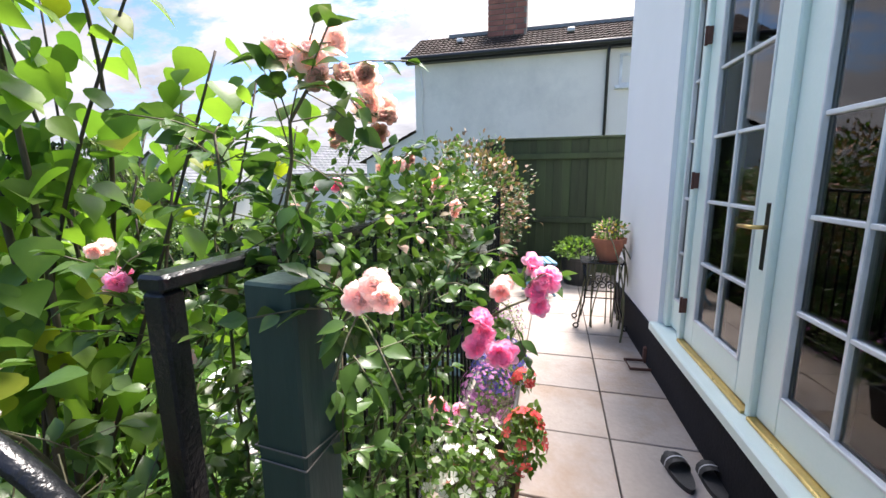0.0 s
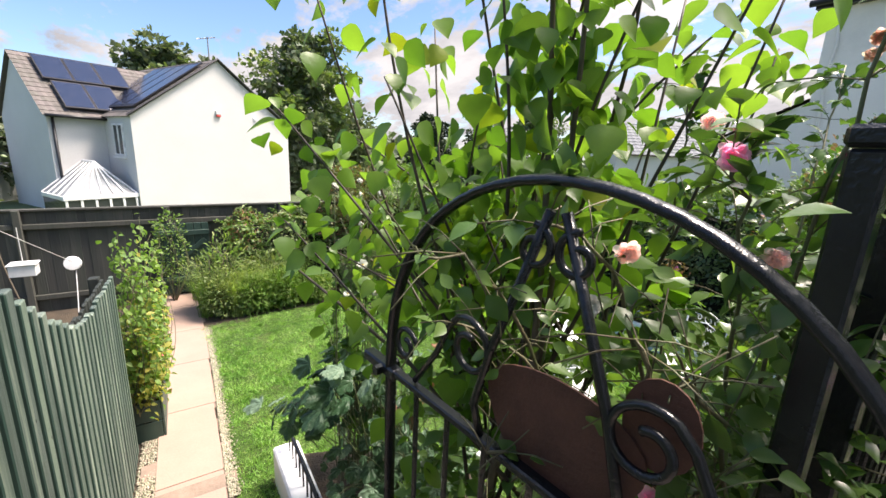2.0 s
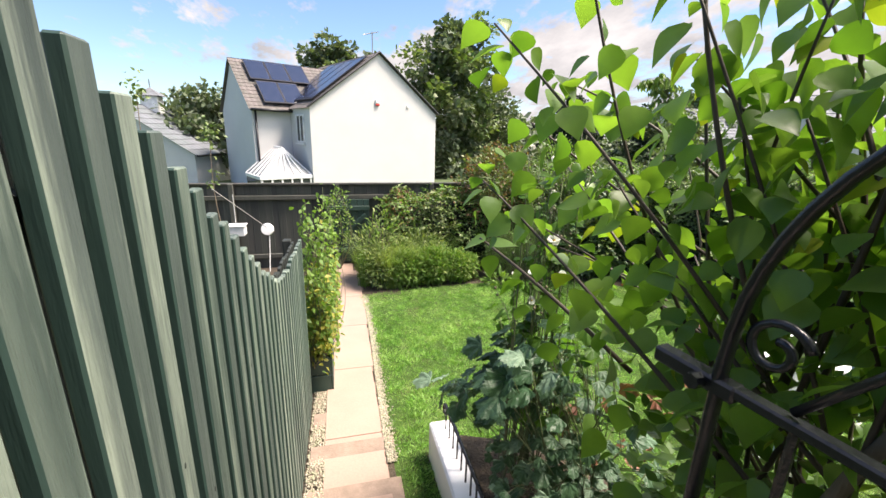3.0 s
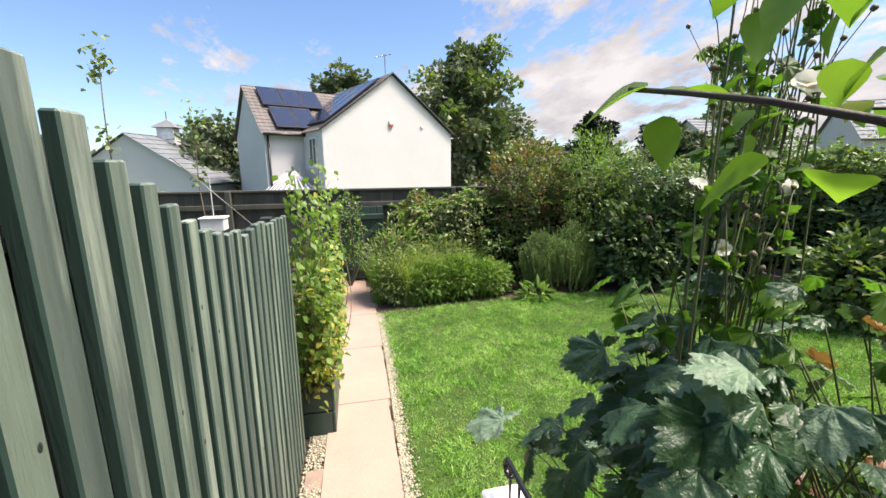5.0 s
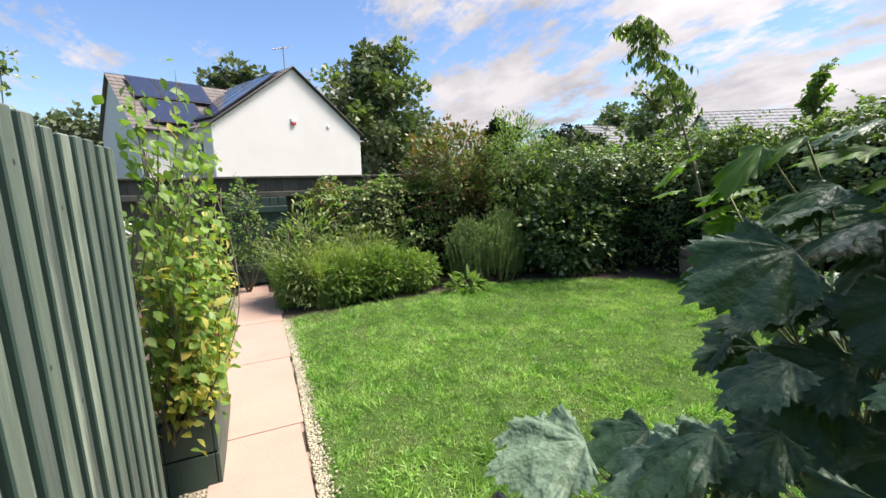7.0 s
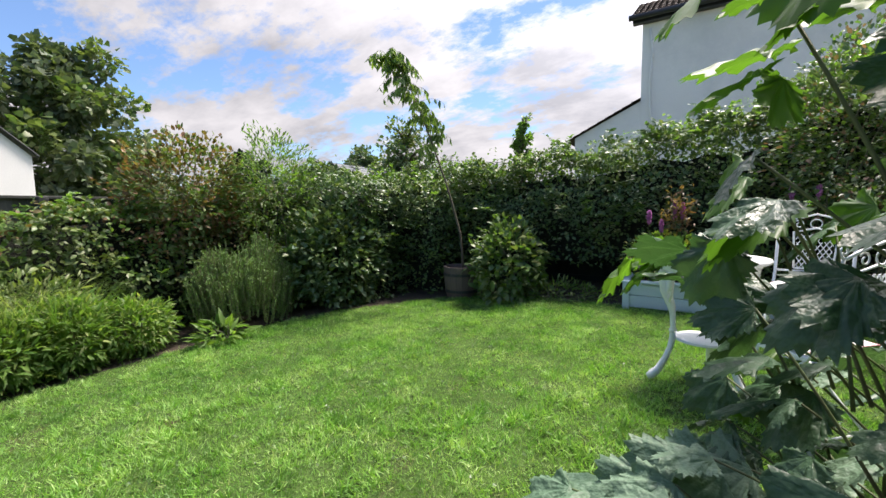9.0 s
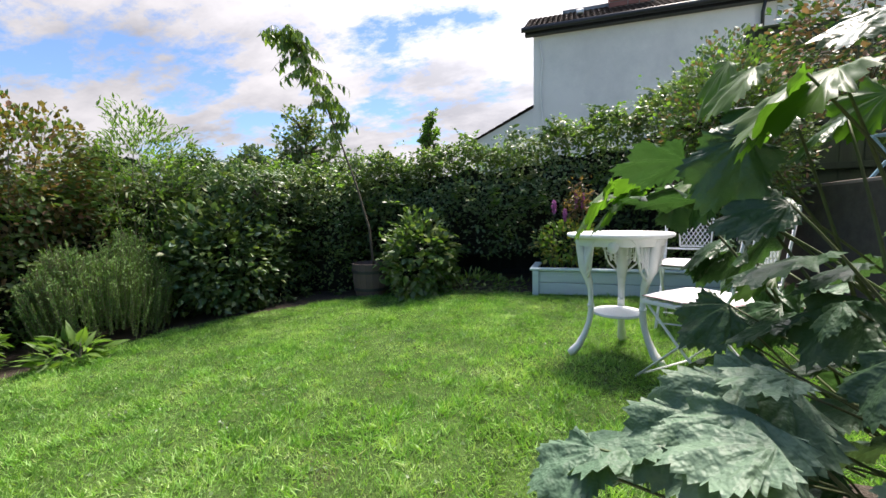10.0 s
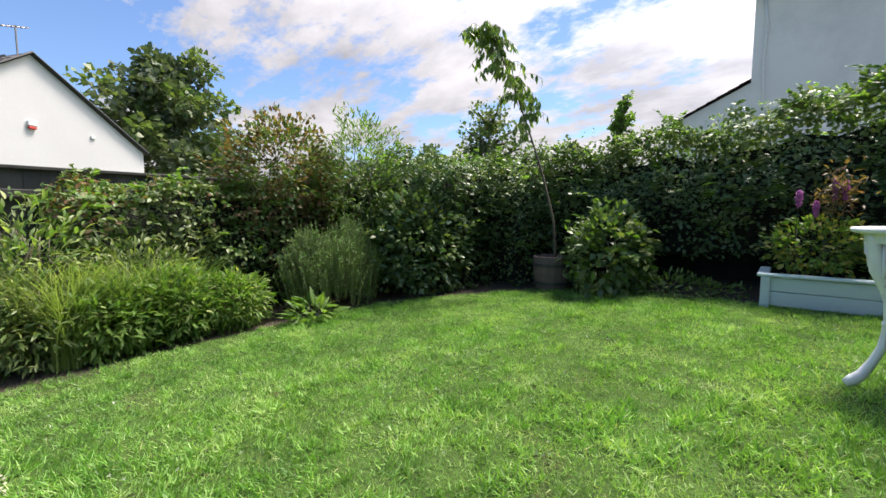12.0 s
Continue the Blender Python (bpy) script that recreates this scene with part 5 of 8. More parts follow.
def hedge(name, label, lo, hi, n, mat, size, core=True, rough=0.16, template=OVAL, topfn=None, mats=(), category="hedge", inset=0.22):
    """A clipped but uneven mass: a near-black core, painted as inner shade, under a shell of leaves."""
    h = thing(name, label, category, (0, 0, 0))
    lo, hi = np.array(lo, float), np.array(hi, float)
    # core sheets block the view through; their near-black stands for inner shade
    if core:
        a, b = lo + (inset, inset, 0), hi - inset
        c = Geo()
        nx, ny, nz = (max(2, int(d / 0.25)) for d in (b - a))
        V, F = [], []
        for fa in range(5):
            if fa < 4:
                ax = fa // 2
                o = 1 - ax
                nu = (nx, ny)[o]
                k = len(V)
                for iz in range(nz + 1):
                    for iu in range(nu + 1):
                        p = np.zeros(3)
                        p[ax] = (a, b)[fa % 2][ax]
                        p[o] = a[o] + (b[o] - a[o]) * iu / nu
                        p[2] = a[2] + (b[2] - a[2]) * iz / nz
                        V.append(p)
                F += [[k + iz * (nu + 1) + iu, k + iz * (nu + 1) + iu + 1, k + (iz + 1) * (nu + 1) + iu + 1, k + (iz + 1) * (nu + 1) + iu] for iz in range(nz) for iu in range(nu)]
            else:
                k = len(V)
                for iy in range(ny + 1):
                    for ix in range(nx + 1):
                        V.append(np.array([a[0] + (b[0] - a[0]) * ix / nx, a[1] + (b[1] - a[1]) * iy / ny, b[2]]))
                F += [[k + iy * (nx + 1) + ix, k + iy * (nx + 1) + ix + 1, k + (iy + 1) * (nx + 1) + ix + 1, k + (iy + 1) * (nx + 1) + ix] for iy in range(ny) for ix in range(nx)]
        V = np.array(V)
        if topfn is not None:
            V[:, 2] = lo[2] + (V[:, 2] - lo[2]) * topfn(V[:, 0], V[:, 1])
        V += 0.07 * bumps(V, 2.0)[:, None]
        part("twig_core", Geo().add(V, F), INNER_SHADE, h, "core painted near-black for the shade among twigs", smooth=True)
    d = hi - lo
    area = np.array([d[1] * d[2], d[1] * d[2], d[0] * d[2], d[0] * d[2], d[0] * d[1]])
    face = rng.choice(5, n, p=area / area.sum())
    P = lo + rng.random((n, 3)) * d
    N = np.zeros((n, 3))
    for f in range(5):
        k = face == f
        ax = (0, 0, 1, 1, 2)[f]
        s = (0, 1, 0, 1, 1)[f]
        P[k, ax] = (lo, hi)[s][ax]
        N[k, ax] = (-1, 1)[s]
    # thin and hollow places, barer towards the ground, where the shade-dark core shows
    low = (P[:, 2] - lo[2]) / d[2]
    keep = (rng.random(n) < np.interp(low, [0.0, 0.3, 0.55], [0.35, 0.7, 1.0])) & ((bumps(P, 2.3) + 0.5 * bumps(P + 5.0, 5.0) > -0.42) | (rng.random(n) < 0.3))
    P, N = P[keep], N[keep]
    n = len(P)
    depth = rng.exponential(0.07, n) - 0.05
    P -= N * depth[:, None]
    P += N * (bumps(P, 1.4) * rough + bumps(P, 3.3) * rough * 0.75 + bumps(P + 3.1, 7.0) * 0.06)[:, None]
    if topfn is not None:
        P[:, 2] = lo[2] + (P[:, 2] - lo[2]) * topfn(P[:, 0], P[:, 1])
    tip = unit(N * 0.6 + rng.normal(0, 0.6, (n, 3)) + (0, 0, -0.2))
    up = unit(N + rng.normal(0, 0.5, (n, 3)) + (0, 0, 0.8))
    size = rng.uniform(0.7, 1.3, n) * size
    sel = bumps(P, 0.9) + rng.normal(0, 0.25, n)
    order = np.argsort(sel)
    allm = [(mat, 1.0 - sum(f for _, f in mats))] + list(mats)
    # loose shoots standing out of the top and the face
    ns = int(d[0] * d[1] * 11 + (d[0] + d[1]) * 7)
    sp = lo + rng.random((ns, 3)) * d * (1, 1, 0)
    sp[:, 2] = hi[2] - 0.05
    if topfn is not None:
        sp[:, 2] = lo[2] + (sp[:, 2] - lo[2]) * topfn(sp[:, 0], sp[:, 1])
    sd = rand_dir(ns, 1.4)
    ln = rng.exponential(0.12, ns) + 0.06
    q = rng.random((ns, 12))
    SP = (sp[:, None] + sd[:, None] * (ln[:, None] * q)[..., None]).reshape(-1, 3) + rng.normal(0, 0.012, (ns * 12, 3))
    scatter("shoot", template, SP, rand_dir(len(SP), 0.4), rand_dir(len(SP), 1), float(np.mean(size)) * 0.9, HEDGE_LIGHT, h, label="loose light green shoots")
    # leafy sprays arching out of the face
    m = n // 26
    k = rng.choice(n, m, replace=False)
    sd = unit(N[k] * 0.8 + rng.normal(0, 0.5, (m, 3)) + (0, 0, 0.25))
    ln = rng.uniform(0.08, 0.30, m)
    q = np.linspace(0.1, 1.0, 11)
    SP = P[k][:, None] + sd[:, None] * (ln[:, None] * q)[..., None] + np.array([0, 0, -0.35]) * (ln[:, None] * q**2)[..., None]
    side = unit(np.cross(sd, (0, 0, 1.0)))[:, None] * np.where(np.arange(11) % 2, 1, -1)[None, :, None]
    ST = (side + sd[:, None] * 0.6 + rng.normal(0, 0.2, SP.shape)).reshape(-1, 3)
    SP, own = SP.reshape(-1, 3), np.repeat(rng.random(m), 11)
    for mt, a, b_ in ((mat, 0.0, 0.55), (HEDGE, 0.55, 0.8), (HEDGE_LIGHT, 0.8, 1.0)):
        j = (own >= a) & (own < b_)
        scatter("spray", template, SP[j], unit(ST[j]), rand_dir(int(j.sum()), 1.6), float(np.mean(size)) * rng.uniform(0.9, 1.5, int(j.sum())), mt, h, label="arching leafy sprays")
    i0 = 0
    for mt, fr in allm:
        i1 = min(n, i0 + int(round(fr * n)))
        k = order[i0:i1]
        if len(k):
            scatter("foliage", template, P[k], tip[k], up[k], size[k], mt, h, label="dense small leaves")
        i0 = i1
    return h


def top_noise(lo, amp, s=1.0, tilt=0.0):
    return lambda x, y: lo + amp * bumps(np.stack([np.ravel(x), np.ravel(y), np.zeros(np.size(x))], 1), s).reshape(np.shape(x)) + tilt * (np.asarray(x) - 3)


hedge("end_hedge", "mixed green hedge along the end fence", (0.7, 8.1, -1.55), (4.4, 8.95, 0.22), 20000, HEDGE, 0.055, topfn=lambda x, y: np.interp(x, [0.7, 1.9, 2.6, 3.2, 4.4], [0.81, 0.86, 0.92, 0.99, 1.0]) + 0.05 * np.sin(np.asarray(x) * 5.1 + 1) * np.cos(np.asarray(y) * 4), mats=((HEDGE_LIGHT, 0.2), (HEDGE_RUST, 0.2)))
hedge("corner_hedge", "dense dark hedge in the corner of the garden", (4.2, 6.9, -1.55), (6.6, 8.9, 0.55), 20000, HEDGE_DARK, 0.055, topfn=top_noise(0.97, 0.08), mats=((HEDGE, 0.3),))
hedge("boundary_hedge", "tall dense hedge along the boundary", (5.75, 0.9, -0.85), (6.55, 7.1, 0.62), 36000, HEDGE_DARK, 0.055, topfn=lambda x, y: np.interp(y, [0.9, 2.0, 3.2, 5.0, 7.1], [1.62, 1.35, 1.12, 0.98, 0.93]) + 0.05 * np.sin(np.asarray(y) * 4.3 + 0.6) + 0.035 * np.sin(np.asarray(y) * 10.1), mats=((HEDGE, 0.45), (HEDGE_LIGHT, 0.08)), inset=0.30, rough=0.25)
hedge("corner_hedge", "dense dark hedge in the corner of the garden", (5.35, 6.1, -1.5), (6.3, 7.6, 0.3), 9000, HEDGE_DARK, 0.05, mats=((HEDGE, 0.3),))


def bush(name, label, c, r, n, mat, size, template=OVAL, up_bias=0.3, mats=(), category="shrub", stems=8, stem_mat=None, spiky=0.0, fill=0.5):
    """Loose shrub: stems from the base and leaves through an uneven ellipsoid."""
    b = thing(name, label, category, (0, 0, 0))
    c, r = np.array(c, float), np.array(r, float)
    foot = np.array([c[0], c[1], float(ground_z(c[0], c[1])) if c[2] < 1 else c[2] - r[2]])
    g = Geo()
    for i in range(stems):
        e = c + rand_dir(1, 0.8)[0] * r * 0.8
        P, R = branch(foot + (*rng.normal(0, 0.03, 2), 0), e, 0.012, 0.004, 0.08)
        g.tube(P, R, 5)
    part("stem", g, stem_mat or TWIG, b, smooth=True, kind="stuff")
    d = unit(rng.normal(size=(n, 3)))
    rad = rng.random(n) ** (1 / 3) * (1 - fill) + fill
    rad *= 1 + 0.34 * bumps(d * 3 + c, 1.3) + 0.18 * bumps(d * 7, 1.0)
    P = c + d * r * np.minimum(rad, 1.4)[:, None]
    tip = unit(d * (1 - spiky) + rng.normal(0, 0.5, (n, 3)) * (1 - spiky * 0.7) + (0, 0, up_bias + spiky))
    up = unit(rng.normal(0, 0.5, (n, 3)) + (0, 0, 1))
    sz = rng.uniform(0.7, 1.3, n) * size
    sel = rng.random(n)
    i0 = 0.0
    for mt, fr in [(mat, 1.0 - sum(f for _, f in mats))] + list(mats):
        k = (sel >= i0) & (sel < i0 + fr)
        scatter("foliage", template, P[k], tip[k], up[k], sz[k], mt, b, label="leaves")
        i0 += fr
    return b


def rosemary():
    b = thing("rosemary_bush", "large rosemary bush with upright needled sprigs beside the lawn", "shrub", (0, 0, 0))
    P, T, g = [], [], Geo()
    for i in range(860):
        a, r = rng.uniform(0, 2 * math.pi), math.sqrt(rng.random())
        c = np.array([2.95 + 0.72 * r * math.cos(a), 7.48 + 0.38 * r * math.sin(a), 0])
        top = -0.50 - 0.40 * r**2 + 0.15 * math.sin(c[0] * 9 + 1) * math.cos(c[1] * 8) + rng.normal(0, 0.055)
        foot = np.array([2.95 + 0.60 * r * math.cos(a), 7.48 + 0.32 * r * math.sin(a), max(-1.42, top - rng.uniform(0.25, 0.6))])
        e = np.array([c[0] + rng.normal(0, 0.03), c[1] + rng.normal(0, 0.03), top])
        u = np.linspace(0, 1, 34)[:, None]
        Q = foot * (1 - u) + e * u
        g.tube(Q[::8], 0.004, 3)
        P.append(np.repeat(Q, 2, 0))
        T.append(rand_dir(68, 0.9))
    part("sprig_stem", g, TWIG, b, "woody sprigs", kind="stuff")
    P, T = np.concatenate(P), np.concatenate(T)
    scatter("needle_mass", NEEDLE, P, T, rand_dir(len(P)), rng.uniform(0.02, 0.036, len(P)), ROSEMARY, b, label="short narrow grey-green needles", wide=2.4)


def border_plants():
    for i, (c, r, n, m, s) in enumerate((((1.75, 7.5, -1.2), (0.36, 0.28, 0.28), 2400, HEDGE_LIGHT, 0.075), ((1.25, 7.45, -1.15), (0.36, 0.26, 0.32), 2400, HEDGE_LIGHT, 0.08), ((0.75, 7.4, -1.18), (0.38, 0.26, 0.30), 2000, CLIMBER, 0.08), ((0.30, 7.45, -1.12), (0.30, 0.3, 0.34), 1600, HEDGE, 0.07), ((1.0, 7.8, -1.0), (0.6, 0.3, 0.4), 2200, HEDGE, 0.08))):
        bush("border_plant", "sprawling leafy green border plant beside the lawn", c, r, n, m, s, LANCE, 0.35, mats=((GRASS_DRY, 0.15),), fill=0.15)
    for i in range(20):
        x, y = rng.uniform(0.05, 1.5), rng.uniform(7.25, 7.95)
        t = thing("grass_clump", "arching clump of long pale grass in the border", "grass clump", (0, 0, 0))
        n = 150
        z = float(ground_z(x, y))
        base = np.array([x, y, z]) + rng.normal(0, 0.04, (n, 3)) * (1, 1, 0)
        h = rng.uniform(0.5, 1.3, n)
        dr = rand_dir(n, 0) * (1, 1, 0)
        V, F = [], []
        for k in range(n):
            sd = np.cross(unit(dr[k] + 1e-6), (0, 0, 1)) * 0.004
            k0 = len(V)
            for u in np.linspace(0, 1, 6):
                p = base[k] + dr[k] * h[k] * 0.55 * u**1.8 + np.array([0, 0, h[k] * (u - 0.38 * u**3)])
                V += [p - sd * (1.1 - u), p + sd * (1.1 - u)]
            for j in range(5):
                F += [[k0 + 2 * j, k0 + 2 * j + 1, k0 + 2 * j + 3], [k0 + 2 * j, k0 + 2 * j + 3, k0 + 2 * j + 2]]
        part("grass_foliage", fast("grass_blades", np.array(V), np.array(F), GRASS_DRY if i % 3 else HEDGE_LIGHT), None, t, "long arching blades", kind="stuff")


bush("red_tinged_shrub", "loose shrub with reddish leaves above the hedge", (2.75, 8.3, 0.15), (0.75, 0.5, 0.75), 5200, HEDGE_RUST, 0.06, OVAL, mats=((HEDGE, 0.5),))
bush("pale_green_shrub", "airy pale green shrub above the hedge", (3.75, 7.9, 0.1), (0.65, 0.5, 0.95), 4200, HEDGE_LIGHT, 0.07, LANCE, mats=((HEDGE, 0.3),))
bush("dark_bush", "rounded dark bush in front of the hedge", (4.3, 7.2, -0.70), (0.85, 0.5, 0.85), 3600, HEDGE_DARK, 0.085, OVAL_FINE, mats=((HEDGE, 0.3), (MILDEW, 0.08)), fill=0.35)
rosemary()
border_plants()
bush("tall_border_plant", "tall wispy pale green plant in front of the end fence", (0.35, 7.75, -0.90), (0.42, 0.25, 0.62), 1500, HEDGE, 0.08, LANCE, 0.5, mats=((GRASS_DRY, 0.35), (HEDGE_LIGHT, 0.3)), stems=30, fill=0.1)
bush("low_border_plant", "low plant with broad spiky leaves at the lawn's edge", (2.35, 7.05, -1.36), (0.2, 0.14, 0.12), 120, HEDGE_LIGHT, 0.15, LANCE, 0.5, stems=2)
bush("leafy_bush", "leafy raspberry-like bush beside the barrel", (5.13, 4.95, -0.84), (0.44, 0.48, 0.56), 1500, HEDGE, 0.095, OVAL_FINE, 0.0, mats=((CLIMBER, 0.2), (HEDGE_DARK, 0.3)))


# ---- lobed leaf plants behind the white wall ----
NEAR_LEAVES = np.array("""(1.05, 2.94, -0.20, 0.20, 1), (1.13, 2.86, -0.16, 0.17, 1), (0.97, 2.83, -0.17, 0.20, 0), (0.88, 2.77, -0.15, 0.21, 0), (1.09, 2.72, -0.31, 0.17, 0), (0.84, 2.73, -0.25, 0.20, 0), (1.12, 2.81, -0.23, 0.15, 0), (1.01, 2.67, -0.36, 0.17, 1), (0.90, 2.68, -0.42, 0.20, 0), (1.01, 2.71, -0.50, 0.15, 1), (0.72, 2.77, -0.48, 0.24, 2), (0.72, 2.91, -0.55, 0.22, 2), (0.69, 2.84, -0.51, 0.22, 2), (0.68, 3.01, -0.58, 0.15, 2), (0.60, 2.83, -0.48, 0.18, 2), (0.79, 2.74, -0.09, 0.22, 1), (0.95, 2.74, -0.03, 0.19, 1), (1.14, 2.73, -0.45, 0.13, 0), (0.98, 2.84, -0.58, 0.14, 2), (0.85, 2.74, -0.48, 0.19, 0), (0.81, 2.71, -0.32, 0.20, 0), (0.90, 2.71, -0.11, 0.20, 0), (0.39, 2.56, 0.04, 0.19, 0), (0.51, 2.53, 0.07, 0.18, 0), (0.13, 2.61, -0.16, 0.15, 2), (0.24, 2.54, -0.14, 0.19, 0), (0.35, 2.53, -0.08, 0.19, 0), (0.39, 2.40, -0.02, 0.20, 0), (0.41, 2.29, 0.04, 0.24, 0), (0.41, 2.21, 0.06, 0.20, 0), (0.48, 2.25, 0.13, 0.18, 2), (0.18, 2.53, -0.20, 0.17, 0), (0.27, 2.42, -0.14, 0.18, 0), (0.32, 2.29, -0.10, 0.18, 0), (0.35, 2.21, -0.03, 0.20, 0), (0.58, 2.65, 0.18, 0.12, 1), (0.50, 2.41, 0.05, 0.18, 0), (0.56, 2.41, 0.12, 0.17, 0), (0.49, 2.77, 0.10, 0.10, 1), (0.53, 2.60, 0.08, 0.13, 0), (0.66, 2.64, 0.19, 0.12, 0), (0.55, 2.33, 0.14, 0.17, 0), (0.57, 2.51, -0.01, 0.16, 0), (0.49, 2.58, -0.03, 0.16, 0), (0.57, 2.81, 0.16, 0.17, 1), (0.57, 2.70, 0.17, 0.18, 1), (0.57, 2.60, 0.11, 0.20, 0), (0.57, 2.77, -0.03, 0.14, 0), (0.53, 2.69, -0.15, 0.18, 0), (0.53, 2.61, -0.08, 0.20, 0), (0.57, 2.58, 0.04, 0.20, 0), (0.27, 2.86, -0.33, 0.15, 2), (0.37, 2.71, -0.28, 0.20, 0), (0.43, 2.53, -0.14, 0.22, 0)""".replace("(", " ").replace(")", " ").replace(",", " ").split(), float).reshape(-1, 5)


def leaf_plant():
    b = thing("anemone_plant", "tall anemones with large dark lobed leaves behind the white wall", "plant", (0, 0, 0))
    cen = np.array([0.85, 2.35, 0])
    eyes = np.array([e for _, e, _, _ in PATH])
    n = 420
    P = np.array([0.85, 2.2, -0.62]) + rand_dir(n) * (rng.random((n, 1)) ** 0.5) * (0.48, 0.72, 0.40)
    P = P[P[:, 0] > 0.36]
    gap = np.linalg.norm(P[:, None] - eyes[None], axis=2).min(1)
    P = P[gap > 0.5]
    U = np.array([0.76, 2.36, -0.06]) + rand_dir(120) * (rng.random((120, 1)) ** 0.5) * (0.30, 0.28, 0.40)
    U = U[(U[:, 0] > 0.40) & (U[:, 1] < 2.60)]
    P = np.concatenate([P, U])
    sz = rng.uniform(0.06, 0.13, len(P))
    # some upper leaves take the copy coloured as sunlit
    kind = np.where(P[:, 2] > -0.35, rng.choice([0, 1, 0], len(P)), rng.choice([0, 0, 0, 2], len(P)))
    near = np.concatenate([NEAR_LEAVES, NEAR_LEAVES, NEAR_LEAVES[::2]])
    near[len(NEAR_LEAVES):, :3] += rng.normal(0, 0.045, (len(near) - len(NEAR_LEAVES), 3)) + (0.08, -0.04, -0.03)
    near[:, 3] *= rng.uniform(0.65, 0.9, len(near))
    P, sz, kind = np.concatenate([near[:, :3], P]), np.concatenate([near[:, 3], sz]), np.concatenate([near[:, 4], kind])
    out = P - cen
    out[:, 2] = 0
    tip = unit(unit(out) + rng.normal(0, 0.35, P.shape) + (0, 0, -0.45))
    up = unit(rng.normal(0, 0.30, P.shape) + (0, 0, 1.0) + unit(out) * 0.15)
    mats = (ANEMONE, ANEMONE_LIT, MILDEW)
    labs = ("dark green lobed leaf", "bright green lobed leaf", "pale mildewed lobed leaf")
    st = Geo()
    for i in range(len(P)):
        foot = np.array([0.85 + rng.uniform(-0.25, 0.25), 2.3 + rng.uniform(-0.45, 0.35), -1.0])
        m = (foot + P[i]) / 2 + (0, 0, 0.12)
        q = np.linspace(0.62, 1, 7)[:, None]
        if i % 2:
            st.tube((1 - q) ** 2 * foot + 2 * q * (1 - q) * m + q**2 * P[i], np.linspace(0.003, 0.0018, 7), 5)
        k = int(kind[i])
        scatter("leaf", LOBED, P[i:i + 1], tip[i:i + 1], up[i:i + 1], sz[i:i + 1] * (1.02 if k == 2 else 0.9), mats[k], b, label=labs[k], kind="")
    part("leaf_stalk", st, GREEN_STEM, b, "thin green leaf stalks", smooth=True, kind="stuff")
    for i in range(26):
        p = np.array([1.02, 2.14, -0.12]) + rng.normal(0, 1, 3) * (0.14, 0.16, 0.26)
        if p[0] > 0.7:
            scatter("leaf", LOBED, [p], rand_dir(1, -0.4) - (0.5, 0.3, 0), rand_dir(1, 2.0), [rng.uniform(0.07, 0.11)], RED_LEAF, b, label="reddish brown lobed leaf", kind="")
    fl = Geo()
    tops, nodes = [], []
    for i in range(30):
        foot = np.array([rng.uniform(0.52, 0.74), rng.uniform(2.44, 2.58), -0.8])
        top = foot + (rng.uniform(-0.06, 0.10), rng.uniform(-0.12, 0.0), rng.uniform(1.15, 1.95))
        Q, R = branch(foot, top, 0.0058 if i % 5 == 0 else 0.0034, 0.0018, 0.02, 10)
        fl.tube(Q, R, 5)
        nodes += [Q[6], Q[7], Q[8]]
        tops.append(top)
        for s in range(2):
            e = Q[7] + (rng.uniform(-0.1, 0.1), rng.uniform(-0.1, 0.1), rng.uniform(0.15, 0.3))
            fl.tube([Q[7], (Q[7] + e) / 2 + (0.01, 0, 0.02), e], 0.0013, 4)
            tops.append(e)
    part("flower_stem", fl, GREEN_STEM, b, "thin upright flower stems", smooth=True, kind="stuff")
    bud = Geo()
    for t in tops[:120]:
        r = rng.uniform(0.005, 0.009)
        bud.lathe([(0.001, -r), (r * 0.8, -r * 0.5), (r, 0), (r * 0.7, r * 0.6), (0.001, r)], 7, t)
    part("seed_head", bud, TWIG, b, "round green-brown seed heads", smooth=True, kind="stuff")
    N = np.repeat(np.array(nodes), 3, 0)
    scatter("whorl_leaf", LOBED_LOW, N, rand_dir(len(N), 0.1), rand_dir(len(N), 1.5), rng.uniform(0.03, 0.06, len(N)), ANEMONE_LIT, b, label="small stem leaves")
    blooms = [(tuple(tops[j * 9 % len(tops)]), tuple(rand_dir(1, 0.3)[0] - (0.3, 0.2, 0)), rng.uniform(0.020, 0.030)) for j in range(13)]
    for c, d, s in blooms + list((((0.55, 2.37, 0.50), (-0.5, -0.2, 0.5), 0.03), ((0.62, 2.33, 0.66), (-0.3, -0.5, 0.6), 0.04), ((0.60, 2.45, 0.32), (-0.6, -0.4, 0.3), 0.03))):
        f = new("flower")
        f.parent = b
        tagged(f, "white anemone flower")
        petals("petal_ring", c, d, s, 6, WHITE_PETAL, f, 1)
        part("stamen", Geo().lathe([(0.001, -0.003), (s * 0.22, 0), (s * 0.15, 0.005), (0.001, 0.007)], 8, c), YELLOW, f, smooth=True)


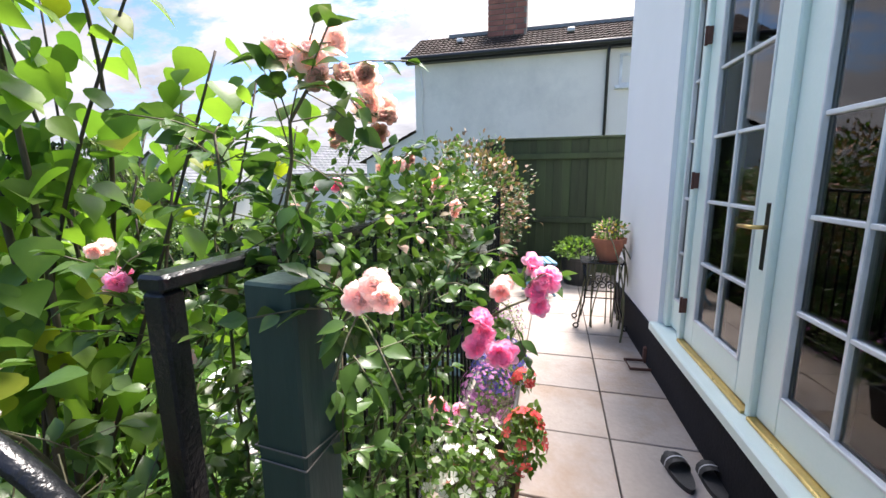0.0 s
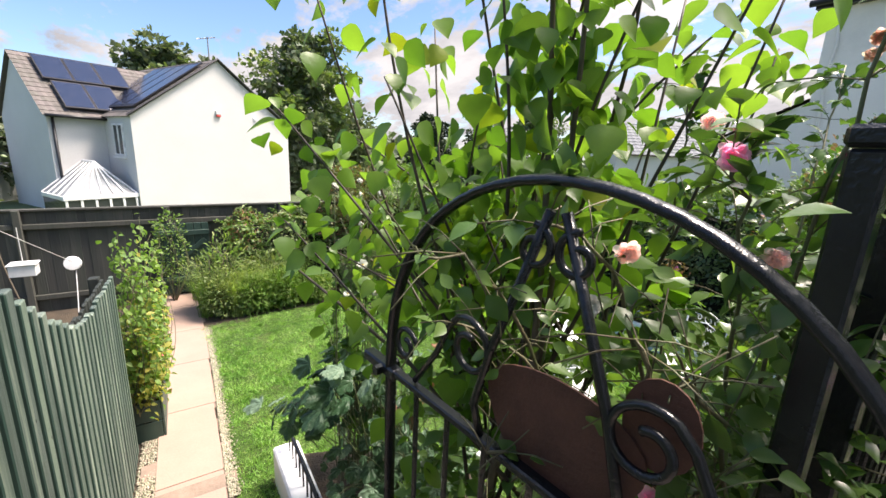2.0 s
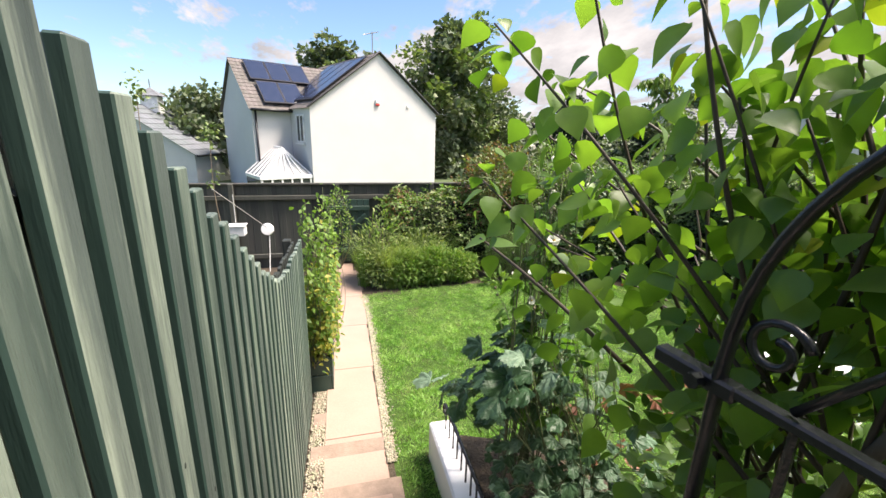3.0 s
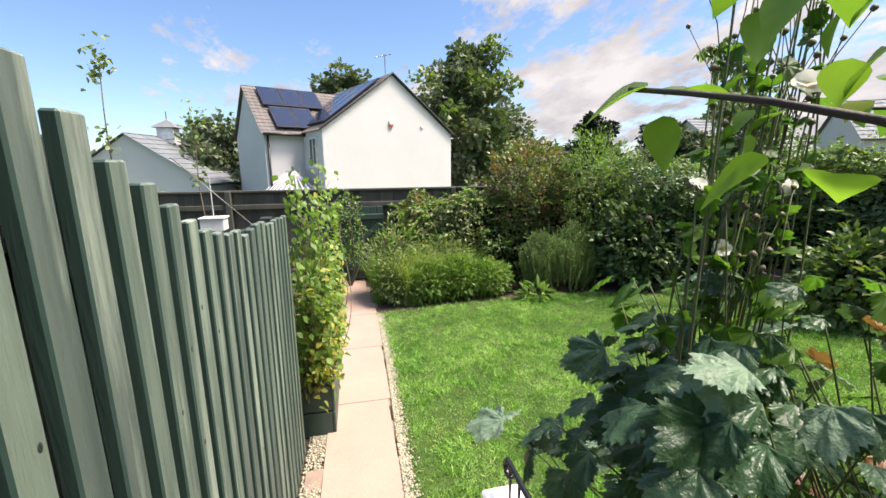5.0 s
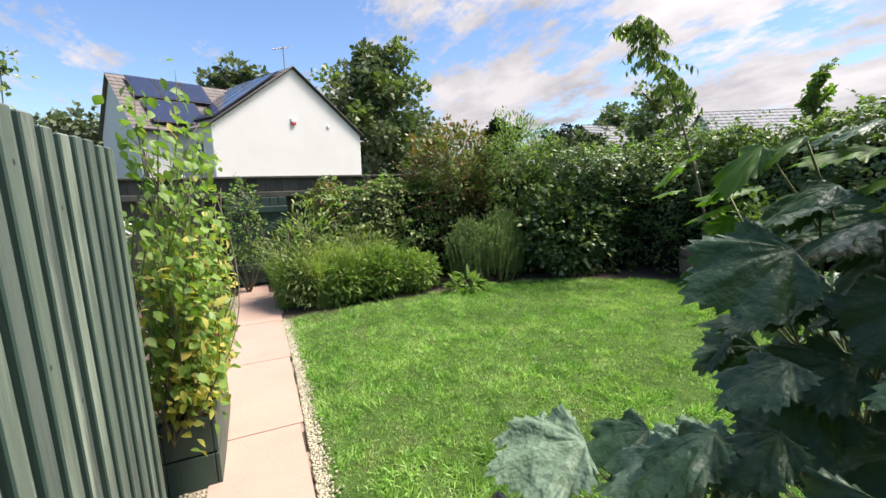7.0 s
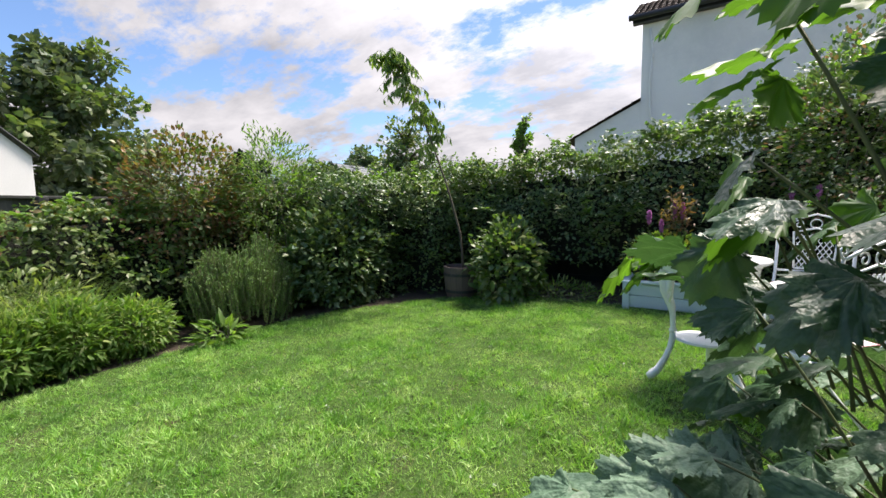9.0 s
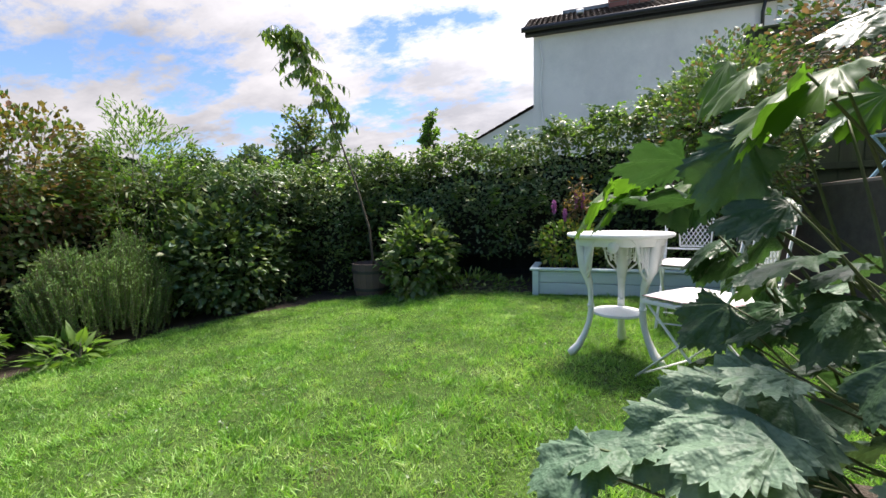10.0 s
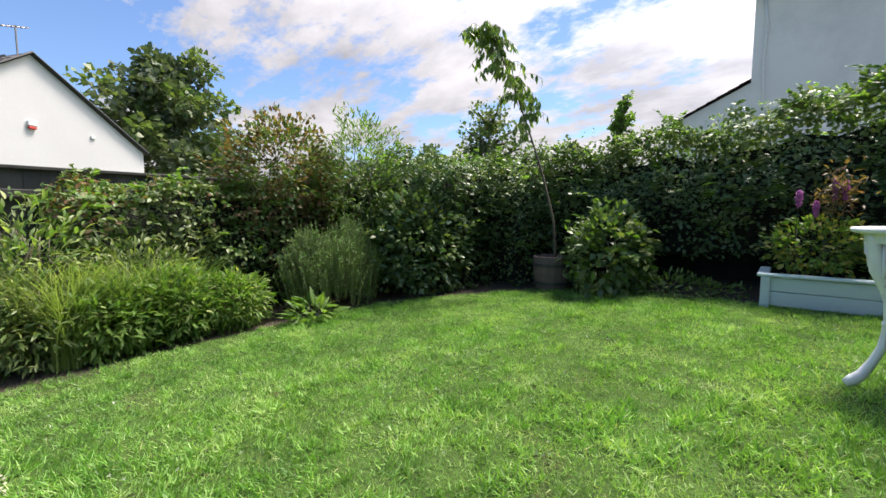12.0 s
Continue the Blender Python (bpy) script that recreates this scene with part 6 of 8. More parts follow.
def petals(name, c, d, r, n, mat, parent, rings=4, label=""):
    """Rings of cupped petals round the direction d."""
    d = unit(np.array(d, float))
    a = unit(np.cross(d, (0.3, 0.2, 1.0)))
    b = np.cross(d, a)
    P, T, U, S = [], [], [], []
    for k in range(rings):
        open_ = (0.35 + 1.15 * (k + 1) / rings)
        m = n + k
        for i in range(m):
            th = 2 * math.pi * (i + 0.5 * (k % 2)) / m + rng.uniform(-0.15, 0.15)
            o = a * math.cos(th) + b * math.sin(th)
            T.append(unit(o * math.sin(open_) + d * math.cos(open_) + rng.normal(0, 0.24, 3)))
            U.append(unit(d + rng.normal(0, 0.35, 3)))
            P.append(np.array(c) + o * r * 0.06 * k)
            S.append(0.72 * r * (0.62 + 0.38 * (k + 1) / rings))
    return scatter(name, PETAL, P, T, U, S, mat, parent, label=label, kind="", wide=1.3 if n < 8 else 1.0)


leaf_plant()


# ---- climbing rose over the railing ----
def rose(parent, c, d, r, mat, label, rings=5, n=6):
    f = new("bloom")
    f.parent = parent
    tagged(f, label)
    petals("petal_ring", c, d, r, n, mat, f, rings)
    part("stamen", Geo().lathe([(0.001, -0.002), (r * 0.16, r * 0.1), (0.001, r * 0.2)], 7, c), YELLOW, f, smooth=True)


def climbing_rose():
    b = thing("climbing_rose", "climbing rose with pink and cream blooms grown through the black railing", "rose", (0, 0, 0))
    g = Geo()
    L = []
    foot = np.array([0.95, 0.78, -1.0])
    canes = [((0.46, 0.78, 1.12), (0.10, 0.86, 1.12)), ((0.5, 0.62, 1.2), (0.26, 0.78, 1.16)), ((0.55, 0.7, 1.0), (0.2, 0.95, 0.95)), ((0.7, 0.6, 1.2), (1.4, 0.5, 1.5)), ((0.8, 0.6, 1.1), (2.0, 0.5, 1.55)),
             ((0.6, 0.55, 1.3), (0.57, 0.33, 1.57)), ((0.8, 0.45, 1.2), (0.95, 0.17, 1.24)), ((0.9, 0.45, 1.1), (0.85, 0.06, 1.16)), ((0.7, 0.45, 1.2), (0.42, 0.2, 1.29)), ((1.1, 0.5, 1.1), (2.6, 0.6, 1.4)),
             ((1.0, 0.5, 0.7), (1.2, 0.33, 0.64)), ((1.2, 0.7, 1.1), (3.0, 0.7, 1.2)), ((0.9, 0.7, 1.0), (1.8, 0.9, 1.6)), ((0.7, 0.7, 0.8), (1.5, 0.42, 1.35)), ((0.6, 0.6, 0.9), (0.62, 0.56, 1.5)), ((0.5, 0.7, 0.7), (0.2, 0.8, 0.8)),
             ((0.62, 0.6, 1.0), (0.50, 0.66, 1.27)), ((1.3, 0.6, 1.0), (2.4, 0.42, 1.2)), ((0.8, 0.9, 0.8), (1.2, 1.1, 1.55)), ((0.42, 0.62, 0.9), (0.25, 0.62, 1.05)), ((0.5, 0.75, 0.6), (0.24, 0.85, 0.6)), ((0.7, 0.7, 1.0), (0.75, 0.45, 1.42)), ((0.42, 0.55, 1.15), (0.30, 0.60, 0.98)), ((0.52, 0.6, 0.8), (0.33, 0.55, 0.86))]
    for m, e in canes:
        m, e = np.array(m), np.array(e)
        q = np.linspace(0, 1, 22)[:, None]
        f = foot + (rng.uniform(-0.2, 0.4), rng.uniform(-0.1, 0.1), 0)
        Q = (1 - q) ** 2 * f + 2 * q * (1 - q) * (m * 2 - (f + e) / 2 * 1.0) * 1.0 + q**2 * e
        Q = (1 - q) ** 2 * f + 2 * q * (1 - q) * m + q**2 * e + rng.normal(0, 0.006, Q.shape)
        g.tube(Q, np.linspace(0.006, 0.0025, 22), 5)
        for i in range(7, 22):
            for s in range(3 if i > 9 else 1):
                sd = unit(rng.normal(size=3) + (0, 0, 0.2))
                tw = Q[i] + sd * rng.uniform(0.03, 0.14)
                g.tube([Q[i], (Q[i] + tw) / 2 + (0, 0, 0.006), tw], 0.0013, 3)
                for u in (0.45, 0.7, 1.0):
                    for w in (-1, 1):
                        L.append((Q[i] + (tw - Q[i]) * u, unit(sd + np.cross(sd, (0, 0, 1)) * w * (1.2 if u < 1 else 0.3))))
    part("cane", g, TWIG, b, "long green thorny canes", smooth=True, kind="stuff")
    P, T = np.array([a for a, _ in L]), np.array([d for _, d in L])
    keep = ~((P[:, 0] < 0.42) & (P[:, 1] < 0.45))
    keep &= ~((P[:, 1] < 0.22) & (P[:, 2] < 1.05))
    keep &= ~((P[:, 0] < 0.40) & (P[:, 1] > 0.3) & (P[:, 1] < 1.35) & (P[:, 2] < 1.2) & (rng.random(len(P)) < 0.85))
    P, T = P[keep], T[keep]
    scatter("leaf_mass", OVAL_FINE, P, unit(T + rng.normal(0, 0.25, T.shape) + (0, 0, -0.2)), unit(rng.normal(0, 0.45, T.shape) + (0, 0, 1)), rng.uniform(0.026, 0.05, len(P)), ROSE_LEAF, b, label="glossy green rose leaves")
    eye = np.array([-0.2, 0.0, 1.35])
    for c, r, m, lab, k in (((0.41, 0.175, 1.305), 0.021, PALE_PINK, "pale cream-pink rose bloom", 4), ((0.56, 0.33, 1.585), 0.030, PALE_PINK, "faded pale pink bloom", 3), ((0.66, 0.30, 1.53), 0.028, PALE_PINK, "faded pale pink bloom", 3), ((0.60, 0.30, 1.56), 0.022, FADED, "brown spent bloom", 3),
                             ((0.68, 0.29, 1.49), 0.022, FADED, "brown spent bloom", 2), ((0.82, 0.035, 1.19), 0.030, PINK, "bright pink rose bloom", 4), ((0.78, 0.13, 1.115), 0.030, PINK, "bright pink rose bloom", 4), ((0.80, 0.10, 1.20), 0.026, PALE_PINK, "pale pink bloom", 2),
                             ((0.97, 0.17, 1.245), 0.020, WHITE_PETAL, "small creamy bloom", 3), ((0.50, 0.66, 1.26), 0.022, PINK, "pink bloom", 2), ((0.50, 0.70, 1.31), 0.018, PALE_PINK, "pale pink bloom", 2), ((1.17, 0.33, 0.66), 0.032, PINK, "pink bloom", 4), ((1.15, 0.34, 0.73), 0.028, PALE_PINK, "cream-pink bloom", 2),
                             ((0.75, 0.44, 1.40), 0.020, PINK, "pink bloom", 2), ((1.3, 0.5, 1.45), 0.026, PALE_PINK, "pale pink bloom", 3), ((1.6, 0.45, 1.38), 0.028, PALE_PINK, "pale pink bloom", 3), ((1.8, 0.42, 1.30), 0.028, PALE_PINK, "pale pink bloom", 3), ((1.9, 0.4, 1.15), 0.03, WHITE_PETAL, "small creamy bloom", 3),
                             ((0.34, 0.70, 1.13), 0.022, PALE_PINK, "cream bloom", 1), ((0.30, 0.72, 1.05), 0.024, WHITE_PETAL, "creamy white bloom", 2), ((0.36, 0.62, 0.78), 0.024, PINK, "pink bloom", 1), ((0.55, 0.60, 1.12), 0.02, PALE_PINK, "pale bloom", 1), ((1.0, 0.5, 1.0), 0.025, PINK, "pink bloom", 2),
                             ((2.3, 0.5, 1.4), 0.03, PALE_PINK, "pale pink bloom", 4), ((1.3, 0.7, 1.55), 0.022, FADED, "brown spent bloom", 4), ((2.0, 0.7, 1.5), 0.025, FADED, "brown spent bloom", 4)):
        c = np.array(c)
        for i in range(k + (2 if k > 2 else 0)):
            q = c + (rng.normal(0, 0.8, 3) * r if i else 0)
            rose(b, q, unit(eye - q) + rng.normal(0, 0.35, 3) + (0, 0, 0.3), r * rng.uniform(0.7, 0.95), m, lab, 6, 9)
    # cream sprays hanging by the wall
    for c, m in (((0.44, 2.05, -0.52), WHITE_PETAL), ((0.43, 2.10, -0.60), PALE_PINK), ((0.43, 2.12, -0.68), PALE_PINK), ((0.42, 2.08, -0.75), PINK), ((0.45, 2.0, -0.47), WHITE_PETAL)):
        for i in range(4):
            rose(b, np.array(c) + rng.normal(0, 0.022, 3), (-0.6, -0.3, 0.5) + rng.normal(0, 0.3, 3), 0.02, m, "small cream and pink bloom", 2, 5)


climbing_rose()
bush("spent_rose_bush", "rose bush covered in brown seed heads beyond the railing", (4.25, 0.85, 1.12), (0.55, 0.60, 0.62), 3600, ROSE_LEAF, 0.05, OVAL, mats=((SPENT, 0.42), (HEDGE_DARK, 0.25), (FADED, 0.05)), category="rose bush")
bush("hedge_bush", "tall small-leaved bush with seed heads beside the hedge", (5.3, 1.45, 0.5), (0.7, 0.75, 0.95), 7500, HEDGE_DARK, 0.05, OVAL, mats=((HEDGE_LIGHT, 0.25), (SPENT, 0.12), (HEDGE_DARK, 0.3)))
bush("rail_foliage", "rose leaves and buds grown along the handrail", (1.75, 0.47, 1.24), (1.15, 0.10, 0.20), 1500, ROSE_LEAF, 0.042, OVAL_FINE, mats=((HEDGE_LIGHT, 0.2), (FADED, 0.05)), category="rose bush", stems=10)
bush("railing_shrub", "low leafy shrub below the patio railing", (1.6, 0.85, 0.1), (1.0, 0.26, 0.80), 4200, ROSE_LEAF, 0.05, OVAL, mats=((HEDGE_LIGHT, 0.3), (HEDGE, 0.3)))
bush("bed_shrub", "leafy plants in the bed behind the gate", (0.85, 1.35, 0.0), (0.36, 0.45, 0.70), 1500, HEDGE_LIGHT, 0.06, OVAL_FINE, mats=((ROSE_LEAF, 0.5),), fill=0.3)


# ---- climber with its trough at the end of the fence ----
def climber():
    b = thing("climbing_plant", "climber with green and yellowing leaves on the end of the fence", "climbing plant", (0, 0, 0))
    g = Geo()
    P = []
    for i in range(115):
        y0, y1 = rng.uniform(4.3, 5.2), rng.uniform(4.2, 5.15)
        h = rng.uniform(0.4, 1.35)
        Q, R = branch((-0.6, y0, -1.05), (rng.uniform(-0.62, -0.34), y1, -1.05 + h), 0.004, 0.002, 0.08, 12)
        g.tube(Q, R, 4)
        P.append(Q[2:] + rng.normal(0, 0.03, (10, 3)))
    for e in ((-0.45, 4.6, 0.62), (-0.6, 4.5, 0.5), (-0.40, 4.85, 0.42), (-0.5, 4.35, 0.38), (-0.34, 5.0, 0.30)):
        Q, R = branch((-0.58, 4.5, -0.1), e, 0.004, 0.0015, 0.04, 12)
        g.tube(Q, R, 4)
        P.append(Q[3:])
    part("vine_stem", g, TWIG, b, "twining stems", smooth=True, kind="stuff")
    P = np.concatenate(P)
    P = np.repeat(P, 5, 0) + rng.normal(0, 0.05, (len(P) * 5, 3))
    P = P[bumps(P * 3, 1.3) > rng.uniform(-0.9, 0.25, len(P))]
    P = P[(P[:, 0] < -0.35)]
    P = P[P[:, 2] < 0.9]
    T = rand_dir(len(P), -0.5)
    T[:, 0] = np.abs(T[:, 0])
    yel = rng.random(len(P)) < np.interp(P[:, 2], [-1.0, -0.5, 0.0], [0.7, 0.35, 0.05])
    for k, m, lab in ((~yel, CLIMBER, "green leaves"), (yel, CLIMBER_YELLOW, "yellow and rusty leaves")):
        scatter("leaf_mass", OVAL_FINE, P[k], T[k], rand_dir(int(k.sum()), 1.2) + (0.5, 0, 0), rng.uniform(0.035, 0.065, int(k.sum())), m, b, label=lab)
    z = float(ground_z(-0.55, 4.6))
    pl = thing("planter_box", "dark green wooden planter box beside the path", "planter", (-0.555, 4.72, z))
    for k in range(2):
        part("side_board", Geo().box((-0.10, -0.38, 0.01 + k * 0.19), (0.10, -0.36, 0.19 + k * 0.19), 0.004), GREEN_POST, pl)
        part("side_board", Geo().box((-0.10, 0.36, 0.01 + k * 0.19), (0.10, 0.38, 0.19 + k * 0.19), 0.004), GREEN_POST, pl)
        part("long_board", Geo().box((0.101, -0.38, 0.01 + k * 0.19), (0.12, 0.38, 0.19 + k * 0.19), 0.004), GREEN_POST, pl)
        part("long_board", Geo().box((-0.12, -0.38, 0.01 + k * 0.19), (-0.101, 0.38, 0.19 + k * 0.19), 0.004), GREEN_POST, pl)
    part("potting_soil", Geo().box((-0.1, -0.36, 0.2), (0.1, 0.36, 0.33)), SOIL, pl)
    f = thing("pink_flower", "small pink flower on the climber", "flower", (0, 0, 0))
    petals("petal_ring", (-0.42, 4.75, -0.72), (0.8, -0.6, 0.3), 0.035, 7, PINK, f, 3)


climber()
bush("trellis_climber", "white-flowered climber on the back fence", (-0.35, 8.6, -0.5), (0.25, 0.2, 0.6), 700, CLIMBER, 0.05, OVAL, mats=((HEDGE, 0.4),), category="climbing plant")


# ---- barrel, tree, raised bed, table and chairs ----
def barrel_tree():
    z = float(ground_z(5.3, 5.75))
    b = thing("half_barrel", "weathered oak half barrel planter beside the hedge", "planter", (5.22, 5.72, z))
    n = 18
    me = None
    for i in range(n):
        a = 2 * math.pi * i / n
        w = 2 * math.pi * 0.27 / n * 0.48
        if me is None:
            me = Geo().add([(0.22, -w * 0.85, 0), (0.22, w * 0.85, 0), (0.255, -w, 0.22), (0.255, w, 0.22), (0.26, -w * 1.02, 0.44), (0.26, w * 1.02, 0.44),
                            (0.20, -w * 0.8, 0), (0.20, w * 0.8, 0), (0.235, -w * 0.95, 0.44), (0.235, w * 0.95, 0.44)],
                           [[0, 1, 3, 2], [2, 3, 5, 4], [4, 5, 9, 8], [6, 8, 9, 7], [0, 2, 4, 8, 6], [1, 7, 9, 5, 3], [0, 6, 7, 1]]).mesh("stave", BARREL)
        s = part("stave", me, BARREL, b)
        s.rotation_euler = (0, 0, a)
    for zz, r in ((0.09, 0.241), (0.33, 0.262)):
        part("hoop", Geo().lathe([(r - 0.006, zz - 0.02), (r + 0.004, zz - 0.02), (r + 0.006, zz + 0.02), (r - 0.006, zz + 0.02)], 36, cap=False), BARREL_HOOP, b, "dull steel hoop")
    part("potting_soil", Geo().lathe([(0.23, 0.30), (0.23, 0.38), (0.01, 0.40)], 18), SOIL, b)
    t = thing("weeping_tree", "young leaning tree with drooping narrow leaves growing in the barrel", "tree", (0, 0, 0))
    g = Geo()
    tr = np.array([(5.18, 5.66, z + 0.36), (5.12, 5.68, -0.4), (4.98, 5.78, 0.2), (4.86, 5.92, 0.75), (4.72, 6.05, 1.25), (4.60, 6.15, 1.6), (4.50, 6.28, 1.92), (4.42, 6.40, 1.98)])
    q = np.linspace(0, 7, 30)
    TR = np.stack([np.interp(q, range(8), tr[:, i]) for i in range(3)], 1)
    g.tube(TR, np.linspace(0.018, 0.004, 30), 7)
    L = []
    for i in range(12, 30):
        for s in range(5 if i > 13 else 3):
            d = unit(np.array([rng.normal(), rng.normal(), 0.3]))
            ln = rng.uniform(0.12, 0.42 if i < 24 else 0.30)
            e = TR[i] + d * ln + (0, 0, -ln * 0.45)
            m = TR[i] + d * ln * 0.6 + (0, 0, 0.03)
            u = np.linspace(0, 1, 6)[:, None]
            Q = (1 - u) ** 2 * TR[i] + 2 * u * (1 - u) * m + u**2 * e
            g.tube(Q, 0.0018, 4)
            L += [Q[j] for j in range(1, 6) for _ in range(2)]
    part("trunk", g, BARK, t, "slender grey trunk with fine twigs", smooth=True)
    L = np.array(L)
    scatter("leaf_mass", blade(0.17, [0.1, 0.85, 1.0, 0.6, 0.0], 0.3, 0.25), L, unit(rand_dir(len(L)) * 0.45 + (0, 0, -1)), rand_dir(len(L)), rng.uniform(0.08, 0.14, len(L)), PEACH, t, label="drooping narrow leaves")


barrel_tree()


def raised_bed():
    z = float(ground_z(4.95, 3.3)) - 0.02
    b = thing("raised_bed", "pale blue painted timber raised bed at the foot of the hedge", "raised bed", (4.86, 0, z), turn=0)
    y0, y1, d = 1.1, 3.47, 0.62
    for k in range(2):
        part("plank", Geo().box((0, y0, 0.02 + k * 0.135), (0.035, y1, 0.15 + k * 0.135), 0.006), PALE_BLUE, b, "painted front plank")
        part("plank", Geo().box((0.037, y1 - 0.036, 0.02 + k * 0.135), (d, y1 - 0.002, 0.15 + k * 0.135), 0.006), PALE_BLUE, b, "painted end plank")
    part("capping", Geo().box((-0.03, y0, 0.291), (0.075, y1 + 0.03, 0.318), 0.006), PALE_BLUE, b, "flat capping board")
    part("capping", Geo().box((0.077, y1 - 0.06, 0.291), (d, y1 + 0.03, 0.318), 0.006), PALE_BLUE, b, "flat capping board")
    part("corner_post", Geo().box((-0.028, y1 - 0.07, -0.06), (-0.002, y1, 0.289), 0.004), PALE_BLUE, b)
    part("soil_fill", Geo().box((0.036, y0, -0.1), (d, y1 - 0.037, 0.24)), SOIL, b, "dark soil")


raised_bed()
bush("yellow_green_plant", "yellow-green leafy plant in the raised bed", (5.1, 3.1, -0.62), (0.22, 0.35, 0.25), 900, CLIMBER, 0.055, OVAL, mats=((CLIMBER_YELLOW, 0.35),))
bush("low_green_plant", "low green plants in the raised bed", (5.15, 2.2, -0.72), (0.22, 0.7, 0.2), 1400, HEDGE, 0.05, OVAL)
bush("grass_tuft", "tuft of rough grass and ivy at the foot of the hedge", (5.2, 4.35, -1.15), (0.25, 0.7, 0.14), 900, HEDGE, 0.07, LANCE, 0.5, mats=((HEDGE_LIGHT, 0.4),))
bl = thing("climber_blossom", "pale yellow blossom clusters on the climber in the boundary hedge", "flowers", (0, 0, 0))
c = np.stack([rng.uniform(5.62, 6.2, 70), rng.uniform(1.4, 5.2, 70), np.zeros(70)], 1)
c[:, 2] = -0.85 + 1.47 * np.interp(c[:, 1], [0.9, 2.0, 3.2, 5.0], [1.62, 1.35, 1.12, 0.98]) + rng.normal(-0.02, 0.09, 70)
P = np.repeat(c, 9, 0) + rng.normal(0, 0.022, (630, 3))
scatter("blossom", TUFT, P, rand_dir(630, 0.5), rand_dir(630, 0.5), 0.024, GRASS_PALE, bl, label="pale yellow blossom")
P = np.repeat(c[::3], 7, 0) + rng.normal(0, 0.02, (len(c[::3]) * 7, 3))
scatter("blossom", TUFT, P, rand_dir(len(P), 0.5), rand_dir(len(P), 0.5), 0.024, WHITE_PETAL, bl, label="creamy blossom")
as_ = thing("astilbe_plumes", "tall feathery plant with magenta flower plumes in the raised bed", "plant", (0, 0, 0))
g = Geo()
for x, y, z, h in ((5.05, 3.00, -0.02, 0.20), (5.1, 2.93, -0.04, 0.17), (4.98, 3.24, -0.12, 0.14), (5.0, 3.12, -0.22, 0.13), (5.0, 2.05, 0.12, 0.16), (5.05, 1.85, 0.10, 0.14)):
    g.tube([(5.1, y + 0.02, -0.9), (x, y, z - h)], 0.003, 4)
    n = 260
    u = rng.random(n)
    P = np.stack([np.full(n, x), np.full(n, y), z - h * u], 1) + rand_dir(n) * (0.042 * np.sqrt(u) * (1.15 - u))[:, None]
    scatter("flower_plume", TUFT, P, rand_dir(n, 0.8), rand_dir(n), 0.018, PURPLE_PETAL, as_, label="magenta flower plume", kind="")
part("stem", g, DARK_STEM, as_, "thin reddish stems", kind="stuff")
P = np.array([5.08, 2.97, -0.15]) + rng.normal(0, 0.07, (260, 3)) * (1, 1, 1.6)
scatter("frond", LANCE, P, rand_dir(260, 0.8), rand_dir(260, 1), 0.06, HEDGE_RUST, as_, label="rusty fern-like leaves")


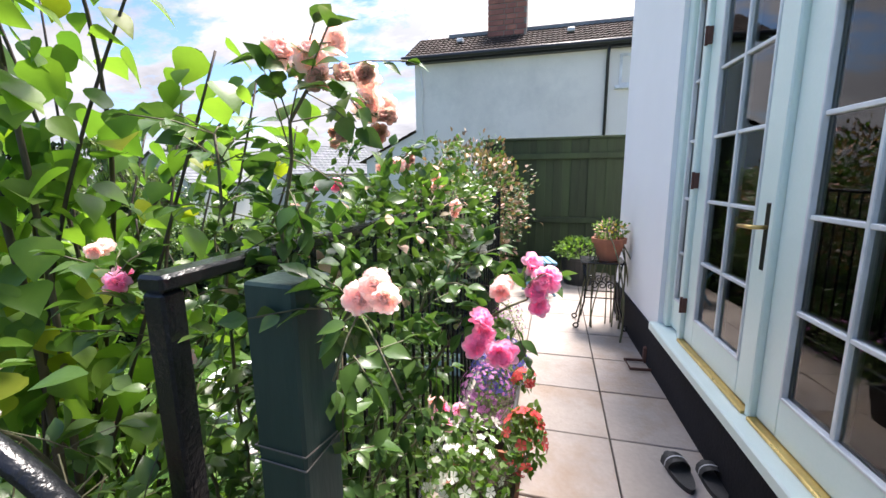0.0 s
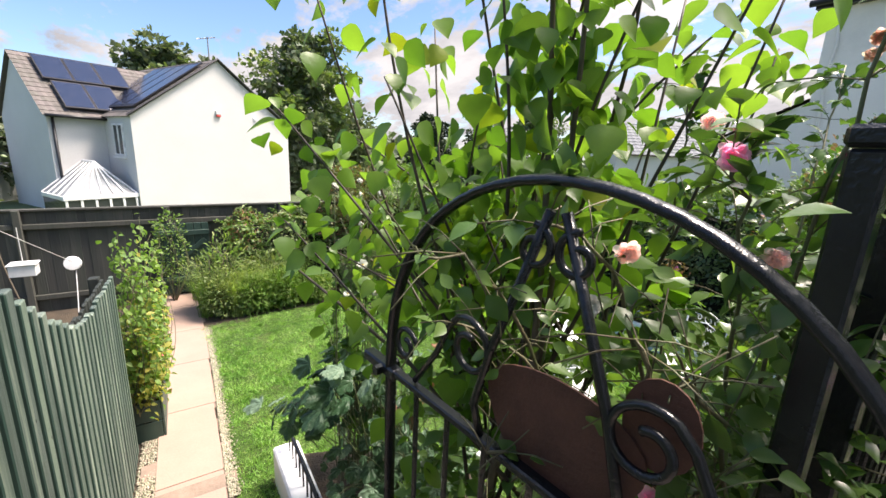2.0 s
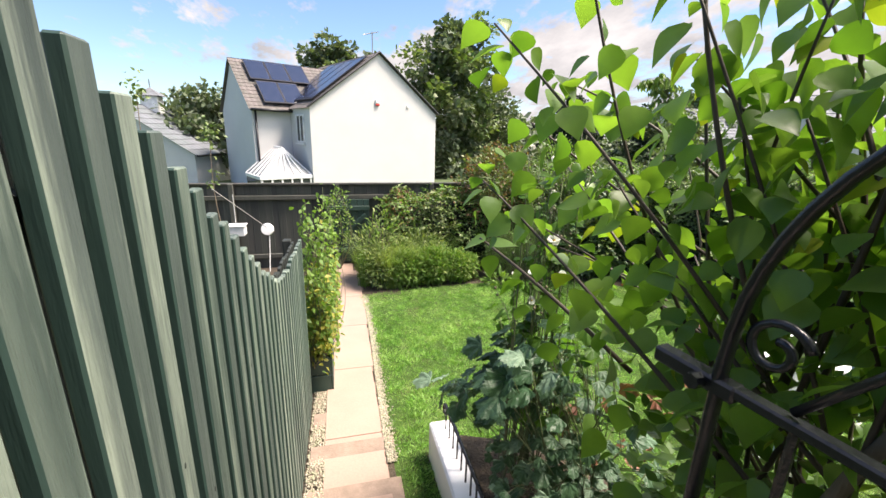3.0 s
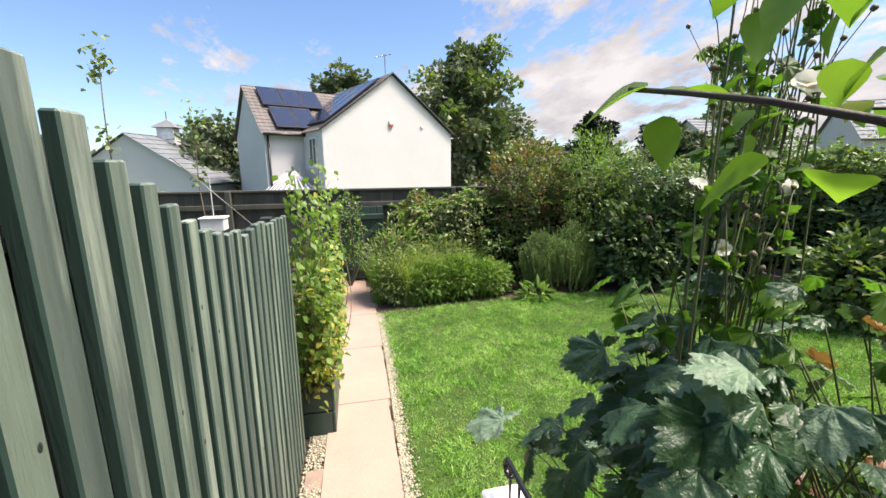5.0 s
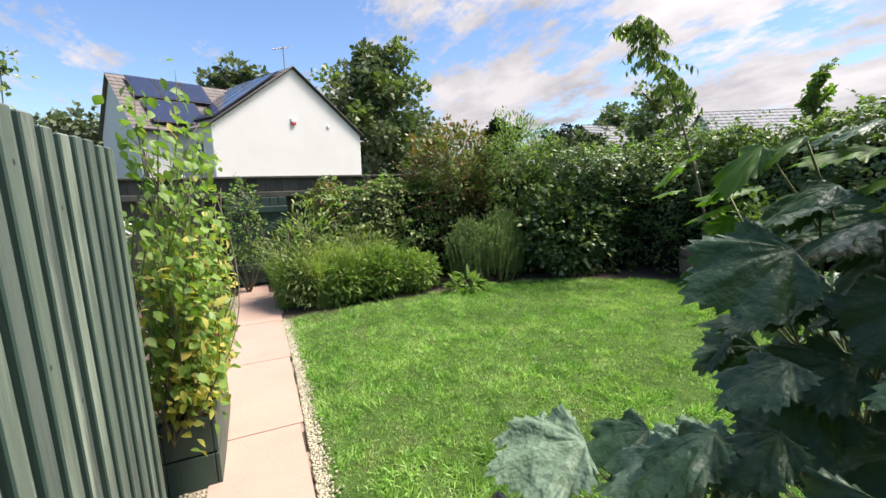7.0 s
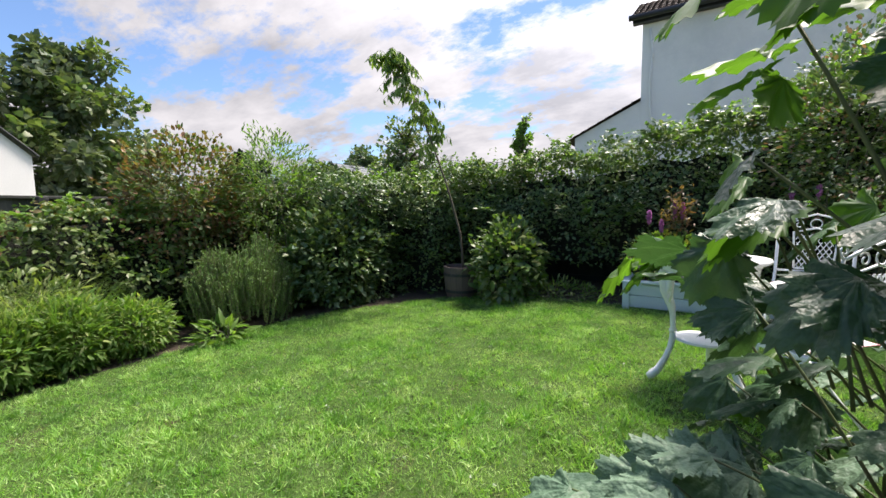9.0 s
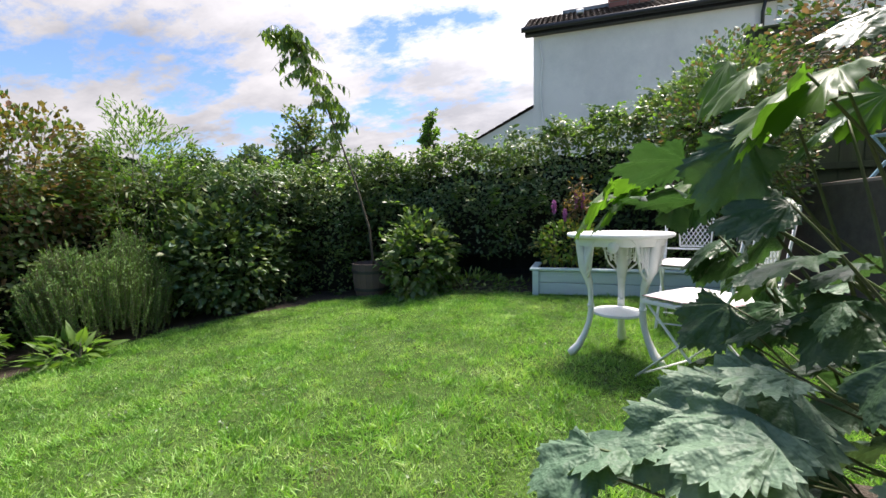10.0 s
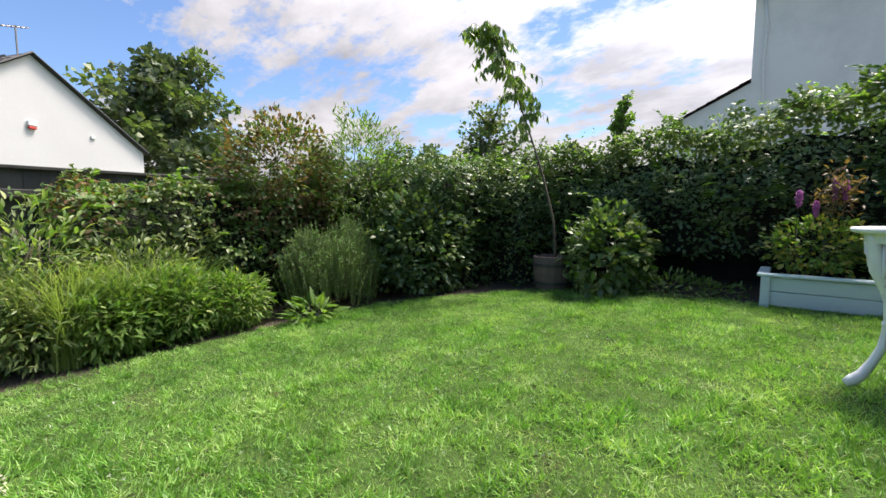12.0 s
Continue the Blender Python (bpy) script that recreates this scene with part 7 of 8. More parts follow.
def bistro_table():
    cx, cy, z = 2.965, 2.745, float(ground_z(2.965, 2.745))
    t = thing("bistro_table", "white cast iron garden table with round top and curved legs", "garden table", (cx, cy, z))
    H = -0.388 - z
    part("tabletop", Geo().lathe([(0.001, H - 0.028), (0.345, H - 0.028), (0.362, H - 0.02), (0.366, H - 0.008), (0.360, H), (0.001, H + 0.001)], 48, cap=False), CAST_WHITE, t, "round white top", smooth=False)
    part("apron_ring", Geo().lathe([(0.285, H - 0.075), (0.30, H - 0.075), (0.31, H - 0.029), (0.295, H - 0.029)], 40, cap=False), CAST_WHITE, t, "thin apron ring")
    part("shelf", Geo().lathe([(0.001, 0.255), (0.15, 0.25), (0.185, 0.262), (0.182, 0.275), (0.001, 0.28)], 32, cap=False), CAST_WHITE, t, "small round lower shelf")
    prof = [(0.36, 0.0), (0.33, 0.02), (0.29, 0.055), (0.245, 0.13), (0.215, 0.20), (0.20, 0.27), (0.20, 0.34), (0.205, 0.42), (0.215, 0.47), (0.235, 0.52), (0.26, 0.57), (0.285, H - 0.06), (0.295, H - 0.03)]
    for a in (108, 228, 348):
        l = new("leg")
        l.parent = t
        l.rotation_euler = (0, 0, radians(a))
        tagged(l, "ornate curved iron leg")
        leg = Geo()
        leg.tube([(x, 0, zz) for x, zz in prof], [0.026, 0.036, 0.032, 0.026, 0.025, 0.028, 0.023, 0.025, 0.032, 0.040, 0.042, 0.038, 0.030], 8, 0.8)
        leg.lathe([(0.001, 0.30), (0.026, 0.305), (0.026, 0.325), (0.001, 0.33)], 8, (0.20, 0, 0.0))
        leg.lathe([(0.001, 0.445), (0.030, 0.46), (0.026, 0.48), (0.001, 0.49)], 8, (0.215, 0, 0.0))
        part("leg_casting", leg, CAST_WHITE, l, smooth=True)
        # pierced fan that joins leg and top
        w = Geo()
        for s in (-1, 1):
            w.tube([(0.235, s * 0.015, 0.49), (0.245, s * 0.10, 0.56), (0.25, s * 0.165, H - 0.055), (0.245, s * 0.20, H - 0.03)], 0.010, 6, 0.6)
            for k in range(4):
                w.tube([(0.25, s * 0.02, 0.52 + k * 0.03), (0.255, s * (0.05 + k * 0.03), min(0.56 + k * 0.03, H - 0.04)), (0.262, s * (0.04 + 0.035 * k), H - 0.035)], 0.010, 5, 0.5)
                w.tube([(0.262, s * (0.03 + 0.04 * k), H - 0.032), (0.25, s * (0.015 + k * 0.035), 0.55 + 0.012 * k)], 0.009, 5, 0.5)
            w.tube([(0.25, s * (0.06 + x), H - 0.085 + y) for x, y in spiral(0.0, 0.0, 0.03, 0.01, 90, 1.1)], 0.0055, 5)
        part("pierced_bracket", w, CAST_WHITE, l, "pierced leaf-pattern bracket", smooth=True)
    t.scale = (0.87, 0.87, 1.0)
    for a in (168, 288, 48):
        m = Geo().lathe([(0.001, -0.004), (0.035, -0.003), (0.03, 0.006), (0.001, 0.009)], 12)
        ob = part("apron_medallion", m, CAST_WHITE, t, "round apron medallion", smooth=True)
        ob.rotation_euler = (0, radians(90), radians(a))
        ob.location = (0.305 * math.cos(radians(a)), 0.305 * math.sin(radians(a)), H - 0.075)


bistro_table()


def folding_chair(x, y, turn, sx=1.0):
    """White folding metal chair; it faces local +x."""
    z = float(ground_z(x, y))
    c = thing("folding_chair", "white folding metal chair with lattice back and piped cushion", "garden chair", (x, y, z), "chairs at the garden table", radians(turn))
    W, D, S = 0.20, 0.20, 0.43
    for s in (-1, 1):
        part("leg", Geo().tube([(D + 0.03, s * W, 0.0), (0.0, s * W, 0.22), (-D, s * W, S), (-D - 0.05, s * W, S + 0.10), (-D - 0.10, s * W, 0.88)], 0.010, 6, 0.6), CAST_WHITE, c, "long leg that runs up into the back", smooth=True)
        part("leg", Geo().tube([(-D - 0.03, s * (W - 0.02), 0.0), (0.0, s * (W - 0.02), 0.22), (D, s * (W - 0.02), S)], 0.010, 6, 0.6), CAST_WHITE, c, "crossing short leg", smooth=True)
        part("seat_rail", Geo().box((-D, s * W - 0.008, S - 0.012), (D, s * W + 0.008, S + 0.008), 0.003), CAST_WHITE, c)
        part("back_scroll", Geo().tube([(-D - 0.10, s * (W - 0.0) + s * yy, 0.90 + zz) for yy, zz in spiral(0, 0, 0.028, 0.008, -90, 1.2)], 0.005, 6), CAST_WHITE, c, "curled finial", smooth=True)
    for px, pz in ((D - 0.02, 0.035), (-D + 0.02, 0.035), (0, 0.22)):
        part("stretcher", Geo().tube([(px, -W, pz), (px, W, pz)], 0.006, 6), CAST_WHITE, c, "thin cross bar")
    sl = Geo()
    for i in range(7):
        sl.box((-D + i * 0.062, -W, S), (-D + i * 0.062 + 0.03, W, S + 0.010), 0.003)
    part("seat_slats", sl, CAST_WHITE, c, "slatted seat", kind="stuff")
    cu = new("seat_cushion")
    cu.parent = c
    tagged(cu, "flat white cushion with dark piping")
    m = bpy.data.meshes.new("cushion")
    k = 12
    V, F = [], []
    for zz in (0, 1):
        for i in range(k + 1):
            for j in range(k + 1):
                u, v = i / k * 2 - 1, j / k * 2 - 1
                e = (1 - u**6) * (1 - v**6)
                V.append((u * 0.205 * (1 - 0.02 * v * v), v * 0.205 * (1 - 0.02 * u * u), S + 0.028 + (1 if zz else -1) * 0.019 * e ** 0.5))
    n = (k + 1) ** 2
    for i in range(k):
        for j in range(k):
            q = [i * (k + 1) + j, (i + 1) * (k + 1) + j, (i + 1) * (k + 1) + j + 1, i * (k + 1) + j + 1]
            F += [[a + n for a in q], q[::-1]]
    m.from_pydata(V, [], F)
    m.materials.append(CUSHION)
    m.polygons.foreach_set("use_smooth", np.ones(len(m.polygons), bool))
    part("cushion_pad", m, CUSHION, cu)
    part("piping", Geo().tube([(-0.2, -0.2, S + 0.028), (0.2, -0.2, S + 0.028), (0.2, 0.2, S + 0.028), (-0.2, 0.2, S + 0.028), (-0.2, -0.2, S + 0.028)], 0.004, 5), PIPING, cu, "dark piping")
    bk = Geo()

    def bx(zz):
        return -D - 0.05 - 0.05 * (zz - S - 0.10) / 0.35
    for i in range(-5, 11):
        for s in (-1, 1):
            pts = []
            for zz in np.linspace(S + 0.13, S + 0.37, 13):
                yy = s * ((i * 0.030 - 0.075) + (zz - S - 0.13) * 0.62)
                if abs(yy) <= 0.095 + 0.03 * (zz - S - 0.13):
                    pts.append((bx(zz), yy, zz))
            if len(pts) > 1:
                bk.tube(pts, 0.0045, 4, 0.6)
    part("lattice_splat", bk, CAST_WHITE, c, "pierced diamond lattice splat")
    fr = Geo()
    fr.tube([(bx(S + 0.13), -0.10, S + 0.13), (bx(S + 0.38), -0.115, S + 0.38), (bx(S + 0.40), 0, S + 0.41), (bx(S + 0.38), 0.115, S + 0.38), (bx(S + 0.13), 0.10, S + 0.13), (bx(S + 0.13), -0.10, S + 0.13)], 0.007, 6)
    fr.tube([(bx(S + 0.11), -W, S + 0.11), (bx(S + 0.11), W, S + 0.11)], 0.008, 6)
    fr.tube([(bx(0.88), -W + 0.01, 0.87), (bx(0.9), -0.12, 0.90), (bx(0.93), 0, 0.935), (bx(0.9), 0.12, 0.90), (bx(0.88), W - 0.01, 0.87)], 0.007, 6)
    for s in (-1, 1):
        fr.tube([(bx(0.88), s * (0.09 + yy), 0.865 + zz) for yy, zz in spiral(0, 0, 0.03, 0.01, 30, 1.1)], 0.004, 5)
    fr.tube([(bx(0.88), yy, 0.87 + zz) for yy, zz in arc(0, 0, 0.03, 0, 360, 14)], 0.004, 5)
    part("back_frame", fr, CAST_WHITE, c, "scrolled back frame", smooth=True)
    return c


folding_chair(2.54, 2.38, 44)
folding_chair(3.74, 2.14, 163).scale = (1.08, 1.08, 1.08)
bl = thing("white_block", "small white painted wooden block on the grass", "block", (1.72, 2.5, float(ground_z(1.72, 2.5))), turn=radians(20))
part("block_body", Geo().box((-0.06, -0.05, 0), (0.06, 0.05, 0.10), 0.006), CAST_WHITE, bl)


# ---- patio things ----
def flower_patch(name, label, c, r, n, mat, size, greens=200, gm=HEDGE_LIGHT):
    b = thing(name, label, "flowers", (0, 0, 0))
    c, r = np.array(c), np.array(r)
    P = c + rand_dir(greens) * r * rng.random((greens, 1)) ** 0.4
    scatter("foliage", OVAL, P, rand_dir(greens, 0.4), rand_dir(greens, 1), size * 2.0, gm, b, label="small green leaves")
    g = Geo()
    for i in range(14):
        g.tube([c + (0, 0, -r[2]), c + rand_dir(1, 0.4)[0] * r * 0.8], 0.0015, 4)
    part("stem", g, GREEN_STEM, b, kind="stuff")
    d = rand_dir(n, 0.35)
    P = c + d * r * (0.85 + 0.2 * rng.random((n, 1)))
    F5 = []
    for k in range(5):
        a = 2 * math.pi * k / 5
        F5.append([(0, 0, 0), (math.cos(a - 0.5), math.sin(a - 0.5), 0.15), (1.25 * math.cos(a), 1.25 * math.sin(a), 0.1), (math.cos(a + 0.5), math.sin(a + 0.5), 0.15)])
    V = np.array(F5).reshape(-1, 3)
    Fc = np.array([[4 * k, 4 * k + 1, 4 * k + 2] for k in range(5)] + [[4 * k, 4 * k + 2, 4 * k + 3] for k in range(5)])
    scatter("blossom", (V, Fc), P, np.cross(d, rand_dir(n)), d, size * rng.uniform(0.8, 1.2, n), mat, b, label="many small flowers")


flower_patch("lobelia", "violet-blue trailing lobelia in a trough", (2.35, 0.28, 0.30), (0.28, 0.17, 0.13), 420, BLUE_PETAL, 0.011)
flower_patch("purple_flowers", "small purple flowers beside the lobelia", (1.95, 0.30, 0.33), (0.22, 0.14, 0.14), 220, PURPLE_PETAL, 0.009)
flower_patch("geranium", "coral red geranium flowers at the edge of the patio", (1.62, 0.09, 0.32), (0.16, 0.09, 0.14), 34, RED_PETAL, 0.022)
flower_patch("geranium", "coral red geranium flowers at the edge of the patio", (2.0, 0.12, 0.40), (0.08, 0.06, 0.05), 14, RED_PETAL, 0.02, 40)
flower_patch("white_bedding", "white bedding flowers in a terracotta trough", (1.45, 0.30, 0.27), (0.30, 0.20, 0.14), 70, WHITE_PETAL, 0.019, 500)
flower_patch("trailing_plant", "green trailing foliage with tiny flowers", (3.0, 0.33, 0.25), (0.5, 0.15, 0.2), 90, PURPLE_PETAL, 0.009, 700, HEDGE)


def trough(name, label, x0, x1, y0, y1, h, mat):
    t = thing(name, label, "planter", ((x0 + x1) / 2, (y0 + y1) / 2, 0))
    a, b = (x1 - x0) / 2, (y1 - y0) / 2
    V = [(-a * 0.92, -b * 0.85, 0), (a * 0.92, -b * 0.85, 0), (a * 0.92, b * 0.85, 0), (-a * 0.92, b * 0.85, 0), (-a, -b, h), (a, -b, h), (a, b, h), (-a, b, h),
         (-a + 0.015, -b + 0.015, h), (a - 0.015, -b + 0.015, h), (a - 0.015, b - 0.015, h), (-a + 0.015, b - 0.015, h), (-a + 0.02, -b + 0.02, h - 0.03), (a - 0.02, -b + 0.02, h - 0.03), (a - 0.02, b - 0.02, h - 0.03), (-a + 0.02, b - 0.02, h - 0.03)]
    F = [[0, 3, 2, 1]] + [[i + o, (i + 1) % 4 + o, (i + 1) % 4 + o + 4, i + o + 4] for o in (0, 4, 8) for i in range(4)]
    part("trough_body", Geo().add(V, F), mat, t)
    part("potting_soil", Geo().add([V[i] for i in (12, 13, 14, 15)], [[0, 1, 2, 3]]), SOIL, t)


trough("flower_trough", "terracotta trough at the patio's edge", 1.15, 1.75, 0.10, 0.40, 0.16, TERRACOTTA)
trough("flower_trough", "dark plastic trough under the lobelia", 1.85, 2.7, 0.16, 0.42, 0.20, DARK_PLASTIC)


def plant_stand():
    s = thing("plant_stand", "black wrought iron plant stand with curled feet against the wall", "plant stand", (4.02, -0.45, 0))
    part("stand_top", Geo().box((-0.16, -0.19, 0.625), (0.16, 0.19, 0.64), 0.004), BLACK_METAL, s)
    for sx in (-1, 1):
        for sy in (-1, 1):
            pts = [(sx * 0.13, sy * 0.16, 0.625), (sx * 0.12, sy * 0.14, 0.45), (sx * 0.12, sy * 0.15, 0.25), (sx * 0.14, sy * 0.20, 0.05)]
            pts += [(sx * 0.14, sy * (0.215 + y), 0.028 + z) for y, z in arc(0, 0, 0.022, 170, 470, 9)]
            part("leg", Geo().tube(pts, 0.008, 6), BLACK_METAL, s, "iron leg with a curled foot", smooth=True)
    for k in (-1, 1):
        for y in (-0.07, 0.0, 0.07):
            part("scroll", Geo().tube([(k * 0.12, y + a, 0.42 + b) for a, b in spiral(0, 0, 0.04, 0.01, 0, 1.3)], 0.005, 5), BLACK_METAL, s, "iron scroll", smooth=True)
        part("stretcher", Geo().tube([(k * 0.12, -0.15, 0.30), (k * 0.12, 0.15, 0.30)], 0.006, 6), BLACK_METAL, s)
    p = thing("flower_pot", "terracotta flower pot on the iron stand", "flower pot", (4.02, -0.50, 0.641))
    part("pot_body", Geo().lathe([(0.09, 0), (0.135, 0.16), (0.15, 0.162), (0.155, 0.205), (0.14, 0.207), (0.13, 0.16), (0.001, 0.16)], 28, cap=False), TERRACOTTA, p, smooth=False)
    bush("potted_pansies", "wiry plant with small yellow flowers in the terracotta pot", (4.02, -0.50, 0.92), (0.14, 0.14, 0.09), 330, HEDGE_LIGHT, 0.03, OVAL, mats=((FADED, 0.2),), stems=14)
    f = thing("yellow_pansy", "small yellow flowers in the terracotta pot", "flowers", (0, 0, 0))
    for i in range(7):
        petals("petal_ring", np.array([4.0, -0.50, 0.96]) + rng.normal(0, 0.06, 3) * (1, 1, 0.5), (-0.9, 0.2, 0.4), 0.018, 5, YELLOW_PETAL, f, 1)


YELLOW_PETAL = leafy("yellow_petal", (0.75, 0.55, 0.04), (0.8, 0.62, 0.08), 0.3, 0.6, 0.2)
plant_stand()

t = thing("blue_folding_stool", "faded blue folding wooden stool", "stool", (5.0, 0.15, 0), turn=radians(15))
for i in range(5):
    part("slat", Geo().box((-0.2, -0.17 + i * 0.07, 0.40), (0.2, -0.115 + i * 0.07, 0.415), 0.003), BLUE_PAINT, t)
for s in (-1, 1):
    for k in (-1, 1):
        part("leg", Geo().box((-0.26, -0.01, -0.015), (0.26, 0.01, 0.015), 0.003, Matrix.Translation((s * 0.16, 0, 0.20)) @ Matrix.Rotation(radians(90), 4, "Z") @ Matrix.Rotation(radians(50 * k), 4, "Y")), BLUE_PAINT, t)
tb = thing("plant_tub", "dark round tub by the fence", "planter", (5.6, -0.35, 0))
part("tub_body", Geo().lathe([(0.18, 0), (0.24, 0.34), (0.25, 0.345), (0.25, 0.37), (0.23, 0.37), (0.22, 0.33), (0.001, 0.33)], 24, cap=False), DARK_PLASTIC, tb)
bush("tub_shrub", "leafy green plant in the dark tub", (5.6, -0.35, 0.46), (0.32, 0.32, 0.12), 500, CLIMBER, 0.055, OVAL, stems=10)

bs = thing("boot_scraper", "brown iron boot scraper beside the black plinth", "boot scraper", (3.18, -0.66, 0), turn=radians(5))
part("scraper_frame", Geo().tube([(0.06, -0.10, 0.02), (0.06, 0.09, 0.02), (-0.10, 0.09, 0.02), (-0.10, -0.10, 0.02), (0.06, -0.10, 0.02)], 0.011, 6), RUSTY, bs)
part("scraper_end", Geo().box((0.04, -0.10, 0.0), (0.09, -0.04, 0.13), 0.015), RUSTY, bs, "rounded cast end")

for x, y, a in ((2.0, -0.62, 8), (1.97, -0.755, -2)):
    c = thing("slider_sandal", "black rubber slider sandal with a grey stripe", "sandal", (x, y, 0), "pair of sandals", radians(90 + a - 90))
    out = [(0.135 * math.cos(q) * (1 + 0.03 * math.cos(q)), 0.047 * math.sin(q) * (1 + 0.14 * math.cos(q))) for q in np.linspace(0, 2 * math.pi, 28, endpoint=False)]
    part("sole", Geo().prism(out, 0.001, 0.026), RUBBER, c)
    st = Geo()
    V, F = [], []
    for i in range(6):
        for j in range(11):
            q = math.pi * j / 10
            V.append((0.0 + i * 0.017, 0.053 * math.cos(q), 0.012 + 0.060 * math.sin(q) ** 0.7 - 0.002 * i))
    F = [[i * 11 + j, (i + 1) * 11 + j, (i + 1) * 11 + j + 1, i * 11 + j + 1] for i in range(5) for j in range(10)]
    part("strap", Geo().add(V, F), RUBBER, c, smooth=True)
    V = [(0.030 + i * 0.010, 0.0545 * math.cos(math.pi * j / 10), 0.0135 + 0.061 * math.sin(math.pi * j / 10) ** 0.7 - 0.001 * i) for i in range(2) for j in range(11)]
    part("stripe", Geo().add(V, [[j, 11 + j, 12 + j, j + 1] for j in range(10)]), STRIPE, c, smooth=True)

# neighbour's washing line beyond the side fence
w = thing("washing_line", "white cord washing line with a plastic reel", "washing line", (0, 0, 0))
part("cord", Geo().tube([(-1.4, 4.75, 0.59), (-1.4, 7.3, -0.33), (-1.38, 7.5, -0.4)], 0.004, 5), ROPE, w)
part("reel", Geo().lathe([(0.001, -0.02), (0.05, -0.02), (0.056, 0), (0.05, 0.02), (0.001, 0.02)], 16), UPVC, w, "white round reel")
w.children[-1].location, w.children[-1].rotation_euler = (-1.4, 7.35, -0.37), (radians(80), 0, 0)
w.children[-1].scale = (1.7, 1.7, 1.7)
part("hanging_cord", Geo().tube([(-1.38, 7.37, -0.45), (-1.37, 7.2, -0.7), (-1.36, 7.0, -0.95)], 0.006, 5), ROPE, w)
pb = thing("peg_basket", "white plastic peg basket hanging on the line", "basket", (-1.4, 5.45, 0.10))
for i in range(8):
    part("slat", Geo().box((-0.09, -0.07 + i * 0.018, -0.10), (0.09, -0.06 + i * 0.018, 0.0), 0.002), UPVC, pb)
part("basket_hook", Geo().tube([(0, 0, 0), (0, 0, 0.34)], 0.004, 5), ROPE, pb)
part("basket_rim", Geo().box((-0.10, -0.08, 0.0), (0.10, 0.085, 0.012), 0.003), UPVC, pb)


# ---- trees and distant things ----
def tree(name, label, x, y, zb, height, spread, n, mat, size, seed=0, mats=(), trunk=0.16, low=0.25):
    r0 = np.random.default_rng(seed)
    t = thing(name, label, "tree", (x, y, zb))
    g = Geo()
    top = np.array([r0.normal(0, 0.05) * height, 0, height * 0.9])
    q = np.linspace(0, 1, 10)[:, None]
    tr = q * top + np.sin(q * 3) * r0.normal(0, 0.02, 3) * height
    g.tube(tr, np.linspace(trunk, 0.02, 10), 7)
    C = []
    for i in range(34):
        u = low + (0.97 - low) * (i / 33)
        o = tr[min(9, int(u * 9))]
        a = i * 2.4 + r0.uniform(-0.4, 0.4)
        rad = spread * (math.sin(min(1, (u - low) / (1 - low) * 0.85 + 0.15) * math.pi) ** 0.6) * r0.uniform(0.65, 1.05)
        e = o + np.array([math.cos(a) * rad, math.sin(a) * rad, height * r0.uniform(0.0, 0.12)])
        g.tube([o, (o + e) / 2 + (0, 0, 0.1 * rad), e], [0.05, 0.03, 0.01], 5)
        for f in (0.5, 0.8, 1.05):
            C.append((o + (e - o) * f, spread * r0.uniform(0.18, 0.32)))
    part("trunk", g, BARK, t, "branching trunk", smooth=True)
    k = r0.integers(0, len(C), n)
    cc, rr = np.array([c for c, _ in C]), np.array([r for _, r in C])
    d = unit(r0.normal(size=(n, 3)))
    P = cc[k] + d * (rr[k] * r0.random(n) ** 0.33)[:, None] * (1, 1, 0.8)
    T = unit(d + r0.normal(0, 0.6, (n, 3)) + (0, 0, -0.1))
    U = unit(r0.normal(0, 0.6, (n, 3)) + (0, 0, 1))
    sel = r0.random(len(C))[k]
    i0 = 0.0
    for mt, fr in [(mat, 1.0 - sum(f for _, f in mats))] + list(mats):
        m = (sel >= i0) & (sel < i0 + fr)
        scatter("crown", TUFT, P[m], T[m], U[m], r0.uniform(0.7, 1.3, int(m.sum())) * size, mt, t, label="crown of small leaves")
        i0 += fr


tree("garden_tree", "tall broadleaf tree behind the white house", 7.6, 31, -3, 12.3, 4.2, 15000, TREE_LEAF, 0.34, 3, ((HEDGE, 0.4),), low=0.12)
tree("garden_tree", "rounded tree behind the white house", 0.2, 34, -3, 11.0, 3.6, 9000, TREE_LEAF, 0.36, 4, ((HEDGE, 0.3),), low=0.3)
tree("garden_tree", "broadleaf tree behind the white house", 12.0, 35, -3, 7.0, 4.0, 8000, TREE_LEAF, 0.34, 5, low=0.1)
tree("dark_conifer", "dark evergreen tree in the distance", 17, 30, -3, 7.6, 2.0, 6000, CONIFER, 0.28, 6, low=0.1)
tree("garden_tree", "broadleaf tree beyond the hedge", 22.5, 23.5, -3, 8.0, 2.6, 9000, TREE_LEAF, 0.26, 7, ((HEDGE_DARK, 0.4),), low=0.2)
tree("dark_conifer", "dark evergreen tree in the distance", 19.5, 25, -3, 6.6, 1.5, 4500, CONIFER, 0.24, 8, low=0.1)
tree("garden_tree", "tree beside the bungalow", -8.2, 31, -3, 6.6, 3.4, 8000, TREE_LEAF, 0.30, 9, low=0.1)
tree("garden_tree", "tree beside the bungalow", -4.8, 33, -3, 7.0, 2.6, 6000, TREE_LEAF, 0.30, 10, low=0.1)
tree("boundary_tree", "dark leafed young tree behind the hedge", 6.6, 7.7, -1.4, 3.3, 0.75, 3500, HEDGE_DARK, 0.075, 11, ((HEDGE, 0.4),), 0.04, low=0.45)
tree("boundary_tree", "slim leafy shoot above the hedge", 6.5, 5.25, -0.8, 2.45, 0.18, 700, CLIMBER, 0.07, 12, trunk=0.02, low=0.5)
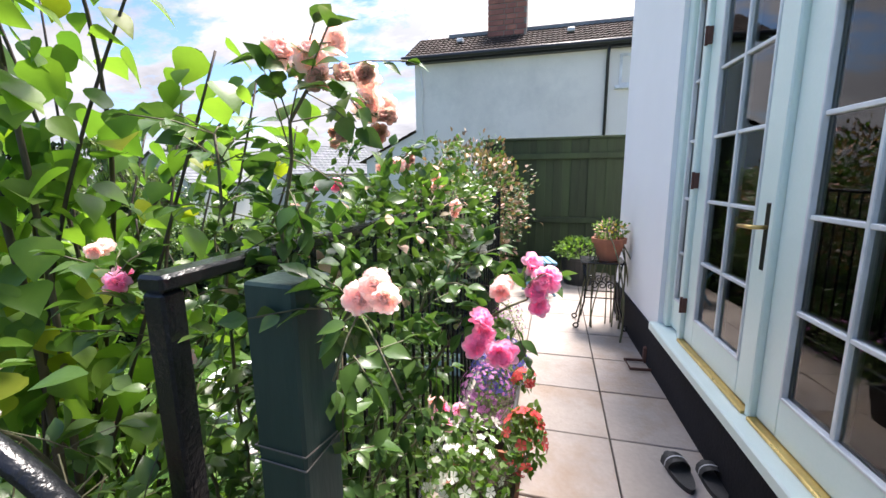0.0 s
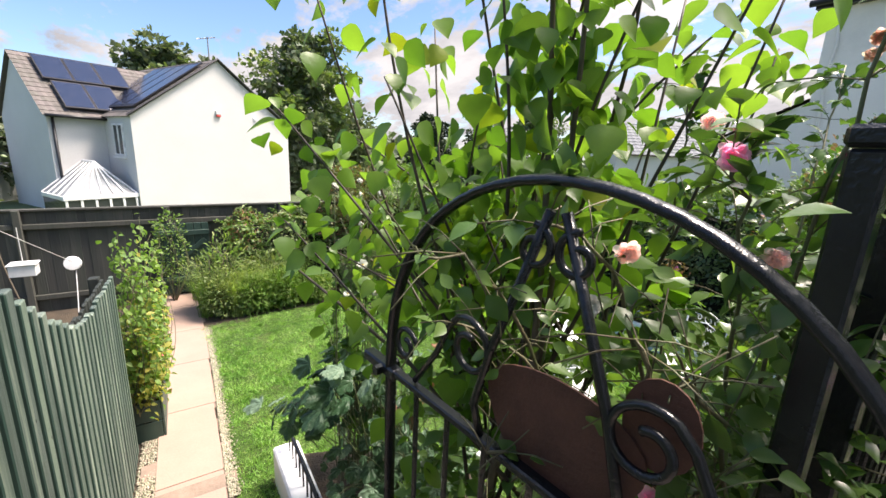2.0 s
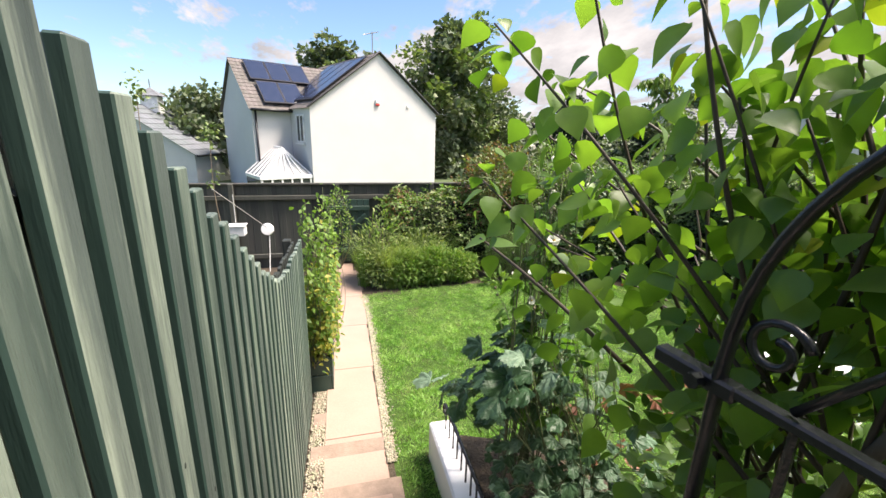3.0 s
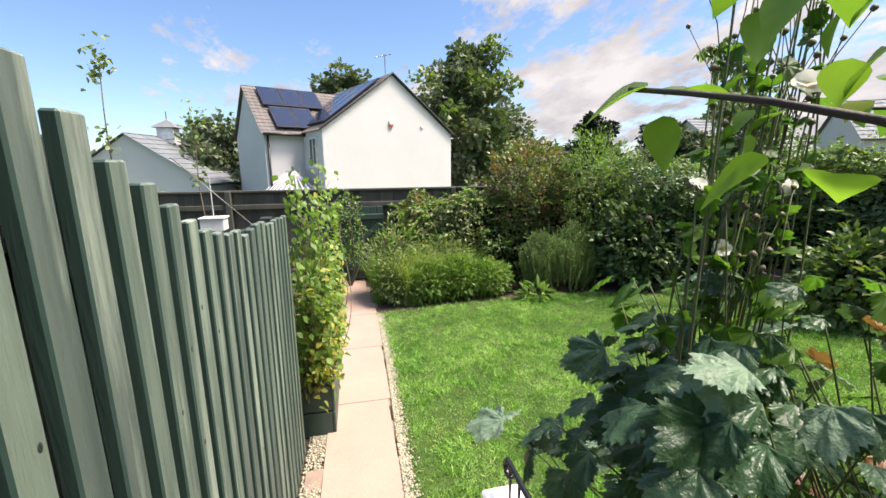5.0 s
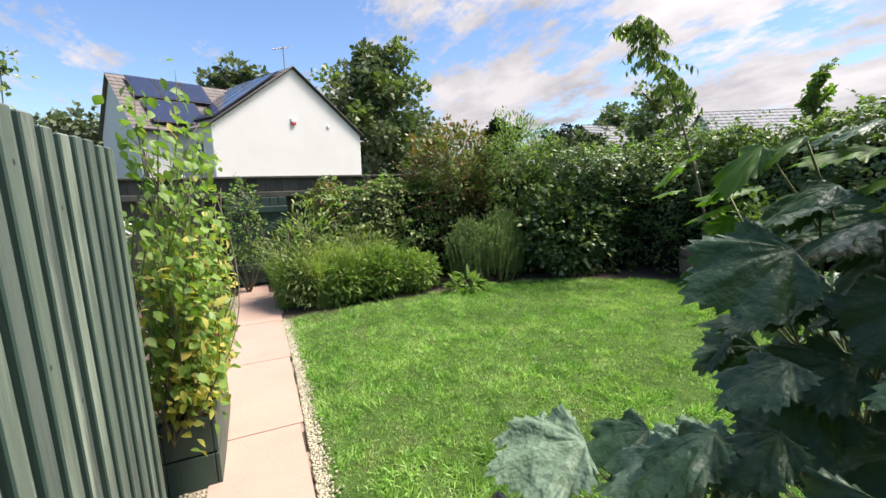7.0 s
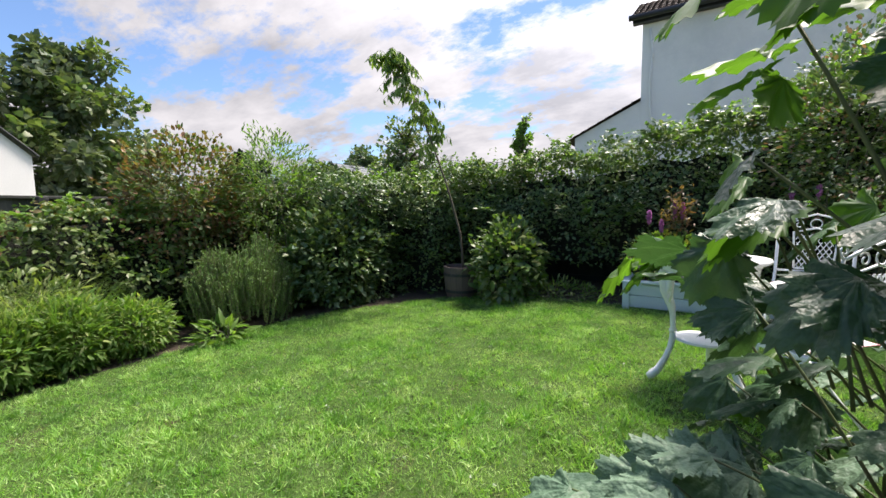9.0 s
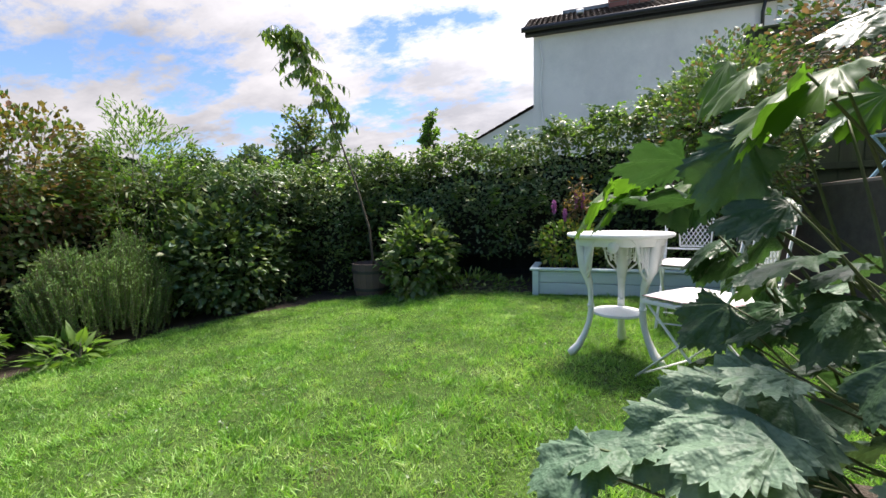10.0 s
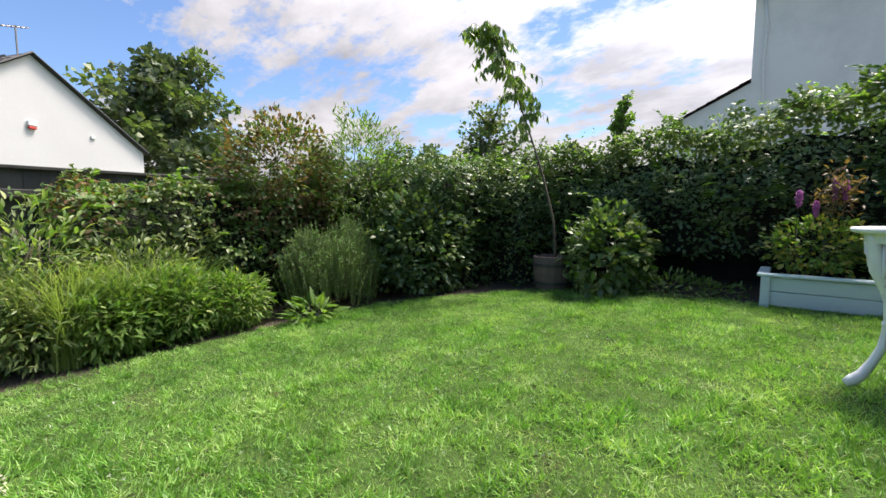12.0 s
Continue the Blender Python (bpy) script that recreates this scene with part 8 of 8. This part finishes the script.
tree("garden_tree", "dark tree beyond the hedge", 13.5, 17, -3, 5.4, 1.7, 6000, CONIFER, 0.2, 13, ((TREE_LEAF, 0.5),), low=0.1)
far_roof_house("slate_roof_house", 21.2, 22.5, 1.3, 3.0, 4.6, 5, FAR_WHITE, SLATE_GREY, "white house with a grey slate roof beyond the hedge")
far_roof_house("slate_roof_house", 30.5, 18.5, 1.8, 3.9, 7.5, 6, FAR_WHITE, SLATE_GREY, "white house with a grey slate roof beyond the hedge", radians(-35))
far_roof_house("bungalow", -10.8, 30.5, -0.2, 2.3, 8.0, 8, FAR_WHITE, SLATE_GREY, "low bungalow with a grey roof beyond the fence", radians(78))
cu = thing("roof_cupola", "white louvred cupola with a lead cap on the bungalow roof", "cupola", (-10.7, 29.5, 2.0))
part("cupola_box", Geo().box((-0.45, -0.45, -0.1), (0.45, 0.45, 0.85), 0.03), UPVC, cu)
part("cupola_cap", Geo().add([(-0.65, -0.65, 0.86), (0.65, -0.65, 0.86), (0.65, 0.65, 0.86), (-0.65, 0.65, 0.86), (0, 0, 1.35)], [[0, 1, 4], [1, 2, 4], [2, 3, 4], [3, 0, 4], [3, 2, 1, 0]]), LEAD, cu)
part("finial", Geo().tube([(0, 0, 1.3), (0, 0, 1.8)], 0.03, 5), LEAD, cu)
for i, (x, y, z, h) in enumerate(((-2.1, 6.2, 1.3, 2.4), (-1.75, 7.0, 1.1, 1.8))):
    t = thing("tall_sapling", "thin sapling with a tuft of leaves beyond the fence", "sapling", (0, 0, 0))
    top = np.array([(-2.42, 6.2, 1.48), (-1.95, 7.0, 1.05)][i])
    Q, R = branch((top[0] + 0.25, top[1], -1.4), top, 0.012, 0.004, 0.03, 12)
    part("stem", Geo().tube(Q, R, 5), BARK, t, smooth=True)
    P = np.concatenate([top + rng.normal(0, 0.07, (60, 3)) * (1, 1, 1.5), Q[8] + rng.normal(0, 0.05, (22, 3)) * (1, 1, 1.4)])
    scatter("leaf_mass", OVAL_FINE, P, rand_dir(len(P), -0.3), rand_dir(len(P), 1), 0.06, HEDGE, t, label="small leaves")
hedge("neighbour_hedge", "distant mixed hedges beyond the fence", (-14, 14, -2.2), (-5.6, 15.5, -0.45), 6000, HEDGE_LIGHT, 0.16, topfn=top_noise(1.0, 0.15, 0.4), mats=((HEDGE, 0.5),), rough=0.4)


def far_woods():
    """A low wooded skyline round the whole place, joined clumps of leaves before a sheet painted dark as shade."""
    w = thing("far_woods", "distant wooded skyline", "woods", (0, 0, 0))
    a = rng.uniform(0, 2 * math.pi, 16000)
    r = rng.uniform(62, 84, 16000)
    top = -4 + 6.2 + 1.8 * np.sin(a * 5 + 1) + 1.1 * np.sin(a * 13) + 0.7 * np.sin(a * 31 + 2)
    z = -4 + (top + 4) * np.sqrt(rng.random(16000)) * 1.03
    P = np.stack([r * np.cos(a), r * np.sin(a), z], 1)
    scatter("foliage", TUFT, P, rand_dir(16000, 0.3), rand_dir(16000, 0.6), 1.3, TREE_LEAF, w, label="dense far foliage")
    # upright near-black ring behind the leaves stands for shade in the woods
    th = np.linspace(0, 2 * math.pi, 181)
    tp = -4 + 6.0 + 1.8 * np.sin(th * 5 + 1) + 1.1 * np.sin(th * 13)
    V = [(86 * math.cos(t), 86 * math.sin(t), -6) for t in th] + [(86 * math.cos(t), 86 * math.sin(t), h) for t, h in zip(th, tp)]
    part("wooded_bank", Geo().add(V, [[i, i + 1, 182 + i, 181 + i] for i in range(180)]), INNER_SHADE, w)


far_woods()


# ---- pieces of the floors and gravel ----
def pebbles(name, label, x, y, s0, s1, zoff=0.0):
    ico = np.array([(0, 0, 0.6), (0.9, 0, 0.1), (0.25, 0.85, 0.05), (-0.75, 0.5, 0.1), (-0.7, -0.55, 0.0), (0.3, -0.85, 0.1), (0, 0, -0.5)])
    F = np.array([[0, 1, 2], [0, 2, 3], [0, 3, 4], [0, 4, 5], [0, 5, 1], [6, 2, 1], [6, 3, 2], [6, 4, 3], [6, 5, 4], [6, 1, 5]])
    n = len(x)
    P = np.stack([x, y, ground_z(x, y) + zoff + rng.uniform(-0.004, 0.006, n)], 1)
    ob = scatter(name, (ico, F), P, rand_dir(n) * (1, 1, 0.2), rand_dir(n, 2.5), rng.uniform(s0, s1, n), PEBBLE, None, smooth=False, label=label, wide=rng.uniform(0.7, 1.3, n) )
    tagged(ob, category="gravel")


n = 5200
x, y = rng.uniform(-0.62, -0.495, n), rng.uniform(2.7, 8.4, n)
pebbles("gravel", "buff gravel strip along the fence", x, y, 0.006, 0.013)
y = rng.uniform(3.2, 7.0, 5000)
x = np.abs(rng.normal(0, 0.035, 5000)) + np.interp(y, [3.5, 5.5], [-0.045, 0.0])
pebbles("gravel", "loose gravel between path and lawn", x, y, 0.006, 0.012)

y = 3.58 - 1.15
while y < 8.7:
    ya, yb = max(y, 2.61), y + 1.145
    zc = [float(ground_z(-0.25, q)) for q in (ya, yb)]
    x1 = float(np.interp(y, [3.5, 5.5, 7, 8.5], [-0.045, 0.0, 0.0, -0.12]))
    V = [(-0.50, ya, zc[0] - 0.01), (x1, ya, zc[0] - 0.01), (x1, yb, zc[1] - 0.01), (-0.50, yb, zc[1] - 0.01)]
    T = [(-0.497, ya + 0.003, zc[0] + 0.004), (x1 - 0.003, ya + 0.003, zc[0] + 0.004), (x1 - 0.003, yb - 0.003, zc[1] + 0.004), (-0.497, yb - 0.003, zc[1] + 0.004)]
    me = Geo().add(V + T, [[4, 5, 6, 7], [0, 1, 5, 4], [1, 2, 6, 5], [2, 3, 7, 6], [3, 0, 4, 7]]).mesh("paving_slab", PATH_SLAB)
    ob = new("paving_slab", me)
    ob.parent = bpy.data.objects["path_base"]
    y += 1.15

me0 = Geo().box((0.004, -0.463, -0.034), (0.511, -0.004, 0.0), 0.004).mesh("paving_slab", SLAB)
me1 = Geo().box((0.004, 0.004, -0.034), (0.511, 0.516, 0.0), 0.004).mesh("paving_slab", SLAB)
me2 = Geo().box((0.004, 0.524, -0.034), (0.511, 0.884, 0.0), 0.004).mesh("paving_slab", SLAB)
for i in range(-5, 8):
    for k, me in enumerate((me0, me1, me2)):
        ob = new("paving_slab", me)
        ob.parent = bpy.data.objects["patio_base"]
        ob.location = (2.205 + i * 0.516, -0.335, random.uniform(-0.0015, 0.0015))
        ob.rotation_euler = (random.uniform(-0.003, 0.003), random.uniform(-0.003, 0.003), 0)
